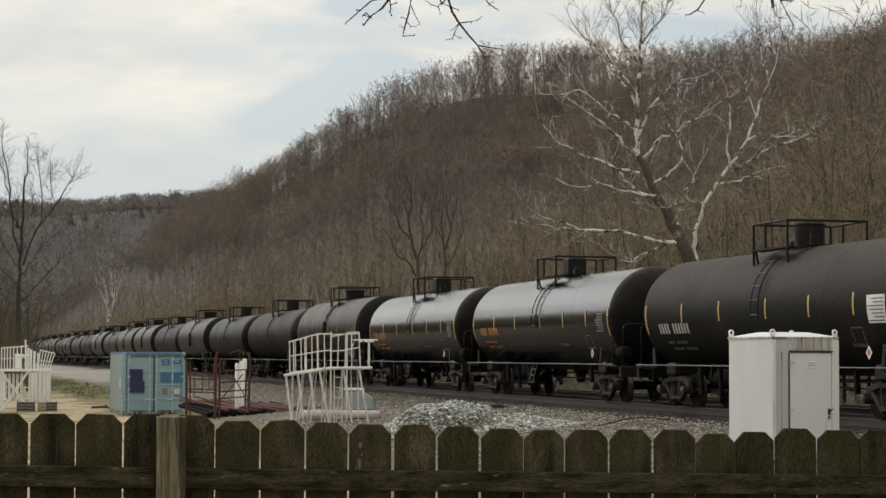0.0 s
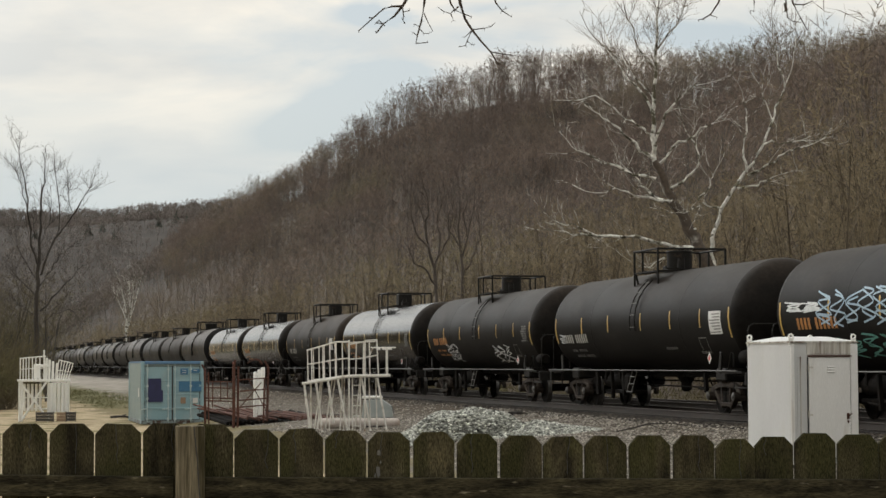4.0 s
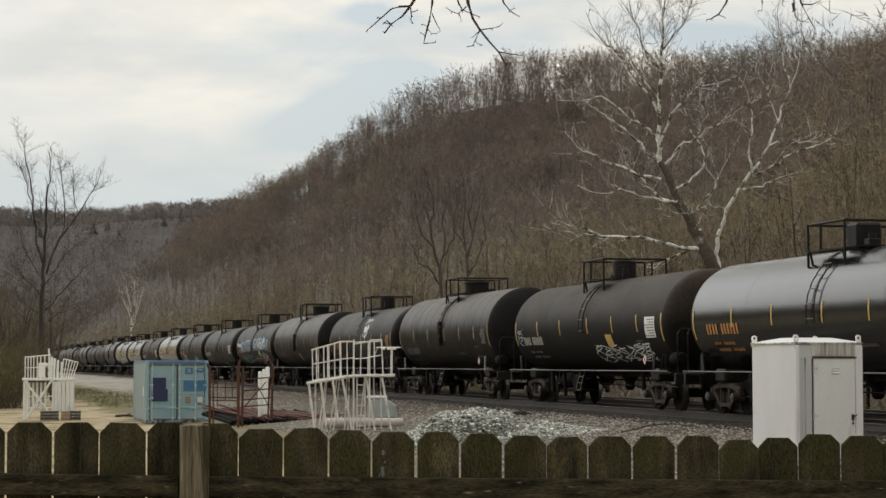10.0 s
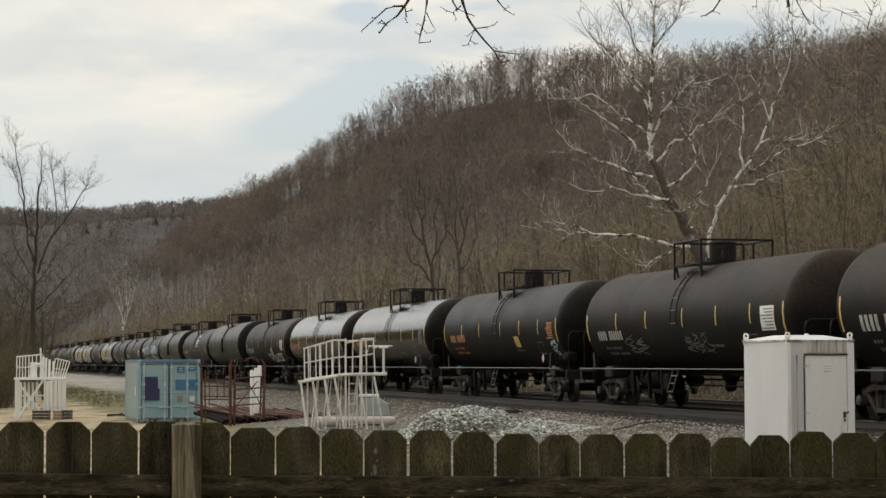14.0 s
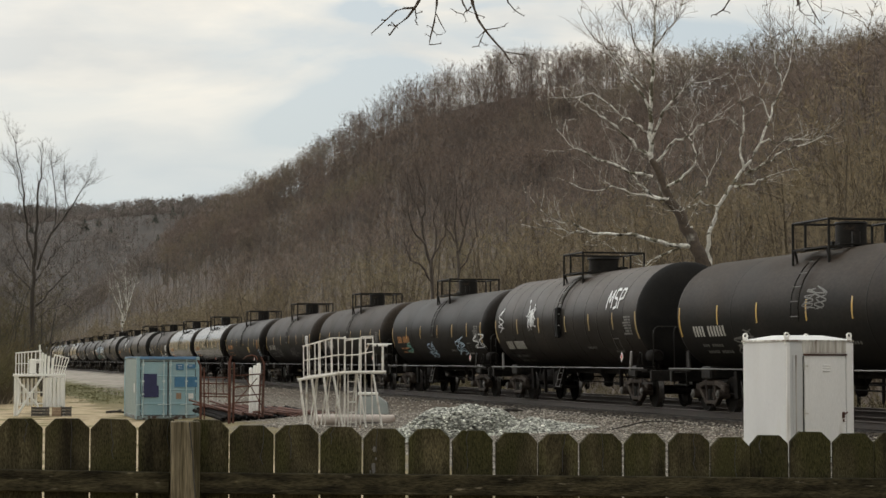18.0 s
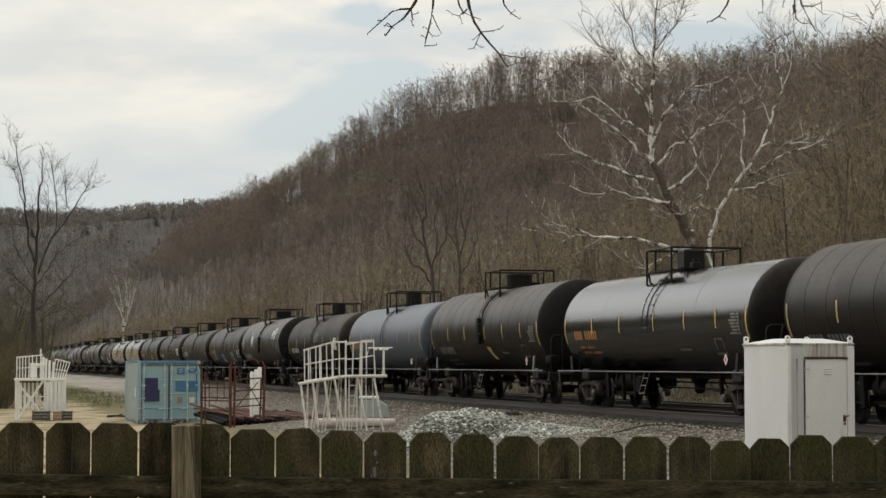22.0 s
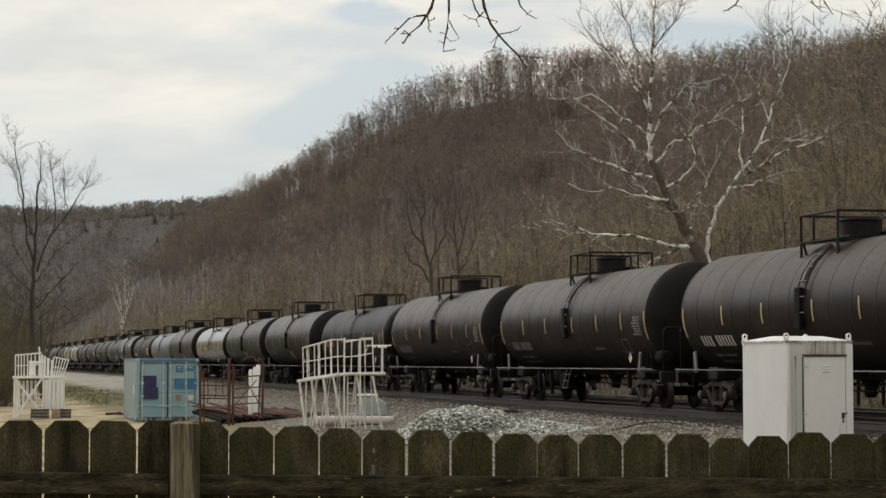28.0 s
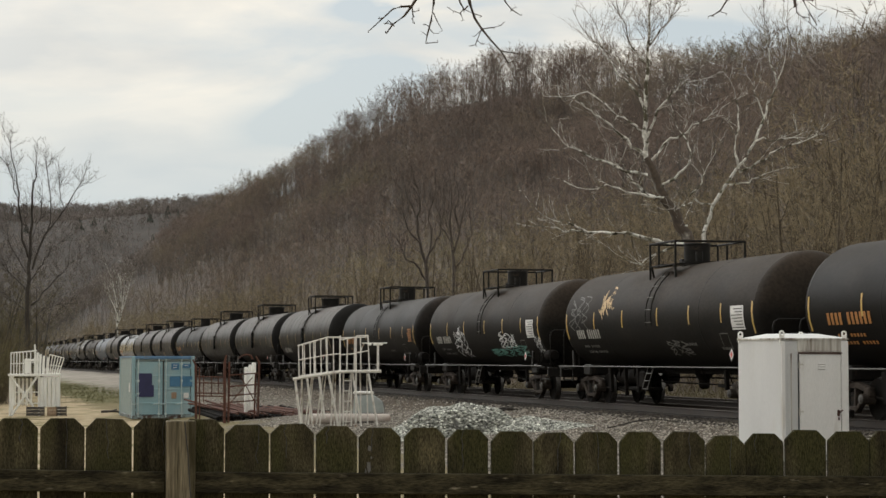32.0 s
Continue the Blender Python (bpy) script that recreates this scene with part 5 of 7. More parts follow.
# nose of each tank, metres along the track at the start
NOSES = [89.96, 71.95, 53.54, 36.0, 17.43, -0.8, -19.2, -36.72, -55.35, -72.87, -91.68, -109.34, -127.7, -146.39, -164.86, -183.11, -201.03, -218.59,
         -237.11, -255.3, -272.83, -290.94, -308.74, -326.68, -345.46, -362.87, -380.92, -399.16, -417.9, -436.14, -454.48, -472.91]
TAG, BLUE_TAG, TEAL_TAG, TAN_TAG = M_TAG, M_TAG_BLUE, M_TAG_TEAL, M_TAG_TAN
ROSTER = {
    -2: dict(style="gloss", marks="orange"),
    -1: dict(style="gloss", marks="orange"),
    0: dict(style="matte", marks="white", panel="white"),
    1: dict(style="gloss", marks="orange"),
    2: dict(style="satin", marks="orange", tags=[(TAG, 4.6, 3.0, 1.5, 2.1, 3, 0.05), (TAG, -2.2, -4.6, 1.45, 2.0, 3, 0.06)]),
    3: dict(style="satin", marks="white", panel="white", tags=[(TAG, 7.2, 6.6, 2.0, 2.3, 1, 0.03)]),
    4: dict(style="satin", marks="orange", patch="square", tags=[(BLUE_TAG, 5.4, 1.0, 2.2, 2.9, 6, 0.085), (TAG, 7.3, 5.2, 2.5, 2.75, 2, 0.06), (BLUE_TAG, 0.4, -6.6, 2.25, 3.0, 9, 0.085), (TAG, -2.0, -5.2, 2.3, 2.9, 4, 0.06), (TEAL_TAG, 5.2, 0.8, 1.5, 1.95, 5, 0.06), (TEAL_TAG, -0.4, -3.4, 1.5, 2.0, 4, 0.06), (TAG, -3.8, -6.0, 1.55, 2.05, 4, 0.055)]),
    5: dict(style="ribbed", marks="dim", patch="tall"),
    6: dict(style="satin", marks="orange", panel="orange", heart=True),
    7: dict(style="ribbed", marks="dim"),
    8: dict(style="matte", marks="white", panel="white", patch="square", slant=True, tags=[(BLUE_TAG, 7.3, 6.7, 2.0, 2.5, 1, 0.05), (TAG, -1.0, -6.3, 1.45, 1.95, 7, 0.05)]),
    9: dict(style="gloss", marks="orange"),
    10: dict(style="gloss", marks="orange"),
    11: dict(style="satin", marks="orange", panel="orange", patch="square", tags=[(BLUE_TAG, -6.6, -7.3, 1.6, 2.1, 1, 0.05)]),
    12: dict(style="matte", marks="white", panel="white", tags=[(M_DIM, 4.2, 2.6, 1.6, 2.1, 2, 0.05), (M_DIM, -0.6, -2.4, 1.6, 2.1, 3, 0.05)]),
    13: dict(style="matte", marks="white", panel="dim", bold=True),
    14: dict(style="satin", marks="orange", panel="dim", tags=[(TEAL_TAG, 5.2, 4.2, 1.7, 2.2, 1, 0.06), (BLUE_TAG, 1.4, 0.2, 1.5, 2.1, 2, 0.06), (BLUE_TAG, -3.4, -4.8, 1.6, 2.3, 2, 0.07), (TAG, -6.3, -7.9, 1.8, 2.3, 2, 0.05)]),
    15: dict(style="ribbed", marks="white", msp=True, tags=[(TAG, 7.1, 6.4, 2.4, 3.2, 1, 0.06)], blots=[(TAG, 2.6, 3.6, 2.4, 3.15)]),
    16: dict(style="matte", marks="white", panel="white", tags=[(M_DIM, -0.6, -1.8, 2.5, 3.0, 2, 0.06), (M_DIM, 4.0, 2.6, 1.5, 2.1, 2, 0.07)]),
    17: dict(style="blue", marks="orange", panel="dim"),
    18: dict(style="ribbed", marks="dim", patch="tall"),
    19: dict(style="gloss", marks="orange"),
    20: dict(style="ribbed", marks="dim", patch="tall"),
    21: dict(style="ribbed", marks="dim", patch="tall"),
    22: dict(style="satin", marks="orange"),
    23: dict(style="ribbed", marks="dim"),
    24: dict(style="ribbed", marks="dim"),
    25: dict(style="ribbed", marks="white"),
    26: dict(style="satin", marks="orange", panel="orange"),
    27: dict(style="matte", marks="white", panel="white", tags=[(TAG, 3.9, 2.1, 1.55, 2.35, 3, 0.06), (TAG, 3.3, 2.7, 2.0, 2.55, 1, 0.06), (TAG, -2.6, -4.6, 1.8, 2.3, 4, 0.06), (TEAL_TAG, -1.0, -5.6, 1.5, 1.8, 5, 0.06), (TAG, -6.9, -7.6, 1.6, 2.1, 2, 0.05)]),
    28: dict(style="matte", marks="white", panel="white", tags=[(M_DIM, 7.2, 5.4, 2.3, 3.2, 3, 0.06), (M_DIM, -1.0, -2.6, 1.5, 1.9, 3, 0.05)], blots=[(TAN_TAG, 3.3, 4.3, 2.6, 3.3)]),
    29: dict(style="satin", marks="orange"),
}
REST = ("ribbed", "matte", "ribbed", "satin", "matte", "ribbed", "satin", "ribbed")
MADE, CARS = {}, []


def build_train():
    # first the cars that come close, then the far head of the train
    noses = dict(zip(range(-2, 30), NOSES))
    for i in range(-3, -25, -1):
        noses[i] = noses[i + 1] + 18.1
    noses[30] = noses[29] - 18.2
    noses[31] = noses[30] - 18.2
    for i in sorted(noses):
        spec = ROSTER.get(i) or dict(style=REST[i % 8], marks="dim")
        style = spec["style"]
        if style not in MADE:
            car = MADE[style] = build_car(*STYLES[style])
            fresh = True
        else:
            fresh = False
            car = None
        CARS.append((i, style, spec, noses[i], car, fresh))
    done = []
    for i, style, spec, nose, car, fresh in CARS:
        if not fresh:
            car = copy_thing(MADE[style], track_pose(nose - 7.6))
        done.append((i, car, nose))
    for (i, style, spec, nose, _, fresh), (_, car, _) in zip(CARS, done):
        car.matrix_basis = track_pose(nose - 7.6)
        label = LOOKS[style]
        if spec.get("tags") or spec.get("blots") or spec.get("msp") or spec.get("heart"):
            label = label.split(" with ")[0] + " with sprayed tags on its flank"
        elif spec.get("patch"):
            label = label.split(" with ")[0] + " with a yellow warning patch"
        tagged(car, label)
        if i >= -3:
            mark_car(car, i, spec)
    return done


TRAIN = build_train()


# ---------------------------------------------------------------- white equipment locker
def build_locker():
    c = spot_xy(6.71, 37.245)
    # local x runs along the door face, local y into the locker; the door looks at -y
    thing = empty("equipment_locker", Matrix.Translation(c) @ pose(0, 0, 0, 0, 0, 21), "white steel equipment locker with a closed stained door and lifting eyes", "locker")
    w, d, h = 1.37, 1.55, 2.19
    bm = bmesh.new()
    box(bm, (0, d / 2, h / 2), (w, d, h), bevel=0.015)
    body = part("body", bm, M_LOCKER, thing)
    bm = bmesh.new()
    v = [bm.verts.new(q) for q in ((-w / 2 - 0.02, -0.02, h), (w / 2 + 0.02, -0.02, h), (w / 2 + 0.02, d + 0.02, h), (-w / 2 - 0.02, d + 0.02, h))]
    t = [bm.verts.new(q) for q in ((-w / 4, d * 0.3, h + 0.09), (w / 4, d * 0.3, h + 0.09), (w / 4, d * 0.7, h + 0.09), (-w / 4, d * 0.7, h + 0.09))]
    for i in range(4):
        bm.faces.new((v[i], v[(i + 1) % 4], t[(i + 1) % 4], t[i]))
    bm.faces.new(t)
    bm.faces.new(v[::-1])
    part("roof", bm, M_LOCKER, thing)
    bm = bmesh.new()
    box(bm, (0, -0.012, h - 0.012), (w + 0.03, 0.03, 0.028))
    box(bm, (-w / 2 - 0.008, d / 2, h - 0.012), (0.03, d + 0.02, 0.028))
    part("roof_trim", bm, M_STREAK, thing, "rust-stained edge strip")
    for x, y in ((-w / 2 + 0.03, 0.02), (w / 2 - 0.06, 0.02), (-w / 2 + 0.03, d - 0.04), (w / 2 - 0.06, d - 0.04)):
        bm = bmesh.new()
        ring = []
        for k in range(16):
            a = 2 * math.pi * k / 16
            ring.append([bm.verts.new((x + math.cos(a) * r, y + dy, h + 0.085 + math.sin(a) * r)) for r, dy in ((0.055, -0.012), (0.028, -0.012), (0.028, 0.012), (0.055, 0.012))])
        for k in range(16):
            p, q = ring[k], ring[(k + 1) % 16]
            for j in range(4):
                bm.faces.new((p[j], q[j], q[(j + 1) % 4], p[(j + 1) % 4]))
        box(bm, (x, y, h - 0.01), (0.10, 0.03, 0.13), bevel=0.005)
        part("lifting_eye", bm, M_WHITE, thing)
    for x in (-w / 2 + 0.035, w / 2 - 0.075):
        bm = bmesh.new()
        box(bm, (x, -0.012, h / 2 - 0.02), (0.07 if x < 0 else 0.15, 0.03, h - 0.06), bevel=0.006)
        part("corner_post", bm, M_DOOR, thing)
    for x in (-w / 2 + 0.14, -w / 2 + 0.20):
        bm = bmesh.new()
        box(bm, (x, -0.008, h / 2 - 0.12), (0.018, 0.02, h - 0.30), bevel=0.004)
        part("seam_strip", bm, M_STREAK if x > -w / 2 + 0.17 else M_LOCKER, thing)
    bm = bmesh.new()
    box(bm, (0.10, -0.010, h - 0.13), (0.90, 0.018, 0.21))
    part("header_panel", bm, M_STREAK, thing, "brown-streaked panel above the door")
    bm = bmesh.new()
    box(bm, (0.10, -0.030, h - 0.262), (0.88, 0.05, 0.022))
    part("drip_edge", bm, M_RUST, thing, "rusted drip edge")
    x0, x1, z0, z1 = -0.32, 0.52, 0.12, h - 0.285
    bm = bmesh.new()
    for q, s in (((x0 - 0.018, -0.004, (z0 + z1) / 2), (0.022, 0.012, z1 - z0)), ((x1 + 0.018, -0.004, (z0 + z1) / 2), (0.022, 0.012, z1 - z0)), (((x0 + x1) / 2, -0.004, z0 - 0.018), (x1 - x0, 0.012, 0.022))):
        box(bm, q, s)
    part("door_gap", bm, M_RUBBER, thing, "dark gap round the door")
    bm = bmesh.new()
    box(bm, ((x0 + x1) / 2, -0.016, (z0 + z1) / 2), (x1 - x0, 0.035, z1 - z0), bevel=0.006)
    door = part("door", bm, M_DOOR, thing, "white steel door")
    for i in range(3):
        bm = bmesh.new()
        z = z1 - 0.17 - i * 0.045
        box(bm, (0.12, -0.04, z), (0.15, 0.028, 0.018), Matrix.Rotation(radians(-25), 4, "X"), bevel=0.003)
        part("louvre", bm, M_DOOR, door)
    for z in (z1 - 0.18, z1 - 1.02):
        bm = bmesh.new()
        tube(bm, (x0 - 0.02, -0.045, z - 0.07), (x0 - 0.02, -0.045, z + 0.07), 0.014, 8)
        box(bm, (x0 + 0.015, -0.038, z), (0.09, 0.012, 0.03))
        part("hinge", bm, M_STREAK, door, "stained white hinge")
    bm = bmesh.new()
    box(bm, (x1 - 0.06, -0.045, z1 - 1.05), (0.05, 0.03, 0.11), bevel=0.008)
    tube(bm, (x1 - 0.06, -0.05, z1 - 1.03), (x1 - 0.06, -0.10, z1 - 1.03), 0.012, 8)
    tube(bm, (x1 - 0.06, -0.10, z1 - 1.03), (x1 - 0.01, -0.10, z1 - 1.00), 0.012, 8)
    box(bm, (x1 - 0.06, -0.05, z1 - 1.15), (0.035, 0.02, 0.05), bevel=0.008)
    part("handle", bm, M_RUST, door, "rusty lever handle with padlock")


build_locker()


# ---------------------------------------------------------------- container
M_LOCKROD = surface("chalky_lock_rod_paint", (0.36, 0.46, 0.47), (0.50, 0.58, 0.58), rough=0.5, scale=5, spread=0.1, c=(0.22, 0.15, 0.10), c_from=0.64, c_to=0.78, c_scale=6)
M_RUSTTEAL = surface("rust_bitten_teal_sill", (0.16, 0.20, 0.20), (0.22, 0.27, 0.27), rough=0.7, scale=3, spread=0.15, c=(0.05, 0.028, 0.018), c_from=0.46, c_to=0.58, c_scale=5)


def build_container():
    c = spot_xy(-10.86, 82.2)
    thing = empty("shipping_container", Matrix.Translation(c) @ pose(0.02, 0, 0.0, 0, 0, 13.2), "faded teal shipping container with closed doors", "container")
    w, d, h = 2.44, 6.06, 2.46
    bm = bmesh.new()
    box(bm, (0, d / 2, h / 2), (w - 0.1, d - 0.1, h - 0.1))
    part("shell", bm, M_TEAL_SIDE, thing)
    for sx in (-1, 1):
        # one folded sheet
        bm = bmesh.new()
        fold = []
        for k in range(20):
            y = 0.14 + k * (d - 0.28) / 20
            step = (d - 0.28) / 20
            fold += [(y, 0.0), (y + step * 0.18, 0.036), (y + step * 0.5, 0.036), (y + step * 0.68, 0.0)]
        fold.append((d - 0.14, 0.0))
        ends = [[bm.verts.new((sx * (w / 2 - 0.018 - o), y, z)) for y, o in fold] for z in (0.14, h - 0.10)]
        for k in range(len(fold) - 1):
            f = (ends[0][k], ends[0][k + 1], ends[1][k + 1], ends[1][k])
            bm.faces.new(f if sx > 0 else f[::-1])
        part("corrugated_side", bm, M_TEAL_SIDE, thing)
        bm = bmesh.new()
        box(bm, (sx * (w / 2 - 0.03), d / 2, 0.07), (0.05, d - 0.2, 0.14), bevel=0.008)
        part("side_sill", bm, M_RUSTTEAL, thing, "rust-bitten bottom sill")
    for y0, y1, z0, z1, m, lab in ((0.30, 0.42, 0.55, 2.15, M_STEEL, "dark vertical slot in the side"), (1.2, 1.55, 1.05, 1.40, M_PLACARD, "small white mark on the side")):
        bm = bmesh.new()
        box(bm, (-w / 2 + 0.012, (y0 + y1) / 2, (z0 + z1) / 2), (0.012, y1 - y0, z1 - z0))
        part("side_mark", bm, m, thing, lab)
    for x in (-w / 2 + 0.06, w / 2 - 0.06):
        for y in (0.06, d - 0.06):
            bm = bmesh.new()
            box(bm, (x, y, h / 2), (0.14, 0.14, h), bevel=0.012)
            part("corner_post", bm, M_TEAL, thing)
    bm = bmesh.new()
    box(bm, (0, d / 2, h - 0.02), (w - 0.02, d - 0.02, 0.06))
    box(bm, (0, 0.02, h - 0.05), (w - 0.25, 0.10, 0.11), bevel=0.01)
    part("roof", bm, M_BLUE_TOP, thing, "blue roof rail and roof sheet")
    bm = bmesh.new()
    box(bm, (0, 0.03, 0.07), (w, 0.12, 0.14), bevel=0.01)
    part("bottom_sill", bm, M_RUSTTEAL, thing, "rust-bitten bottom sill")
    for sx, dark in ((-1, False), (1, True)):
        bm = bmesh.new()
        cx = sx * 0.545
        box(bm, (cx, 0.03, 1.22), (1.06, 0.05, 2.12), bevel=0.008)
        for z in (0.62, 1.16, 1.70):
            box(bm, (cx, 0.0, z), (1.0, 0.03, 0.06), bevel=0.01)
        door = part("door", bm, M_TEAL, thing)
        for q, s in (((cx, 0.0, 2.27), (1.06, 0.02, 0.02)), ((cx, 0.0, 0.165), (1.06, 0.02, 0.02)), ((sx * 1.072, 0.0, 1.22), (0.018, 0.02, 2.12))):
            bm = bmesh.new()
            box(bm, q, s)
            part("gasket", bm, M_RUBBER, door, "black door gasket")
        for x in ((-0.98, -0.17) if sx < 0 else (0.10, 0.72)):
            bm = bmesh.new()
            tube(bm, (x, -0.03, 0.08), (x, -0.03, 2.36), 0.02, 8)
            for z in (0.2, 1.0, 1.5, 2.15):
                box(bm, (x, -0.02, z), (0.10, 0.05, 0.06))
            tube(bm, (x, -0.05, 0.60), (x - 0.24, -0.07, 0.58), 0.018, 6)
            part("lock_rod", bm, M_LOCKROD, door, "pale lock rod")
        for z in (0.35, 0.95, 1.5, 2.0):
            bm = bmesh.new()
            box(bm, (sx * 1.10, -0.01, z), (0.10, 0.04, 0.08), bevel=0.006)
            part("hinge", bm, M_TEAL, door)
    bm = bmesh.new()
    box(bm, (0, 0.0, 1.22), (0.05, 0.03, 2.14))
    part("door_seal", bm, M_RUBBER, thing, "black seal between the doors")
    bm = bmesh.new()
    box(bm, (-0.72, -0.034, 1.56), (0.56, 0.012, 0.46))
    box(bm, (-0.69, -0.038, 1.10), (0.64, 0.012, 0.46))
    part("cover_patch", bm, M_NAVY, thing, "navy patch covering old lettering")
    for q, s, m, lab in (((0.46, 2.06), (0.30, 0.24), M_DECAL_BLUE, "blue decal"), ((0.9, 2.08), (0.34, 0.16), M_DECAL_BLUE, "blue decal"),
                         ((0.46, 1.47), (0.42, 0.40), M_DECAL_BLUE, "blue decal"), ((0.93, 1.47), (0.42, 0.40), M_DECAL_BLUE, "blue decal"),
                         ((0.42, 0.92), (0.2, 0.24), M_TANWOOD, "tan faded sticker"), ((0.90, 0.92), (0.2, 0.2), M_PLACARD, "white sticker")):
        bm = bmesh.new()
        box(bm, (q[0], -0.018, q[1]), (s[0], 0.014, s[1]))
        part("decal", bm, m, thing, lab)
    for x, z in ((0.46, 2.11), (0.9, 2.10), (0.46, 2.02)):
        bm = bmesh.new()
        box(bm, (x, -0.028, z), (0.16, 0.006, 0.02))
        part("decal_line", bm, M_PLACARD, thing, "pale line on the decal")


build_container()


# ---------------------------------------------------------------- low guard railing beyond the tracks
def build_guard_railing():
    thing = empty("guard_railing", track_pose(0, 28.9, 1.05), "low dark steel railing beyond the far track", "railing")
    for k in range(16):
        for d in (0.0, 0.55):
            bm = bmesh.new()
            box(bm, (34 + k * 2.4 + d, 0, 0.35), (0.09, 0.09, 1.2))
            part("post", bm, M_GEAR, thing)
    for z in (0.55, 0.92):
        bm = bmesh.new()
        tube(bm, (33.5, 0.06, z), (72, 0.06, z), 0.03, 6)
        part("rail", bm, M_GEAR, thing)


build_guard_railing()


# ---------------------------------------------------------------- white platform stand with railing and ladder
def build_stand():
    c = spot_xy(-2.98, 63.0)
    turn = math.degrees(math.atan2(2.98, 63.0))
    thing = empty("platform_stand", Matrix.Translation(c) @ pose(0, 0, 0, 0, 0, turn), "white tubular steel platform stand with guard rail, ladder and splayed legs", "stand")
    u = 0.0171

    def rods(name, lines, r, depths, label=""):
        for y in depths:
            for (x0, z0), (x1, z1) in lines:
                bm = bmesh.new()
                tube(bm, (x0 * u, y, z0 * u), (x1 * u, y, z1 * u), r * 0.8, 6)
                part(name, bm, M_STAND, thing, label)

    back = 0.95
    # sloping bay
    rods("deck_beam", [((-83, 87), (0, 100))], 0.065, (0,))
    rods("deck_beam", [((-72, 91), (0, 101))], 0.05, (back,))
    for y0, y1 in ((0, back),):
        bm = bmesh.new()
        m = Matrix.Translation((-40 * u, back / 2, 93.5 * u)) @ Matrix.Rotation(-math.atan2(13, 83), 4, "Y")
        bmesh.ops.create_cube(bm, size=1, matrix=m @ Matrix.Diagonal((82 * u, back, 0.03, 1)))
        part("deck", bm, M_WHITE, thing)
    rods("guard_rail", [((-75, 146), (-22, 161)), ((-22, 161), (0, 161)), ((-72, 121), (-20, 130)), ((-20, 130), (0, 132))], 0.028, (0, back))
    rods("guard_post", [((x, 86 + (x + 83) * 0.157), (x - 1, 146 + min(15, (x + 75) * 0.28))) for x in (-72, -62, -52, -43, -33, -22, -11)], 0.026, (0,))
    rods("guard_post", [((x, 90 + (x + 83) * 0.157), (x - 1, 147 + min(14, (x + 75) * 0.28))) for x in (-66, -46, -24)], 0.024, (back,))
    rods("leg", [((-79, 88), (-68, 2)), ((-58, 91), (-47, 2)), ((-37, 93), (-27, 18)), ((-20, 96), (-3, 4))], 0.05, (0,))
    rods("leg", [((-68, 90), (-68, 4)), ((-48, 92), (-56, 6)), ((-30, 95), (-42, 6)), ((-12, 97), (-16, 4))], 0.035, (back,))
    rods("leg", [((-50, 92), (-62, 2)), ((-25, 95), (-36, 2)), ((-8, 98), (-10, 2))], 0.03, (back * 0.5,))
    # level bay
    rods("deck_beam", [((0, 100), (73, 101))], 0.065, (0, back))
    bm = bmesh.new()
    box(bm, (36 * u, back / 2, 100 * u), (74 * u, back, 0.03))
    part("deck", bm, M_WHITE, thing)
    rods("corner_post", [((0, 0), (0, 164)), ((28, 0), (28, 162))], 0.034, (0,))
    rods("guard_rail", [((0, 156), (28, 161)), ((28, 163), (50, 164)), ((0, 130), (28, 132)), ((28, 133), (50, 137))], 0.028, (0,))
    rods("guard_rail", [((0, 160), (50, 162))], 0.026, (back,))
    rods("guard_post", [((12, 100), (13, 158)), ((25, 100), (26, 160)), ((37, 104), (36, 162)), ((52, 101), (49, 164))], 0.028, (0,))
    rods("leg", [((22, 97), (38, 2)), ((50, 97), (67, 0)), ((67, 100), (67, 150))], 0.045, (0,))
    rods("leg", [((20, 97), (10, 2)), ((48, 97), (50, 2)), ((36, 97), (38, 4))], 0.032, (back,))
    rods("foot_bar", [((38, 2), (67, 0))], 0.03, (0,))
    rods("shelf_brace", [((35, 134), (42, 149))], 0.03, (0,))
    for x in (6, 20):
        bm = bmesh.new()
        tube(bm, (x * u, 0.12, 4 * u), (x * u, 0.12, 100 * u), 0.022, 6)
        part("ladder_rail", bm, M_STAND, thing)
    for z in (12, 30, 48, 66, 84):
        bm = bmesh.new()
        tube(bm, (6 * u, 0.12, z * u), (20 * u, 0.12, z * u), 0.018, 6)
        part("ladder_rung", bm, M_STAND, thing)
    bm = bmesh.new()
    box(bm, (61 * u, 0.2, 150.5 * u), (44 * u, 0.45, 0.035), bevel=0.008)
    for k in range(3):
        box(bm, ((52 + k * 10) * u, 0.0, 148 * u), (0.12, 0.1, 0.06), bevel=0.01)
    part("shelf", bm, M_WHITE, thing)


build_stand()


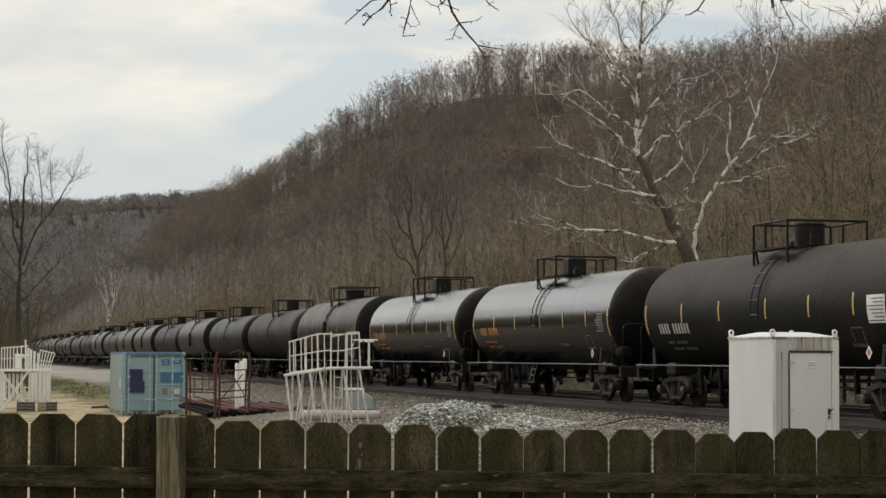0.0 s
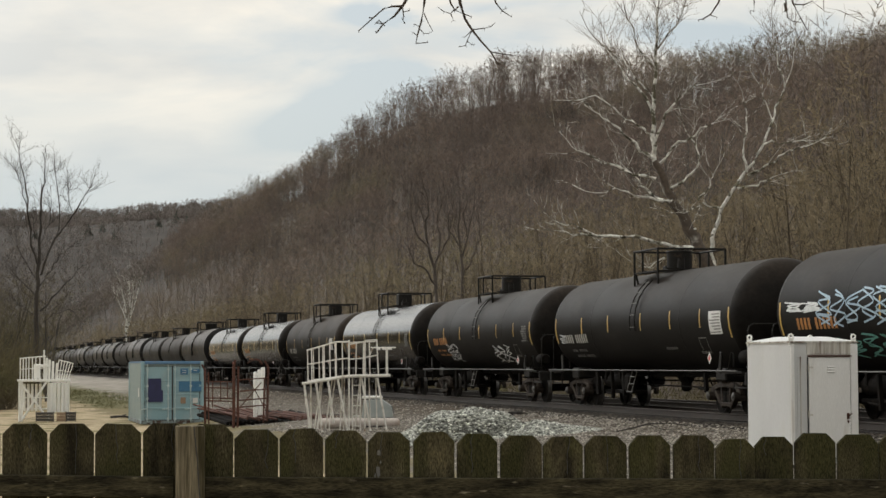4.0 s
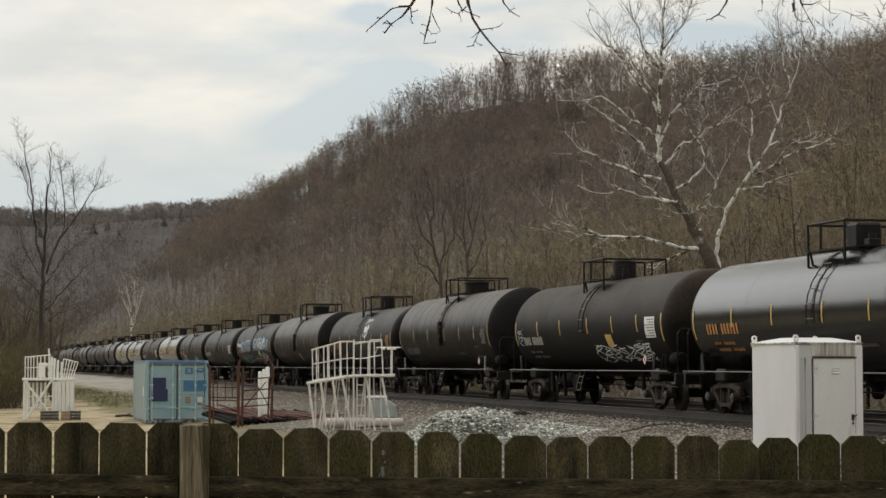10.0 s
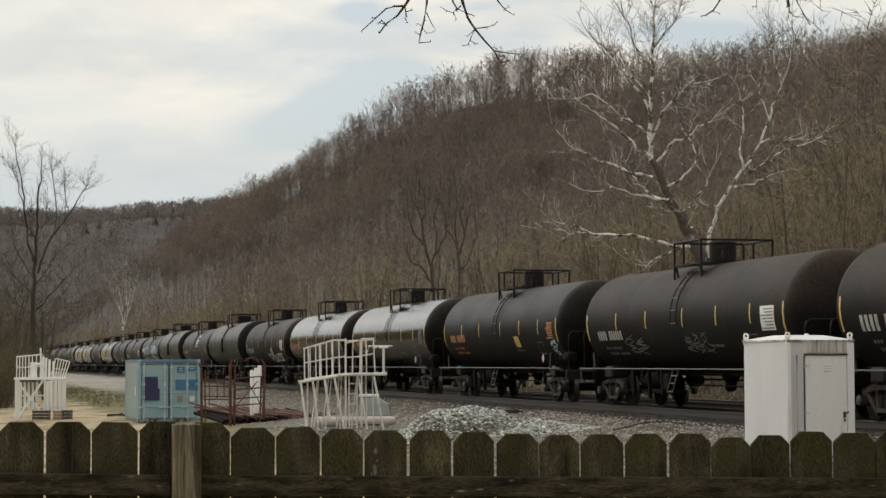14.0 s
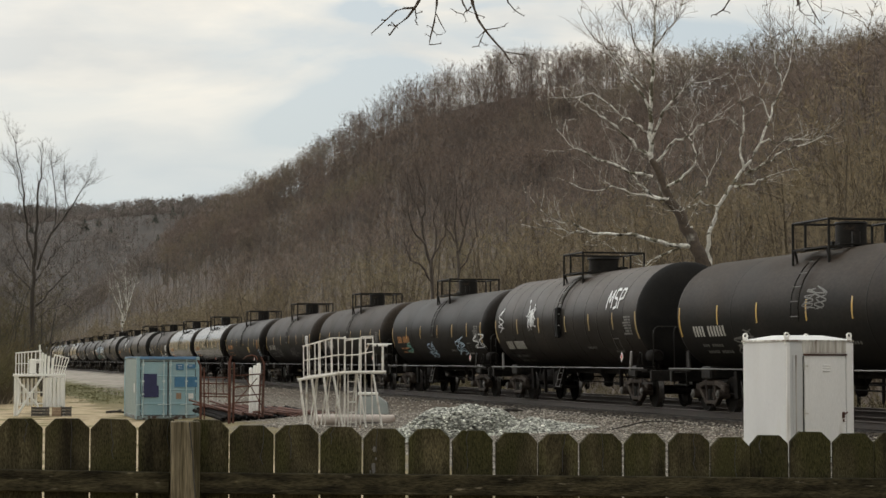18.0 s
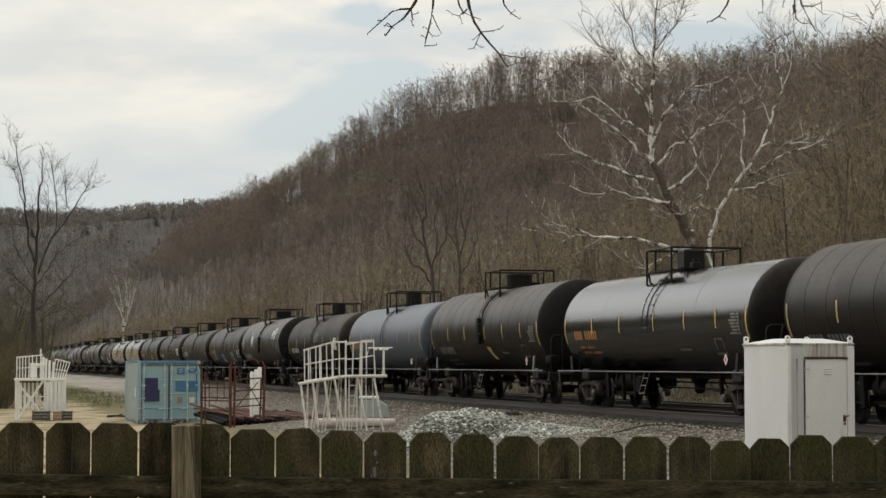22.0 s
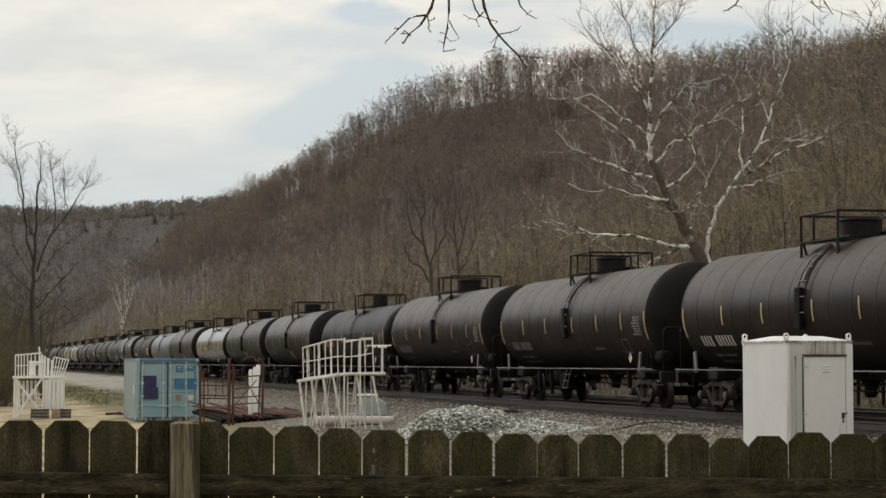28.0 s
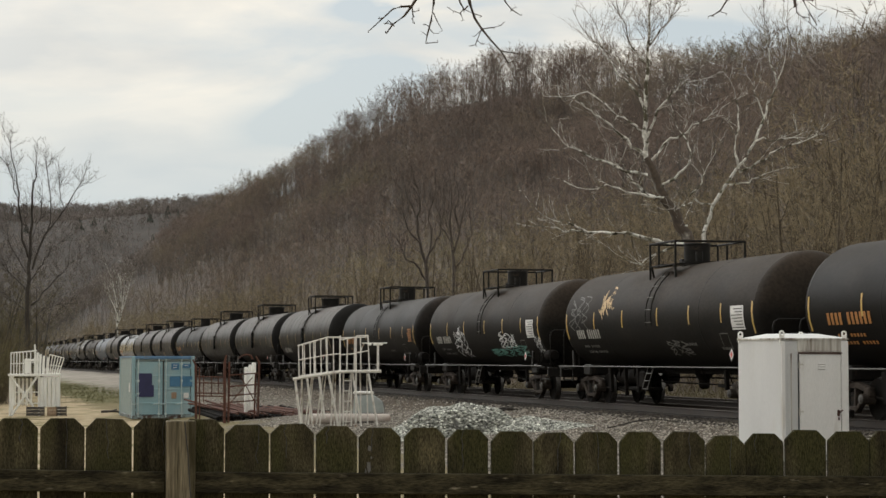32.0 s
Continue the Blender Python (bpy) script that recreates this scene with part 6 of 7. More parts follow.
# ---------------------------------------------------------------- second white stand with hanging tubes
def build_tube_stand():
    y = 88.0
    c = spot_xy(-0.1935 * y, y)
    thing = empty("tube_stand", Matrix.Translation(c) @ pose(0, 0, 0, 0, 0, 11), "white steel stand holding upright tubes under a railed platform", "stand")
    u = 0.02386

    def rod(name, a, b, r, m=M_WHITE):
        bm = bmesh.new()
        tube(bm, (a[0] * u, a[1], a[2] * u), (b[0] * u, b[1], b[2] * u), r, 6)
        part(name, bm, m, thing)

    bm = bmesh.new()
    box(bm, (0, 0.6, 72 * u), (92 * u, 1.3, 0.10), bevel=0.01)
    part("deck", bm, M_WHITE, thing)
    for x in (-42, -38, 8, 43):
        for d in (0.05, 1.15):
            rod("leg", (x, d, 0), (x, d, 70), 0.045)
    rod("brace", (-42, 0, 70), (-1, 0, 16), 0.05)
    rod("brace", (5, 0, 70), (-38, 0, 2), 0.05)
    for z in (22, 42):
        rod("cross_bar", (-42, 0.05, z), (8, 0.05, z), 0.025)
    for x in (13, 19, 26, 33, 39):
        rod("tube", (x, 0.0, 16), (x, 0.0, 68), 0.075)
    for x in (-34, -27, -20, -13, -6):
        rod("tube", (x, 0.75, 18), (x, 0.75, 66), 0.055)
    for x in (-41, -36, -31, -26, -20, -14, -7, 0):
        rod("guard_post", (x, 0.0, 74), (x, 0.0, 112 + (x + 41) * 0.08), 0.022)
    rod("guard_rail", (-41, 0, 111), (4, 0, 115), 0.03)
    rod("guard_rail", (-41, 0, 92), (0, 0, 94), 0.02)
    rod("guard_rail", (-41, 0, 111), (-41, 1.2, 111), 0.03)
    rod("mast", (2, 0.3, 74), (0, 0.3, 126), 0.04)
    for k, x in enumerate((4, 9, 15, 22)):
        rod("tube", (x, 0.4, 74), (x + 1, 0.4, 112 - k * 3), 0.06)
    for k in range(6):
        rod("cage_bar", (22 + k * 4, 0.05, 74), (26 + k * 5, -0.05, 108 - k * 1.2), 0.022)
    rod("cage_rail", (26, -0.05, 108), (51, -0.05, 102), 0.025)
    rod("cage_rail", (24, 0, 90), (46, 0, 87), 0.02)
    bm = bmesh.new()
    box(bm, (-12 * u, 0.5, 88 * u), (12 * u, 0.4, 26 * u), bevel=0.02)
    box(bm, (-4 * u, 0.4, 98 * u), (24 * u, 0.3, 5 * u), bevel=0.02)
    part("control_box", bm, M_WHITE, thing)
    # crates at its foot
    for x, d, w, h, m, lab in ((0.05, -0.75, 0.72, 0.42, M_CRATE, "grey slatted wooden crate on the grass"), (0.72, -0.8, 0.34, 0.40, M_TANWOOD, "tan wooden crate on the grass"), (1.12, -0.7, 0.4, 0.42, M_CRATE, "grey slatted wooden crate on the grass")):
        base = Matrix.Translation(c) @ pose(0, 0, 0, 0, 0, 11) @ pose(x, d, 0)
        crate = empty("crate", base, lab, "crate", "crates by the tube stand")
        for k in range(3):
            for d2 in (0, 0.5):
                bm = bmesh.new()
                box(bm, (0, d2, h * (0.2 + 0.3 * k)), (w, 0.025, h * 0.24), bevel=0.004)
                part("slat", bm, m, crate)
        for sx in (-1, 1):
            bm = bmesh.new()
            box(bm, (sx * w / 2, 0.25, h / 2), (0.03, 0.5, h), bevel=0.004)
            part("end_board", bm, m, crate)


build_tube_stand()


# ---------------------------------------------------------------- rusty frames, pipe stack, posts
def build_rusty_rack():
    y = 74.0
    u = y / 3688
    c = spot_xy((415 - 784) * u - 0.14, y)
    here = Matrix.Translation(c) @ pose(0, 0, 0, 0, 0, 6)
    thing = empty("rusty_rack", here, "rusty welded steel rack frames", "rack")

    def rod(name, x0, z0, x1, z1, r, d=0.0, d1=None):
        bm = bmesh.new()
        tube(bm, ((x0 - 415) * u, d, (748 - z0) * u), ((x1 - 415) * u, d if d1 is None else d1, (748 - z1) * u), r, 6)
        part(name, bm, M_RUST, thing)

    rod("post", 413, 748, 413, 638, 0.055)
    rod("post", 420, 748, 421, 640, 0.045, 0.2)
    rod("post", 363, 748, 362, 645, 0.05, 0.1)
    rod("post", 369, 748, 368, 650, 0.03, 0.9)
    rod("post", 472, 735, 474, 640, 0.045, 0.3)
    rod("post", 466, 740, 468, 662, 0.035, 0.9)
    for z in (666, 677, 695, 700):
        rod("cross_bar", 362, z, 413, z + 1, 0.024, 0.1)
    for z in (664, 684, 700, 712):
        rod("cross_bar", 419, z, 474, z - 4, 0.026, 0.25)
    for x, z0, z1 in ((376, 712, 664), (390, 700, 666), (402, 697, 666)):
        rod("upright", x, z0, x, z1, 0.018, 0.1)
    rod("brace", 424, 712, 462, 668, 0.02, 0.3)
    rod("brace", 470, 716, 440, 664, 0.02, 0.6)
    rod("bent_bar", 413, 640, 416, 628, 0.045)
    rod("bent_bar", 362, 646, 357, 636, 0.04, 0.1)
    rod("bent_bar", 474, 642, 468, 630, 0.04, 0.3)
    for (xa, za), (xb, zb) in zip(((437, 634), (444, 629), (452, 627), (459, 629)), ((444, 629), (452, 627), (459, 629), (463, 636))):
        rod("hoop", xa, za, xb, zb, 0.035, 0.5)
    # stack of old pipes
    stack = empty("pipe_stack", here @ pose(1.25, 3.2, 0.05), "stack of rusty steel pipes on the ground", "pipes")
    rng = random.Random(5)
    for k in range(30):
        x = -2.35 + k * 0.125 + rng.uniform(-0.05, 0.05)
        lift = 0.66 - 0.012 * k + rng.uniform(-0.12, 0.08)
        bm = bmesh.new()
        tube(bm, (x - 0.45, 2.2, lift), (x + 1.25 + rng.uniform(-0.15, 0.2), -1.9 + rng.uniform(-0.4, 0.3), 0.22 + rng.uniform(-0.06, 0.09)), 0.034, 8)
        part("pipe", bm, M_RUST, stack)
    # lower layers coloured black for the shade between the top pipes
    for k in range(26):
        x = -2.4 + k * 0.15
        bm = bmesh.new()
        tube(bm, (x - 0.2, 2.0, 0.30 + 0.06 * (k % 3)), (x + 0.9, -1.9 + rng.uniform(-0.25, 0.2), 0.07 + 0.05 * (k % 2)), 0.07, 8)
        part("pipe", bm, M_GEAR, stack, "old pipe coloured black for the shade in the stack")
    for k in range(5):
        bm = bmesh.new()
        tube(bm, (-0.4, 0.6 + k * 0.3, 0.10 + 0.05 * k), (3.1, -1.5 + k * 0.35, 0.06 + 0.05 * k), 0.06, 8)
        part("pipe", bm, M_GEAR, stack, "old pipe coloured black for the shade in the stack")
    for k, (x, r) in enumerate(((452, 0.07), (459, 0.06), (466, 0.08))):
        q = here @ pose((x - 415) * u, 1.9 + 0.15 * k, 0)
        post = empty("bollard", q, "white-painted steel marker post", "bollard", "white marker posts")
        bm = bmesh.new()
        lathe(bm, [(0, r), (1.92 + 0.08 * k, r), (1.98 + 0.08 * k, r * 0.7)], 12, "Z")
        smooth(part("shaft", bm, M_WHITE, post), 40)


build_rusty_rack()


def build_grey_cabinet():
    y = 66.5
    u = y / 3688
    c = spot_xy((664 - 784) * u - 0.12, y)
    thing = empty("grey_cabinet", Matrix.Translation(c) @ pose(0, 0, 0, 0, 0, 2), "grey-green sloped equipment cabinet with a white lid", "cabinet")
    bm = bmesh.new()
    prof = [(-0.45, 0.25), (-0.40, 0.80), (0.18, 0.85), (0.50, 0.62), (0.55, 0.25)]
    a = [bm.verts.new((x, 0, z)) for x, z in prof]
    b = [bm.verts.new((x, 0.7, z)) for x, z in prof]
    bm.faces.new(a)
    bm.faces.new(b[::-1])
    for i in range(5):
        bm.faces.new((a[i], b[i], b[(i + 1) % 5], a[(i + 1) % 5]))
    bmesh.ops.recalc_face_normals(bm, faces=bm.faces)
    bmesh.ops.bevel(bm, geom=list(bm.edges), offset=0.02, segments=1, affect="EDGES")
    part("body", bm, M_GREYBOX, thing)
    bm = bmesh.new()
    box(bm, (-0.12, 0.35, 0.90), (0.66, 0.72, 0.08), bevel=0.02)
    part("lid", bm, M_WHITE, thing)
    bm = bmesh.new()
    box(bm, (-0.3, 0.35, 0.13), (0.1, 0.6, 0.26))
    box(bm, (0.4, 0.35, 0.13), (0.1, 0.6, 0.26))
    part("skid", bm, M_RUST, thing)
    pipe = empty("drain_pipe", Matrix.Translation(spot_xy((637 - 784) * u - 0.12, y - 1.2)) @ pose(0, 0, 0, 0, 0, -2), "dirty pale plastic pipe lying on the gravel", "pipe")
    bm = bmesh.new()
    lathe(bm, [(-1.25, 0.14), (-1.25, 0.165), (1.1, 0.165), (1.22, 0.15), (1.27, 0.08)], 16, "X")
    bmesh.ops.translate(bm, verts=bm.verts, vec=(0, 0, 0.16))
    smooth(part("pipe", bm, M_PVC, pipe), 50)
    hose = empty("hose", Matrix.Translation(c) @ pose(0.45, -0.25, 0), "black rubber hose looping to the ground", "hose")
    bm = bmesh.new()
    chain(bm, [(0.05, 0.3, 0.62), (0.12, 0.0, 0.45), (0.14, -0.5, 0.2), (0.05, -0.8, 0.06), (-0.2, -1.1, 0.02), (-0.7, -1.3, 0.02)], 0.02, 0.02, 6)
    part("tubing", bm, M_RUBBER, hose)


build_grey_cabinet()


def build_debris():
    rng = random.Random(77)
    for x, y, ln, turn in ((-14.4, 92.0, 0.9, 20), (-13.6, 91.0, 0.7, -15), (-12.9, 91.5, 0.8, 35), (-13.2, 90.2, 0.5, 70), (-21.0, 152.0, 1.8, 4), (-19.6, 150.0, 1.2, -8), (2.2, 66.0, 0.6, 10)):
        c = spot_xy(x, y)
        thing = empty("scrap_board", Matrix.Translation(c) @ pose(0, 0, 0, 0, 0, turn), "blackened broken board lying on the ground", "scrap", "scrap boards")
        bm = bmesh.new()
        chain(bm, [(-ln / 2, 0, 0.06), (-ln * 0.1, 0.05, 0.08), (ln * 0.2, 0.0, 0.07), (ln / 2, 0.04, 0.04)], 0.06, 0.04, 5)
        part("board", bm, M_CRATE_DARK, thing)
        bm = bmesh.new()
        tube(bm, (-ln * 0.3, -0.1, 0.03), (ln * 0.3, 0.2, 0.10 + rng.uniform(0, 0.06)), 0.03, 5)
        part("splinter", bm, M_CRATE_DARK, thing)


def build_fallen_branch():
    thing = empty("fallen_branch", Matrix.Translation(spot_xy(5.0, 51.0)) @ pose(0, 0, 0.02, 0, 0, 8), "dark broken branch lying on the gravel", "branch")
    bm = bmesh.new()
    chain(bm, [(-0.9, 0, 0.02), (-0.5, 0.1, 0.10), (-0.1, 0.05, 0.20), (0.4, 0.0, 0.22), (0.9, 0.1, 0.16)], 0.02, 0.012, 5)
    bough = part("bough", bm, M_CRATE_DARK, thing)
    bm = bmesh.new()
    chain(bm, [(-0.1, 0.05, 0.20), (0.2, 0.2, 0.08), (0.6, 0.3, 0.03)], 0.012, 0.006, 5)
    part("twig", bm, M_CRATE_DARK, bough)


M_CRATE_DARK = surface("blackened_scrap_wood", (0.018, 0.015, 0.012), (0.045, 0.037, 0.028), rough=0.9, scale=5, spread=0.25)
build_debris()
build_fallen_branch()


# ---------------------------------------------------------------- loose stones
def stone_soup(name, places, mats, label, category):
    """Many small stones, each a squashed and cut octahedron, in one mesh."""
    rng = np.random.default_rng(21)
    base = np.array([(1, 0, 0), (-1, 0, 0), (0, 1, 0), (0, -1, 0), (0, 0, 1), (0, 0, -1)], float)
    tri = np.array([(0, 2, 4), (2, 1, 4), (1, 3, 4), (3, 0, 4), (2, 0, 5), (1, 2, 5), (3, 1, 5), (0, 3, 5)])
    n = len(places)
    size = places[:, 3:4, None]
    v = base[None] * rng.uniform(0.55, 1.25, (n, 6, 1)) * np.array([1.15, 0.8, 0.5]) * size
    a, b = rng.uniform(0, 6.28, n), rng.uniform(-0.8, 0.8, n)
    ca, sa, cb, sb = np.cos(a)[:, None], np.sin(a)[:, None], np.cos(b)[:, None], np.sin(b)[:, None]
    x, y, z = v[..., 0], v[..., 1], v[..., 2]
    y, z = y * cb - z * sb, y * sb + z * cb
    x, y = x * ca - y * sa, x * sa + y * ca
    V = np.stack([x, y, z], -1) + places[:, None, :3]
    T = (tri[None] + (np.arange(n) * 6)[:, None, None]).reshape(-1, 3)
    V = V.reshape(-1, 3)
    me = bpy.data.meshes.new(name)
    me.vertices.add(len(V))
    me.vertices.foreach_set("co", V.astype(np.float32).ravel())
    me.loops.add(len(T) * 3)
    me.loops.foreach_set("vertex_index", T.astype(np.int32).ravel())
    me.polygons.add(len(T))
    me.polygons.foreach_set("loop_start", np.arange(0, len(T) * 3, 3, dtype=np.int32))
    me.materials.append(mats)
    me.update(calc_edges=True)
    return tagged(new(name, me), label, category, kind="stuff")


M_STONE = surface("mixed_limestone_ballast", (0.15, 0.134, 0.112), (0.40, 0.362, 0.312), rough=0.9, scale=0.6, fine=30, spread=0.30, per="island", bump=0.1)
M_DARKSTONE = surface("dark_brown_ballast", (0.014, 0.011, 0.009), (0.060, 0.047, 0.036), rough=0.9, scale=0.6, fine=30, spread=0.3, per="island", bump=0.1)
M_PILE = surface("fresh_grey_crushed_stone", (0.16, 0.166, 0.14), (0.52, 0.52, 0.47), rough=0.9, scale=3.0, fine=14, spread=0.47, per="island", bump=0.1)
PILE = spot_xy(0.30, 55.0)


def pile_height(x, y):
    """The heap with a low tail on one side."""
    a = 0.80 * np.clip(1 - np.sqrt(((x - 0.12) / 1.80) ** 2 + (y / 1.6) ** 2) ** 3.0, 0, 1)
    b = 0.40 * np.clip(1 - np.sqrt(((x - 1.9) / 1.9) ** 2 + ((y + 0.5) / 1.4) ** 2), 0, 1)
    c = 0.45 * np.clip(1 - np.sqrt(((x + 1.1) / 1.6) ** 2 + ((y + 0.3) / 1.5) ** 2), 0, 1)
    lumps = 0.05 * np.sin(x * 4.1 + y * 2.3) * np.sin(x * 2.2 - y * 3.7 + 1.0)
    return np.maximum(np.maximum(a, b), c) * (1 + lumps * 2)


def build_stones():
    rng = np.random.default_rng(8)
    bm = bmesh.new()
    n = 36
    grid = [[None] * n for _ in range(n)]
    for i in range(n):
        for j in range(n):
            x, y = -2.6 + 6.8 * i / (n - 1), -2.2 + 4.2 * j / (n - 1)
            h = float(pile_height(x, y))
            g = spot_xy(PILE.x + x, PILE.y + y).z - 0.08
            grid[i][j] = bm.verts.new((PILE.x + x, PILE.y + y, g + h * 0.95 + noise.noise((x * 3, y * 3, 0)) * 0.04 * (h > 0)))
    for i in range(n - 1):
        for j in range(n - 1):
            bm.faces.new((grid[i][j], grid[i + 1][j], grid[i + 1][j + 1], grid[i][j + 1]))
    heap = part("gravel_pile", bm, M_PILE)
    tagged(heap, "heap of fresh grey crushed stone on the lot", "gravel", kind="stuff")
    rows = []
    while len(rows) < 14000:
        x, y = rng.uniform(-2.2, 4.1), rng.uniform(-2.0, 1.7)
        h = float(pile_height(x, y))
        if h < 0.01:
            continue
        rows.append((PILE.x + x, PILE.y + y, spot_xy(PILE.x + x, PILE.y + y).z + h * 0.93 - 0.03, rng.uniform(0.022, 0.052) if rng.random() < 0.8 else rng.uniform(0.052, 0.085)))
    stone_soup("crushed_stone", np.array(rows), M_PILE, "loose angular grey stones covering the heap", "gravel")
    rows = []
    for i in range(42000):
        p = rng.uniform(10.5, 18.4)
        s = rng.uniform(24, 70) if i % 5 else rng.uniform(70, 150)
        v = ALONG * s + ACROSS * p
        rows.append((v.x, v.y, float(land(s, p)) + rng.uniform(-0.01, 0.015), rng.uniform(0.02, 0.055)))
    stone_soup("ballast_stones", np.array(rows), M_STONE, "scattered pale ballast stones beside the track", "gravel")
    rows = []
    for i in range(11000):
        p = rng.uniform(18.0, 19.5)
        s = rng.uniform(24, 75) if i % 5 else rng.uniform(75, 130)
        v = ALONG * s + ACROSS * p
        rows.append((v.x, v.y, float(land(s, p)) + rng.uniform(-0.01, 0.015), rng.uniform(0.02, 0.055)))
    stone_soup("oily_ballast", np.array(rows), M_DARKSTONE, "dark brown ballast stones under the rails", "gravel")


build_stones()


# ---------------------------------------------------------------- picket fence
FENCE = Matrix.Translation((0, 6.817, EYE.z)) @ pose(0, 0, 0, 0, 0, math.degrees(0.17))


def build_fence():
    # along the fence, width, top below the eye
    tops = (0.184, 0.185, 0.186, 0.185, 0.190, 0.207, 0.207, 0.213, 0.220, 0.222, 0.228, 0.234, 0.240, 0.239, 0.240, 0.240, 0.254, 0.247, 0.236, 0.243)
    wide = (0.138, 0.138, 0.145, 0.139, 0.140, 0.138, 0.139, 0.132, 0.137, 0.136, 0.134, 0.141, 0.133, 0.140, 0.141, 0.140, 0.135, 0.134, 0.141, 0.144)
    mids = (-1.354, -1.207, -1.061, -0.913, -0.766, -0.622, -0.476, -0.333, -0.191, -0.043, 0.102, 0.249, 0.388, 0.534, 0.684, 0.835, 0.978, 1.115, 1.260, 1.411)
    rows = list(zip(mids, wide, tops))
    rows = [(-1.354 - 0.147 * k, 0.139, 0.184 - 0.002 * k) for k in range(6, 0, -1)] + rows + [(1.411 + 0.147 * k, 0.140, 0.241) for k in range(1, 7)]
    fence = empty("picket_fence", FENCE, "weathered mossy dog-eared wooden picket fence", "fence")
    rng = random.Random(3)
    for x, w, top in rows:
        bm = bmesh.new()
        lo, hi, c, t = -EYE.z - 0.05, -top, 0.031, 0.009
        prof = [(-w / 2, lo), (w / 2, lo), (w / 2, hi - c), (w / 2 - c, hi), (-w / 2 + c, hi), (-w / 2, hi - c)]
        prof = [(px + rng.uniform(-0.0015, 0.0015), pz + (rng.uniform(-0.002, 0.002) if pz > lo else 0)) for px, pz in prof]
        a = [bm.verts.new((px, -t, pz)) for px, pz in prof]
        b = [bm.verts.new((px, t, pz)) for px, pz in prof]
        bm.faces.new(a)
        bm.faces.new(b[::-1])
        for i in range(6):
            bm.faces.new((a[i], b[i], b[(i + 1) % 6], a[(i + 1) % 6]))
        bmesh.ops.recalc_face_normals(bm, faces=bm.faces)
        bmesh.ops.bevel(bm, geom=list(bm.edges), offset=0.002, segments=1, affect="EDGES")
        picket = part("picket", bm, M_PICKET, fence)
        picket.matrix_basis = pose(x, 0.028 + rng.uniform(-0.002, 0.002), 0, 0, 0, rng.uniform(-1.2, 1.2))
        if abs(x + 0.191) < 0.001:
            for cx, z0, z1, wd in ((-0.034, -0.276, -0.298, 0.013), (-0.036, -0.328, -0.366, 0.017), (-0.028, -0.312, -0.322, 0.007), (-0.046, -0.350, -0.372, 0.005)):
                bm = bmesh.new()
                edge = [(cx + wd * 0.5 * math.cos(q * math.pi / 4) * rng.uniform(0.6, 1.1), (z0 + z1) / 2 + (z0 - z1) * 0.5 * math.sin(q * math.pi / 4) * rng.uniform(0.7, 1.1)) for q in range(8)]
                top_ring = [bm.verts.new((ex, -t - 0.0012, ez)) for ex, ez in edge]
                low_ring = [bm.verts.new((ex, -t + 0.0005, ez)) for ex, ez in edge]
                bm.faces.new(top_ring)
                for q in range(8):
                    bm.faces.new((top_ring[q], top_ring[q - 1], low_ring[q - 1], low_ring[q]))
                bmesh.ops.recalc_face_normals(bm, faces=bm.faces)
                part("paint_drip", bm, M_PIPE, picket, "pale grey-blue paint drip")
        if rng.random() < 0.5:
            # drying cracks in the board
            bm = bmesh.new()
            x0 = rng.uniform(-0.04, 0.04)
            z0, z1 = hi - 0.002, hi - rng.uniform(0.05, 0.16)
            pts = [(x0 + rng.uniform(-0.006, 0.006), z0 + (z1 - z0) * k / 5) for k in range(6)]
            for (xa, za), (xb, zb) in zip(pts, pts[1:]):
                tube(bm, (xa, -t - 0.0003, za), (xb, -t - 0.0003, zb), 0.0012, 4)
            part("crack", bm, M_RUBBER, picket, "dark drying crack")
    # two rail boards butt at the post
    for x0, x1, z0, z1 in ((-2.3, -0.885, -0.320, -0.3555), (-0.790, 2.4, -0.357, -0.408)):
        bm = bmesh.new()
        ln = x1 - x0
        tilt = math.atan2(z1 - z0, ln)
        box(bm, ((x0 + x1) / 2, 0.0, (z0 + z1) / 2 - 0.0335), (ln, 0.036, 0.067), Matrix.Rotation(-tilt, 4, "Y"), bevel=0.003)
        part("rail_board", bm, M_RAILWOOD, fence, "dark damp horizontal rail")
        bm = bmesh.new()
        box(bm, ((x0 + x1) / 2, 0.0, -1.7), (ln, 0.036, 0.085), bevel=0.003)
        part("rail_board", bm, M_RAILWOOD, fence, "dark damp horizontal rail")
    bm = bmesh.new()
    box(bm, (-0.837, -0.022, (-0.193 - 2.4) / 2), (0.092, 0.080, 2.4 - 0.193), bevel=0.003)
    post = part("post", bm, M_POST, fence, "bare greyed square post")
    bm = bmesh.new()
    pts = [(-0.826, -0.195), (-0.822, -0.24), (-0.815, -0.30), (-0.812, -0.36), (-0.807, -0.42), (-0.803, -0.5)]
    for a, b in zip(pts, pts[1:]):
        tube(bm, (a[0], -0.0622, a[1]), (b[0], -0.0622, b[1]), 0.0022, 5)
    part("crack", bm, M_RUBBER, post, "dark drying crack")


build_fence()


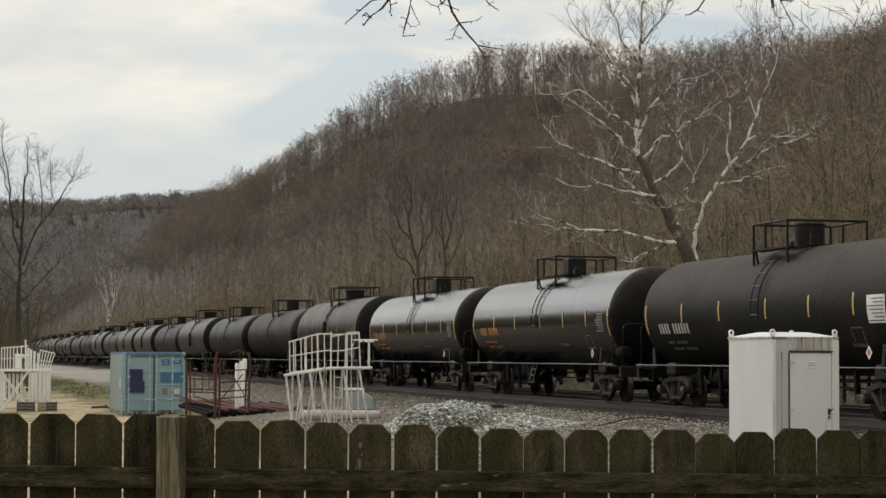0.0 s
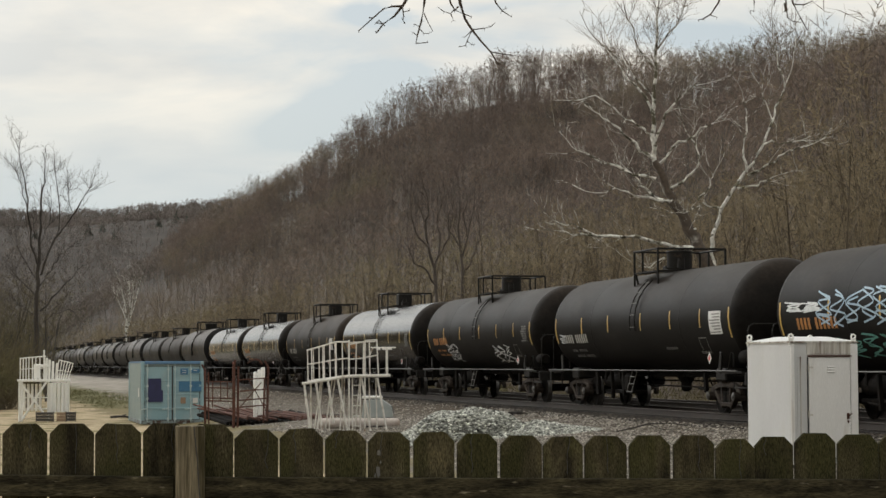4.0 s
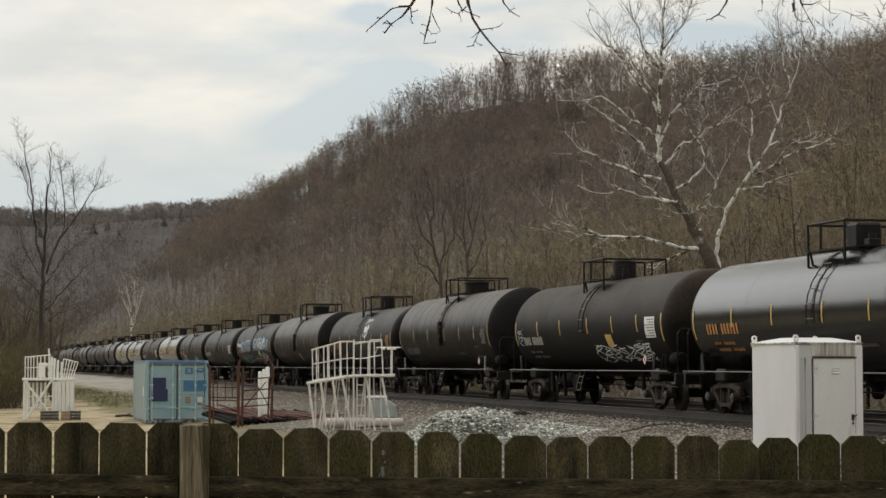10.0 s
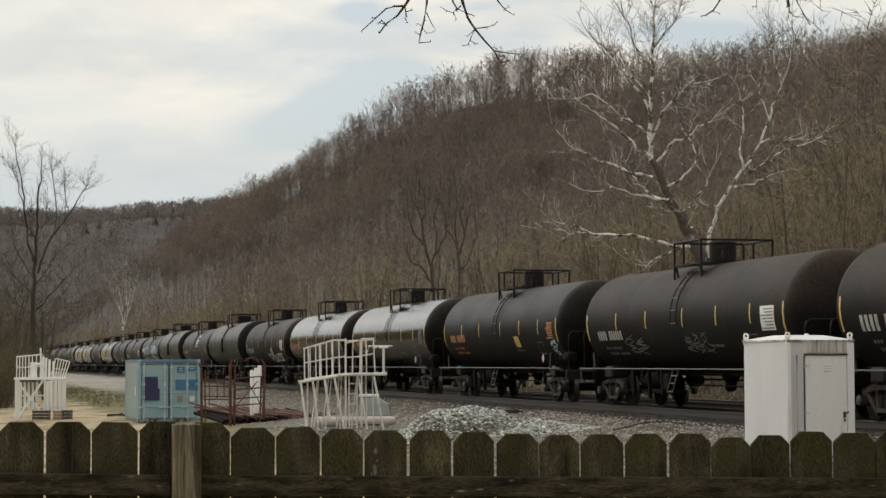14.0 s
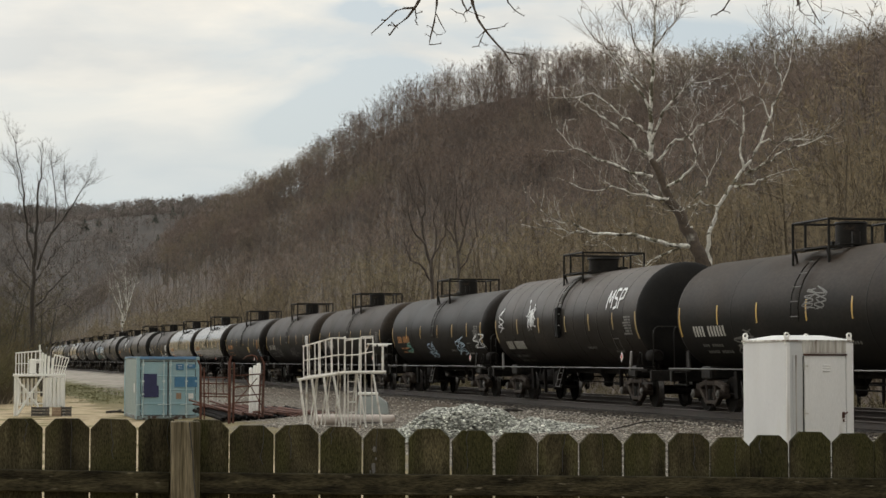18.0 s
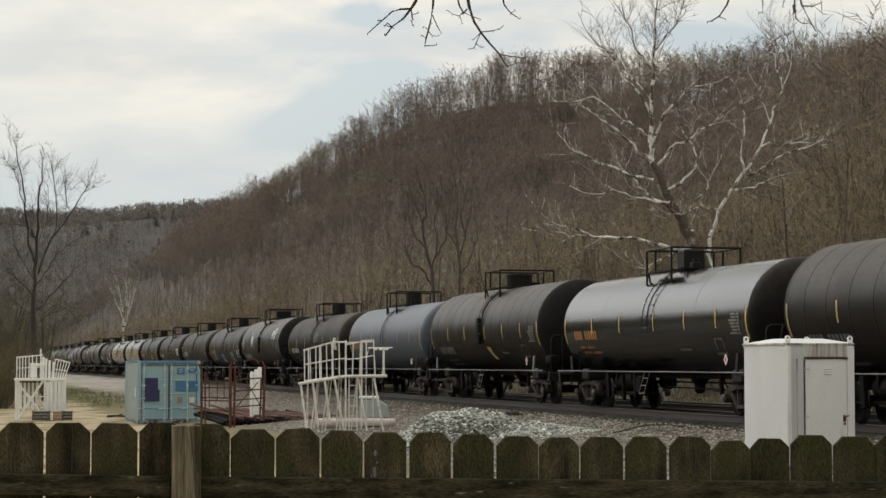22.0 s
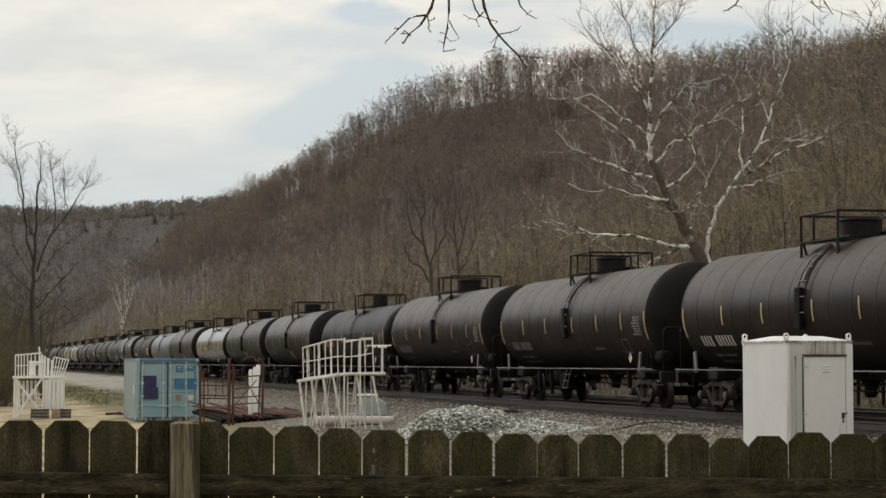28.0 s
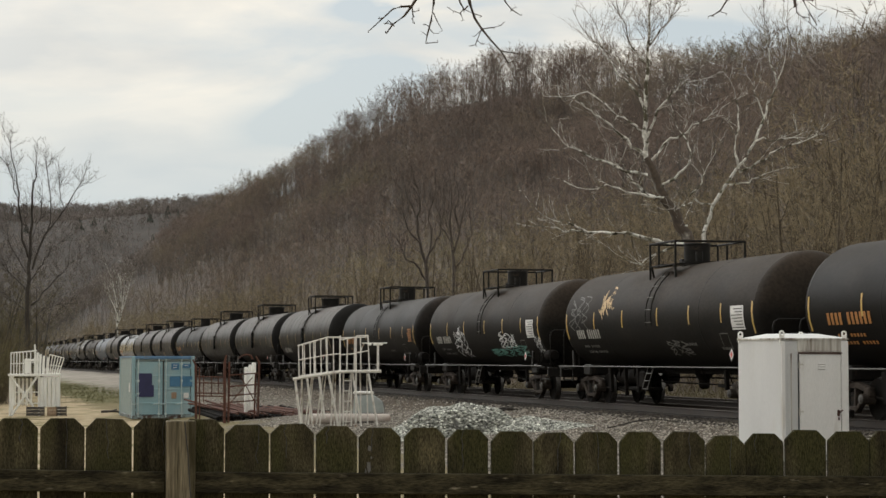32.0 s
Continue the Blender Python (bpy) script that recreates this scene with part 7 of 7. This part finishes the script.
# ---------------------------------------------------------------- bare trees that stand out
def twiggy(bm, rng, tip, way, ln, r, depth):
    """Forking twigs from a limb's end."""
    way = way.normalized()
    a = tip
    pts = [a]
    for k in range(3):
        way = (way + Vector((rng.gauss(0, 0.16), rng.gauss(0, 0.16), rng.gauss(0.05, 0.12)))).normalized()
        a = a + way * ln / 3
        pts.append(a)
    chain(bm, pts, r, r * 0.45, 3)
    if depth > 0:
        for k in range(3 if depth > 1 else 2):
            side = Vector((rng.gauss(0, 1), rng.gauss(0, 1), rng.gauss(0.35, 0.7)))
            twiggy(bm, rng, pts[1 + k % 3], way + side * 0.75, ln * rng.uniform(0.5, 0.75), r * 0.6, depth - 1)


def limb(name, tree, pts, r0, r1, mat, rng, unit, twigs=6, twig_r=0.012, twig_ln=1.2, depth=2, sway=0.5, twig_mat=None):
    """A limb along (across, up) points in the tree's own units, with twigs along its outer half."""
    way = []
    drift = rng.uniform(-sway, sway)
    for k, (x, z) in enumerate(pts):
        way.append(Vector((x * unit, drift * k * 0.5 + rng.uniform(-0.1, 0.1) * (k > 0), z * unit)))
    # round the path
    fine = [way[0]]
    for a, b in zip(way, way[1:]):
        fine += [a.lerp(b, 0.33) + Vector((rng.gauss(0, 0.06), rng.gauss(0, 0.06), rng.gauss(0, 0.06))), a.lerp(b, 0.66) + Vector((rng.gauss(0, 0.06), rng.gauss(0, 0.06), rng.gauss(0, 0.06))), b]
    bm = bmesh.new()
    chain(bm, fine, r0, r1, 7)
    ob = smooth(part(name, bm, mat, tree), 60)
    if twigs:
        bm = bmesh.new()
        n = len(fine)
        for k in range(twigs):
            i = min(n - 2, int(n * (0.3 + 0.7 * (k + rng.random()) / twigs)))
            d = (fine[i + 1] - fine[i]).normalized()
            side = Vector((rng.gauss(0, 1), rng.gauss(0, 1), rng.gauss(0.4, 0.6))).normalized()
            twiggy(bm, rng, fine[i], d * 0.7 + side * 0.9, twig_ln * rng.uniform(0.6, 1.2), twig_r, depth)
        twiggy(bm, rng, fine[-1], fine[-1] - fine[-2], twig_ln, max(r1, twig_r), depth)
        tagged(part("twig_spray", bm, twig_mat or mat, ob), "fine bare twigs", kind="stuff")
    return ob


M_SYC = surface("pale_peeling_sycamore_bark", (0.46, 0.44, 0.39), (0.80, 0.78, 0.72), rough=0.85, scale=2.6, fine=9, spread=0.25, c=(0.095, 0.085, 0.055), c_from=0.51, c_to=0.58, c_scale=2.6, bump=0.2)
M_SYC_LOW = surface("brown_flaking_trunk_bark", (0.050, 0.037, 0.028), (0.095, 0.072, 0.054), rough=0.9, scale=1.6, fine=9, spread=0.2, c=(0.33, 0.31, 0.27), c_from=0.62, c_to=0.72, c_scale=1.2, bump=0.3)
M_DARKBARK = surface("dark_wet_bark", (0.052, 0.041, 0.034), (0.095, 0.077, 0.064), rough=0.9, scale=2, fine=9, spread=0.2, bump=0.2)
M_GREYTWIG = surface("grey_brown_bark", (0.13, 0.098, 0.075), (0.22, 0.175, 0.135), rough=0.9, scale=2, fine=9, spread=0.2, bump=0.2)


M_LONETWIG = surface("dark_hardwood_twigs", (0.038, 0.031, 0.026), (0.075, 0.063, 0.052), rough=0.9, scale=2, fine=9, spread=0.2, bump=0)


def build_sycamore():
    y = 92.0
    u = y / 3688
    rng = random.Random(17)
    base = spot_xy(0.1235 * y + 0.3, y)
    tree = empty("sycamore", Matrix.Translation(base) @ pose(0, 0, 0, 0, 0, -7), "bare sycamore with pale peeling limbs behind the tracks", "tree")
    g = (base.z - EYE.z) / u

    def up(*pts):
        # across and up from the eye's level to the tree's foot
        return [(x, z - g) for x, z in pts]

    limb("trunk", tree, [(14, 0), (5, 130 - g), (-8, 174 - g), (-28, 224 - g), (-52, 269 - g), (-78, 309 - g), (-98, 359 - g)], 0.40, 0.14, M_SYC_LOW, rng, u, 0)
    limb("trunk", tree, up((-98, 355), (-102, 404), (-98, 464), (-94, 524), (-92, 574), (-90, 630), (-88, 690)), 0.13, 0.025, M_SYC, rng, u, 60, depth=3, twig_mat=M_GREYTWIG)
    limb("trunk", tree, up((10, 120), (4, 180), (2, 224), (18, 274), (48, 319), (78, 359), (98, 399), (116, 444), (132, 488), (150, 540), (156, 590)), 0.115, 0.02, M_SYC, rng, u, 28, depth=3, twig_mat=M_GREYTWIG)
    for pts, r, tw in (
        (((-28, 204), (-82, 212), (-132, 226), (-200, 226), (-236, 244), (-266, 249)), 0.12, 7),
        (((-192, 226), (-230, 232), (-268, 236)), 0.05, 4),
        (((-72, 288), (-100, 292), (-135, 299), (-170, 314), (-206, 306)), 0.07, 6),
        (((-66, 287), (-92, 292), (-116, 314), (-134, 336)), 0.13, 3),
        (((-96, 329), (-136, 336), (-182, 359), (-222, 379), (-248, 392)), 0.08, 7),
        (((-100, 364), (-132, 394), (-160, 419), (-192, 439), (-212, 459)), 0.09, 7),
        (((-98, 394), (-78, 444), (-52, 474), (-22, 494)), 0.08, 7),
        (((-90, 354), (-66, 384), (-36, 399), (-6, 419), (26, 439)), 0.08, 7),
        (((-76, 304), (-46, 324), (-26, 344), (-20, 359), (-28, 394), (-46, 424)), 0.08, 6),
        (((-102, 404), (-128, 424), (-158, 444), (-202, 479), (-236, 470)), 0.06, 7),
        (((-100, 424), (-112, 474), (-150, 512), (-178, 560), (-190, 610)), 0.07, 8),
        (((-94, 524), (-130, 574), (-150, 640)), 0.05, 18),
        (((-92, 560), (-58, 600), (-38, 650)), 0.05, 18),
        (((-98, 470), (-150, 540), (-200, 580)), 0.05, 18),
        (((66, 332), (98, 349), (138, 372), (184, 386)), 0.07, 5),
        (((48, 309), (84, 314), (110, 329)), 0.06, 4),
        (((64, 338), (58, 374), (64, 434), (60, 466)), 0.07, 6),
        (((94, 386), (130, 389), (170, 394)), 0.05, 5),
        (((-22, 289), (0, 314), (8, 339)), 0.06, 2),
        (((-42, 204), (-90, 184), (-122, 172)), 0.06, 4),
        (((-26, 238), (-46, 250), (-62, 274)), 0.06, 3),
        (((110, 430), (98, 462), (92, 478)), 0.04, 4),
        (((132, 488), (120, 540), (112, 590)), 0.05, 16),
        (((20, 274), (-14, 284), (-40, 268)), 0.05, 4),
    ):
        limb("limb", tree, up(*pts), r * 0.92, 0.018, M_SYC, rng, u, tw, depth=2, twig_mat=M_GREYTWIG if tw > 7 else None)


build_sycamore()


def build_lone_tree():
    y = 128.0
    u = y / 3688
    rng = random.Random(29)
    base = spot_xy(-0.1965 * y, y)
    tree = empty("bare_tree", Matrix.Translation(base) @ pose(0, 0, 0, 0, 0, 11), "tall bare hardwood at the edge of the lot", "tree", "bare trees")
    g = (base.z - EYE.z) / u

    def up(*pts):
        return [(x, z - g) for x, z in pts]

    limb("trunk", tree, [(-3, 0), (-3, 80 - g), (0, 144 - g), (2, 204 - g), (3, 264 - g), (6, 314 - g), (10, 350 - g)], 0.17, 0.03, M_LONE, rng, u, 18, depth=3, twig_ln=0.9, twig_mat=M_LONETWIG)
    for pts, r, tw in (
        (((-2, 180), (-14, 224), (-20, 274), (-24, 324), (-34, 370), (-38, 388)), 0.16, 12),
        (((-20, 270), (-30, 320), (-44, 350)), 0.07, 8),
        (((5, 160), (28, 224), (58, 264), (82, 304), (92, 320)), 0.15, 12),
        (((30, 226), (36, 280), (30, 330), (28, 348)), 0.08, 9),
        (((58, 264), (52, 300), (50, 320)), 0.05, 8),
        (((3, 96), (34, 129), (58, 154), (68, 178)), 0.12, 8),
        (((0, 120), (-30, 150), (-52, 174)), 0.09, 8),
        (((3, 200), (-8, 236), (-6, 268)), 0.06, 8),
        (((2, 140), (24, 170), (36, 196), (60, 210)), 0.08, 8),
        (((2, 70), (26, 92), (52, 100), (66, 92)), 0.07, 7),
        (((-2, 84), (-26, 104), (-48, 128)), 0.07, 7),
        (((3, 215), (18, 250), (22, 290)), 0.06, 7),
        (((-2, 150), (-30, 196), (-40, 236)), 0.07, 7),
    ):
        limb("limb", tree, up(*pts), r * 0.5, 0.016, M_LONE, rng, u, tw + 5, depth=3, twig_ln=1.0, twig_mat=M_LONETWIG)
    # two leaning dark trunks on the slope and a pale clump by the track
    for x0, y, mat, lab, lines in (
        (772, 150.0, M_DARKBARK, "dark leaning bare tree on the wooded slope", (((0, 60), (-2, 150), (-14, 210), (-24, 262), (-40, 300)), ((-4, 160), (6, 214), (2, 262), (14, 300)), ((-12, 205), (-36, 232), (-44, 268)), ((-2, 140), (-22, 170), (-40, 178), (-50, 204)), ((2, 190), (22, 222), (26, 250)), ((-20, 240), (-14, 280), (-22, 312)))),
        (816, 160.0, M_DARKBARK, "dark bare tree on the wooded slope", (((0, 60), (2, 170), (-6, 240), (-2, 300)), ((2, 190), (14, 240), (24, 296)), ((1, 150), (20, 190), (34, 220), (30, 262)), ((0, 200), (-22, 236), (-20, 272)), ((10, 226), (4, 268), (10, 300)))),
        (225, 300.0, M_SYC, "pale-barked multi-stemmed bare tree", (((0, 60), (-3, 92), (-12, 142)), ((0, 70), (4, 110), (2, 152)), ((0, 66), (10, 100), (20, 140)), ((0, 64), (-8, 95), (-24, 130)), ((2, 70), (8, 112), (12, 148)))),
        (284, 280.0, M_GREYTWIG, "small grey bare tree by the tracks", (((0, 50), (0, 100), (-6, 150)), ((0, 84), (16, 120), (24, 150)), ((0, 80), (-18, 110), (-28, 140)))),
    ):
        k = (x0 - 784) / 3688 - 0.0019
        u2 = y / 3688
        base = spot_xy(k * y, y)
        g2 = (base.z - EYE.z) / u2
        t2 = empty("bare_tree", Matrix.Translation(base) @ pose(0, 0, 0, 0, 0, math.degrees(-k)), lab, "tree", "bare trees")
        for j, pts in enumerate(lines):
            pts = [(x, z - g2) for x, z in pts]
            if j == 0:
                pts[0] = (pts[0][0], 0)
            limb("trunk" if j == 0 else "limb", t2, pts, 0.16 if j == 0 else 0.09, 0.03, mat, rng, u2, 9, depth=2, twig_ln=1.6, twig_r=0.016)


build_lone_tree()


# ---------------------------------------------------------------- twigs hanging in from above
TWIGS = []


def build_overhang():
    rng = random.Random(41)
    u = 5.0 / 3688

    def spray(x0, lines, label):
        origin = Matrix.Translation((-0.05, 5.0, EYE.z + 0.83))
        thing = empty("overhanging_branch", origin, label, "branch", "overhanging twigs")

        def q(x, y):
            return Vector(((x - 784) * u - 0.0095 + 0.05, 0, (644 - y) * u - 0.83))

        for pts, r0, r1 in lines:
            bm = bmesh.new()
            way = [q(*p) + Vector((0, rng.gauss(0, 0.004), 0)) for p in pts]
            chain(bm, way, r0, r1, 6)
            # buds
            for k in range(max(2, len(pts) - 1)):
                a = way[min(k + 1, len(way) - 1)]
                d = Vector((rng.gauss(0, 1), rng.gauss(0, 1), rng.gauss(-0.2, 1))).normalized()
                tube(bm, a, a + d * 0.007, r1 * 1.1, 5, r1 * 0.4)
            smooth(part("twig", bm, M_TWIGNEAR, thing), 60)
        TWIGS.append((thing, origin))

    spray(0, (
        (((740, -60), (722, -8), (715, 3), (700, 22), (680, 38), (668, 54)), 0.0045, 0.0018),
        (((713, 5), (695, 5), (680, 10), (660, 28), (636, 50)), 0.003, 0.0012),
        (((664, 25), (654, 26)), 0.0014, 0.0008),
        (((679, 38), (672, 31), (668, 34)), 0.0016, 0.0010),
        (((679, 38), (668, 36)), 0.0012, 0.0008),
        (((714, 6), (716, 22), (715, 30), (719, 36)), 0.0018, 0.0008),
        (((716, 16), (727, 14)), 0.0012, 0.0008),
    ), "bare brown twigs hanging from an overhead bough")
    spray(0, (
        (((756, -60), (753, 0), (748, 32), (741, 56), (738, 73), (759, 70)), 0.0034, 0.0011),
        (((752, 16), (760, 36), (768, 50)), 0.0015, 0.0007),
        (((746, 44), (736, 38)), 0.0012, 0.0007),
        (((745, 46), (752, 54), (761, 55)), 0.0012, 0.0007),
        (((741, 58), (734, 54)), 0.001, 0.0006),
    ), "thin bare twig hanging from an overhead bough")
    spray(0, (
        (((808, -60), (817, 0), (826, 28), (838, 48), (852, 66), (872, 88), (885, 110)), 0.0046, 0.0014),
        (((872, 88), (890, 91), (917, 95)), 0.002, 0.0009),
        (((884, 109), (898, 106)), 0.0012, 0.0007),
        (((838, 48), (860, 45), (872, 42), (878, 37)), 0.0018, 0.0008),
        (((838, 48), (830, 66), (826, 76), (815, 79)), 0.0018, 0.0008),
        (((829, 68), (838, 75), (843, 74)), 0.0012, 0.0007),
        (((836, 50), (825, 62)), 0.0011, 0.0007),
        (((786, -60), (800, 0), (807, 13), (824, 20), (838, 25)), 0.0026, 0.0009),
        (((806, 12), (800, 19), (788, 14), (778, 8)), 0.0015, 0.0007),
        (((801, 19), (805, 30)), 0.001, 0.0006),
        (((814, 6), (806, 14)), 0.002, 0.0012),
        (((868, -60), (880, 0), (892, 14), (908, 25)), 0.0026, 0.0009),
        (((892, 13), (900, 8)), 0.001, 0.0006),
    ), "bare brown twig with a long drooping tip overhead")
    spray(0, (
        (((1300, -60), (1277, 0), (1264, 20), (1250, 28), (1242, 30)), 0.003, 0.0010),
        (((1263, 21), (1276, 24)), 0.0011, 0.0007),
        (((1340, -50), (1341, 0), (1341, 14), (1334, 14)), 0.0016, 0.0008),
        (((1395, -60), (1397, 0), (1400, 26), (1410, 33), (1420, 35)), 0.0022, 0.0008),
        (((1396, 0), (1398, 13)), 0.0034, 0.0028),
        (((1400, -60), (1410, 0), (1424, 26), (1436, 48)), 0.0030, 0.0010),
        (((1412, 2), (1430, 3), (1446, -4)), 0.0022, 0.0010),
        (((1380, -10), (1376, 4)), 0.0012, 0.0008),
    ), "bare brown twigs hanging from an overhead bough")


M_TWIGNEAR = surface("brown_twig_bark", (0.045, 0.033, 0.026), (0.08, 0.06, 0.046), rough=0.85, scale=60, fine=300, spread=0.2, bump=0)
build_overhang()


# ---------------------------------------------------------------- what moves
def train_way(t):
    """Metres that the train has gone after t seconds."""
    return 16.2155 * t - 0.016148 * t * t + 0.0004217 * t ** 3


# sway of the overhanging twigs: seconds, millimetres sideways, millimetres up, degrees
SWAY = [
    (0, 3.8, -1.9, -0.2), (0.5, 8.7, -2.3, 0.1), (1, -0.2, -1.0, -0.3), (1.5, 2.6, -1.6, -0.2), (2, 3.6, -1.5, -0.2), (2.5, -2.5, 0.3, -0.8),
    (3, -0.3, -1.2, -0.8), (3.5, -2.1, -1.5, -0.2), (5.5, -1.8, -0.4, -0.5), (6, -0.2, -2.2, -1.1), (6.5, 2.1, -1.1, 0.2), (7, -0.8, 0.0, -0.5),
    (7.5, -0.5, -0.3, -0.5), (8, -1.7, -0.3, -0.6), (8.5, -1.9, -0.2, -0.1), (9, 0.0, 0.0, 0.0), (9.5, 3.6, -0.9, -0.6), (10, 3.2, -1.6, 0.0),
    (10.5, 8.8, -4.9, 0.6), (11, 10.8, -4.7, 0.1), (11.5, 7.0, -2.9, 0.1), (12, 6.1, -3.3, 0.1), (12.5, 4.2, -1.5, -0.1), (13, 11.9, -4.1, 0.4),
    (13.5, 10.7, -2.9, 0.5), (14, 12.1, -4.0, 0.5), (14.5, 11.6, -7.6, -0.0), (16.5, 25.0, -12.1, 0.7), (17, 16.7, -10.9, 0.2), (17.5, 37.3, -12.9, 1.9),
    (18, 34.6, -12.2, 1.3), (18.5, 31.5, -16.0, 0.8), (19, 34.3, -14.4, 1.3), (19.5, 22.1, -8.7, 0.7), (20, 30.7, -13.7, 1.3), (20.5, 19.8, -12.2, -0.4),
    (21, 35.0, -14.2, 1.3), (21.5, 39.5, -23.7, 2.3), (22, 23.6, -6.5, 0.2), (22.5, 39.1, -16.7, 2.5), (23, 17.6, -7.2, 0.2), (23.5, 11.5, -0.2, -0.4),
    (24, 13.1, -13.1, 0.7), (24.5, 15.5, -4.0, -0.4), (25, 36.2, -21.8, 1.9), (25.5, 42.9, -14.7, 1.8), (27.5, 50.4, -25.4, 1.2), (28, 68.5, -24.4, 3.5),
    (28.5, 68.8, -17.8, 3.1), (29, 58.2, -24.3, 3.0), (29.5, 59.0, -19.9, 2.4), (30, 56.0, -24.5, 2.3), (30.5, 39.1, -12.8, 1.3), (31, 41.8, -18.6, 1.8),
    (31.5, 59.9, -20.7, 3.0), (32, 40.0, -11.3, 0.7),
]


def motions():
    for i, car, nose in TRAIN:
        walk(car, [(t, track_pose(nose - 7.6 + train_way(t))) for t in (0, 4, 8, 12, 16, 20, 24, 28, 32)])
    for twig, base in TWIGS:
        walk(twig, [(t, Matrix.Translation((dx / 1000, 0, dz / 1000)) @ base @ pose(0, 0, 0, 0, -a, 0)) for t, dx, dz, a in SWAY])


motions()
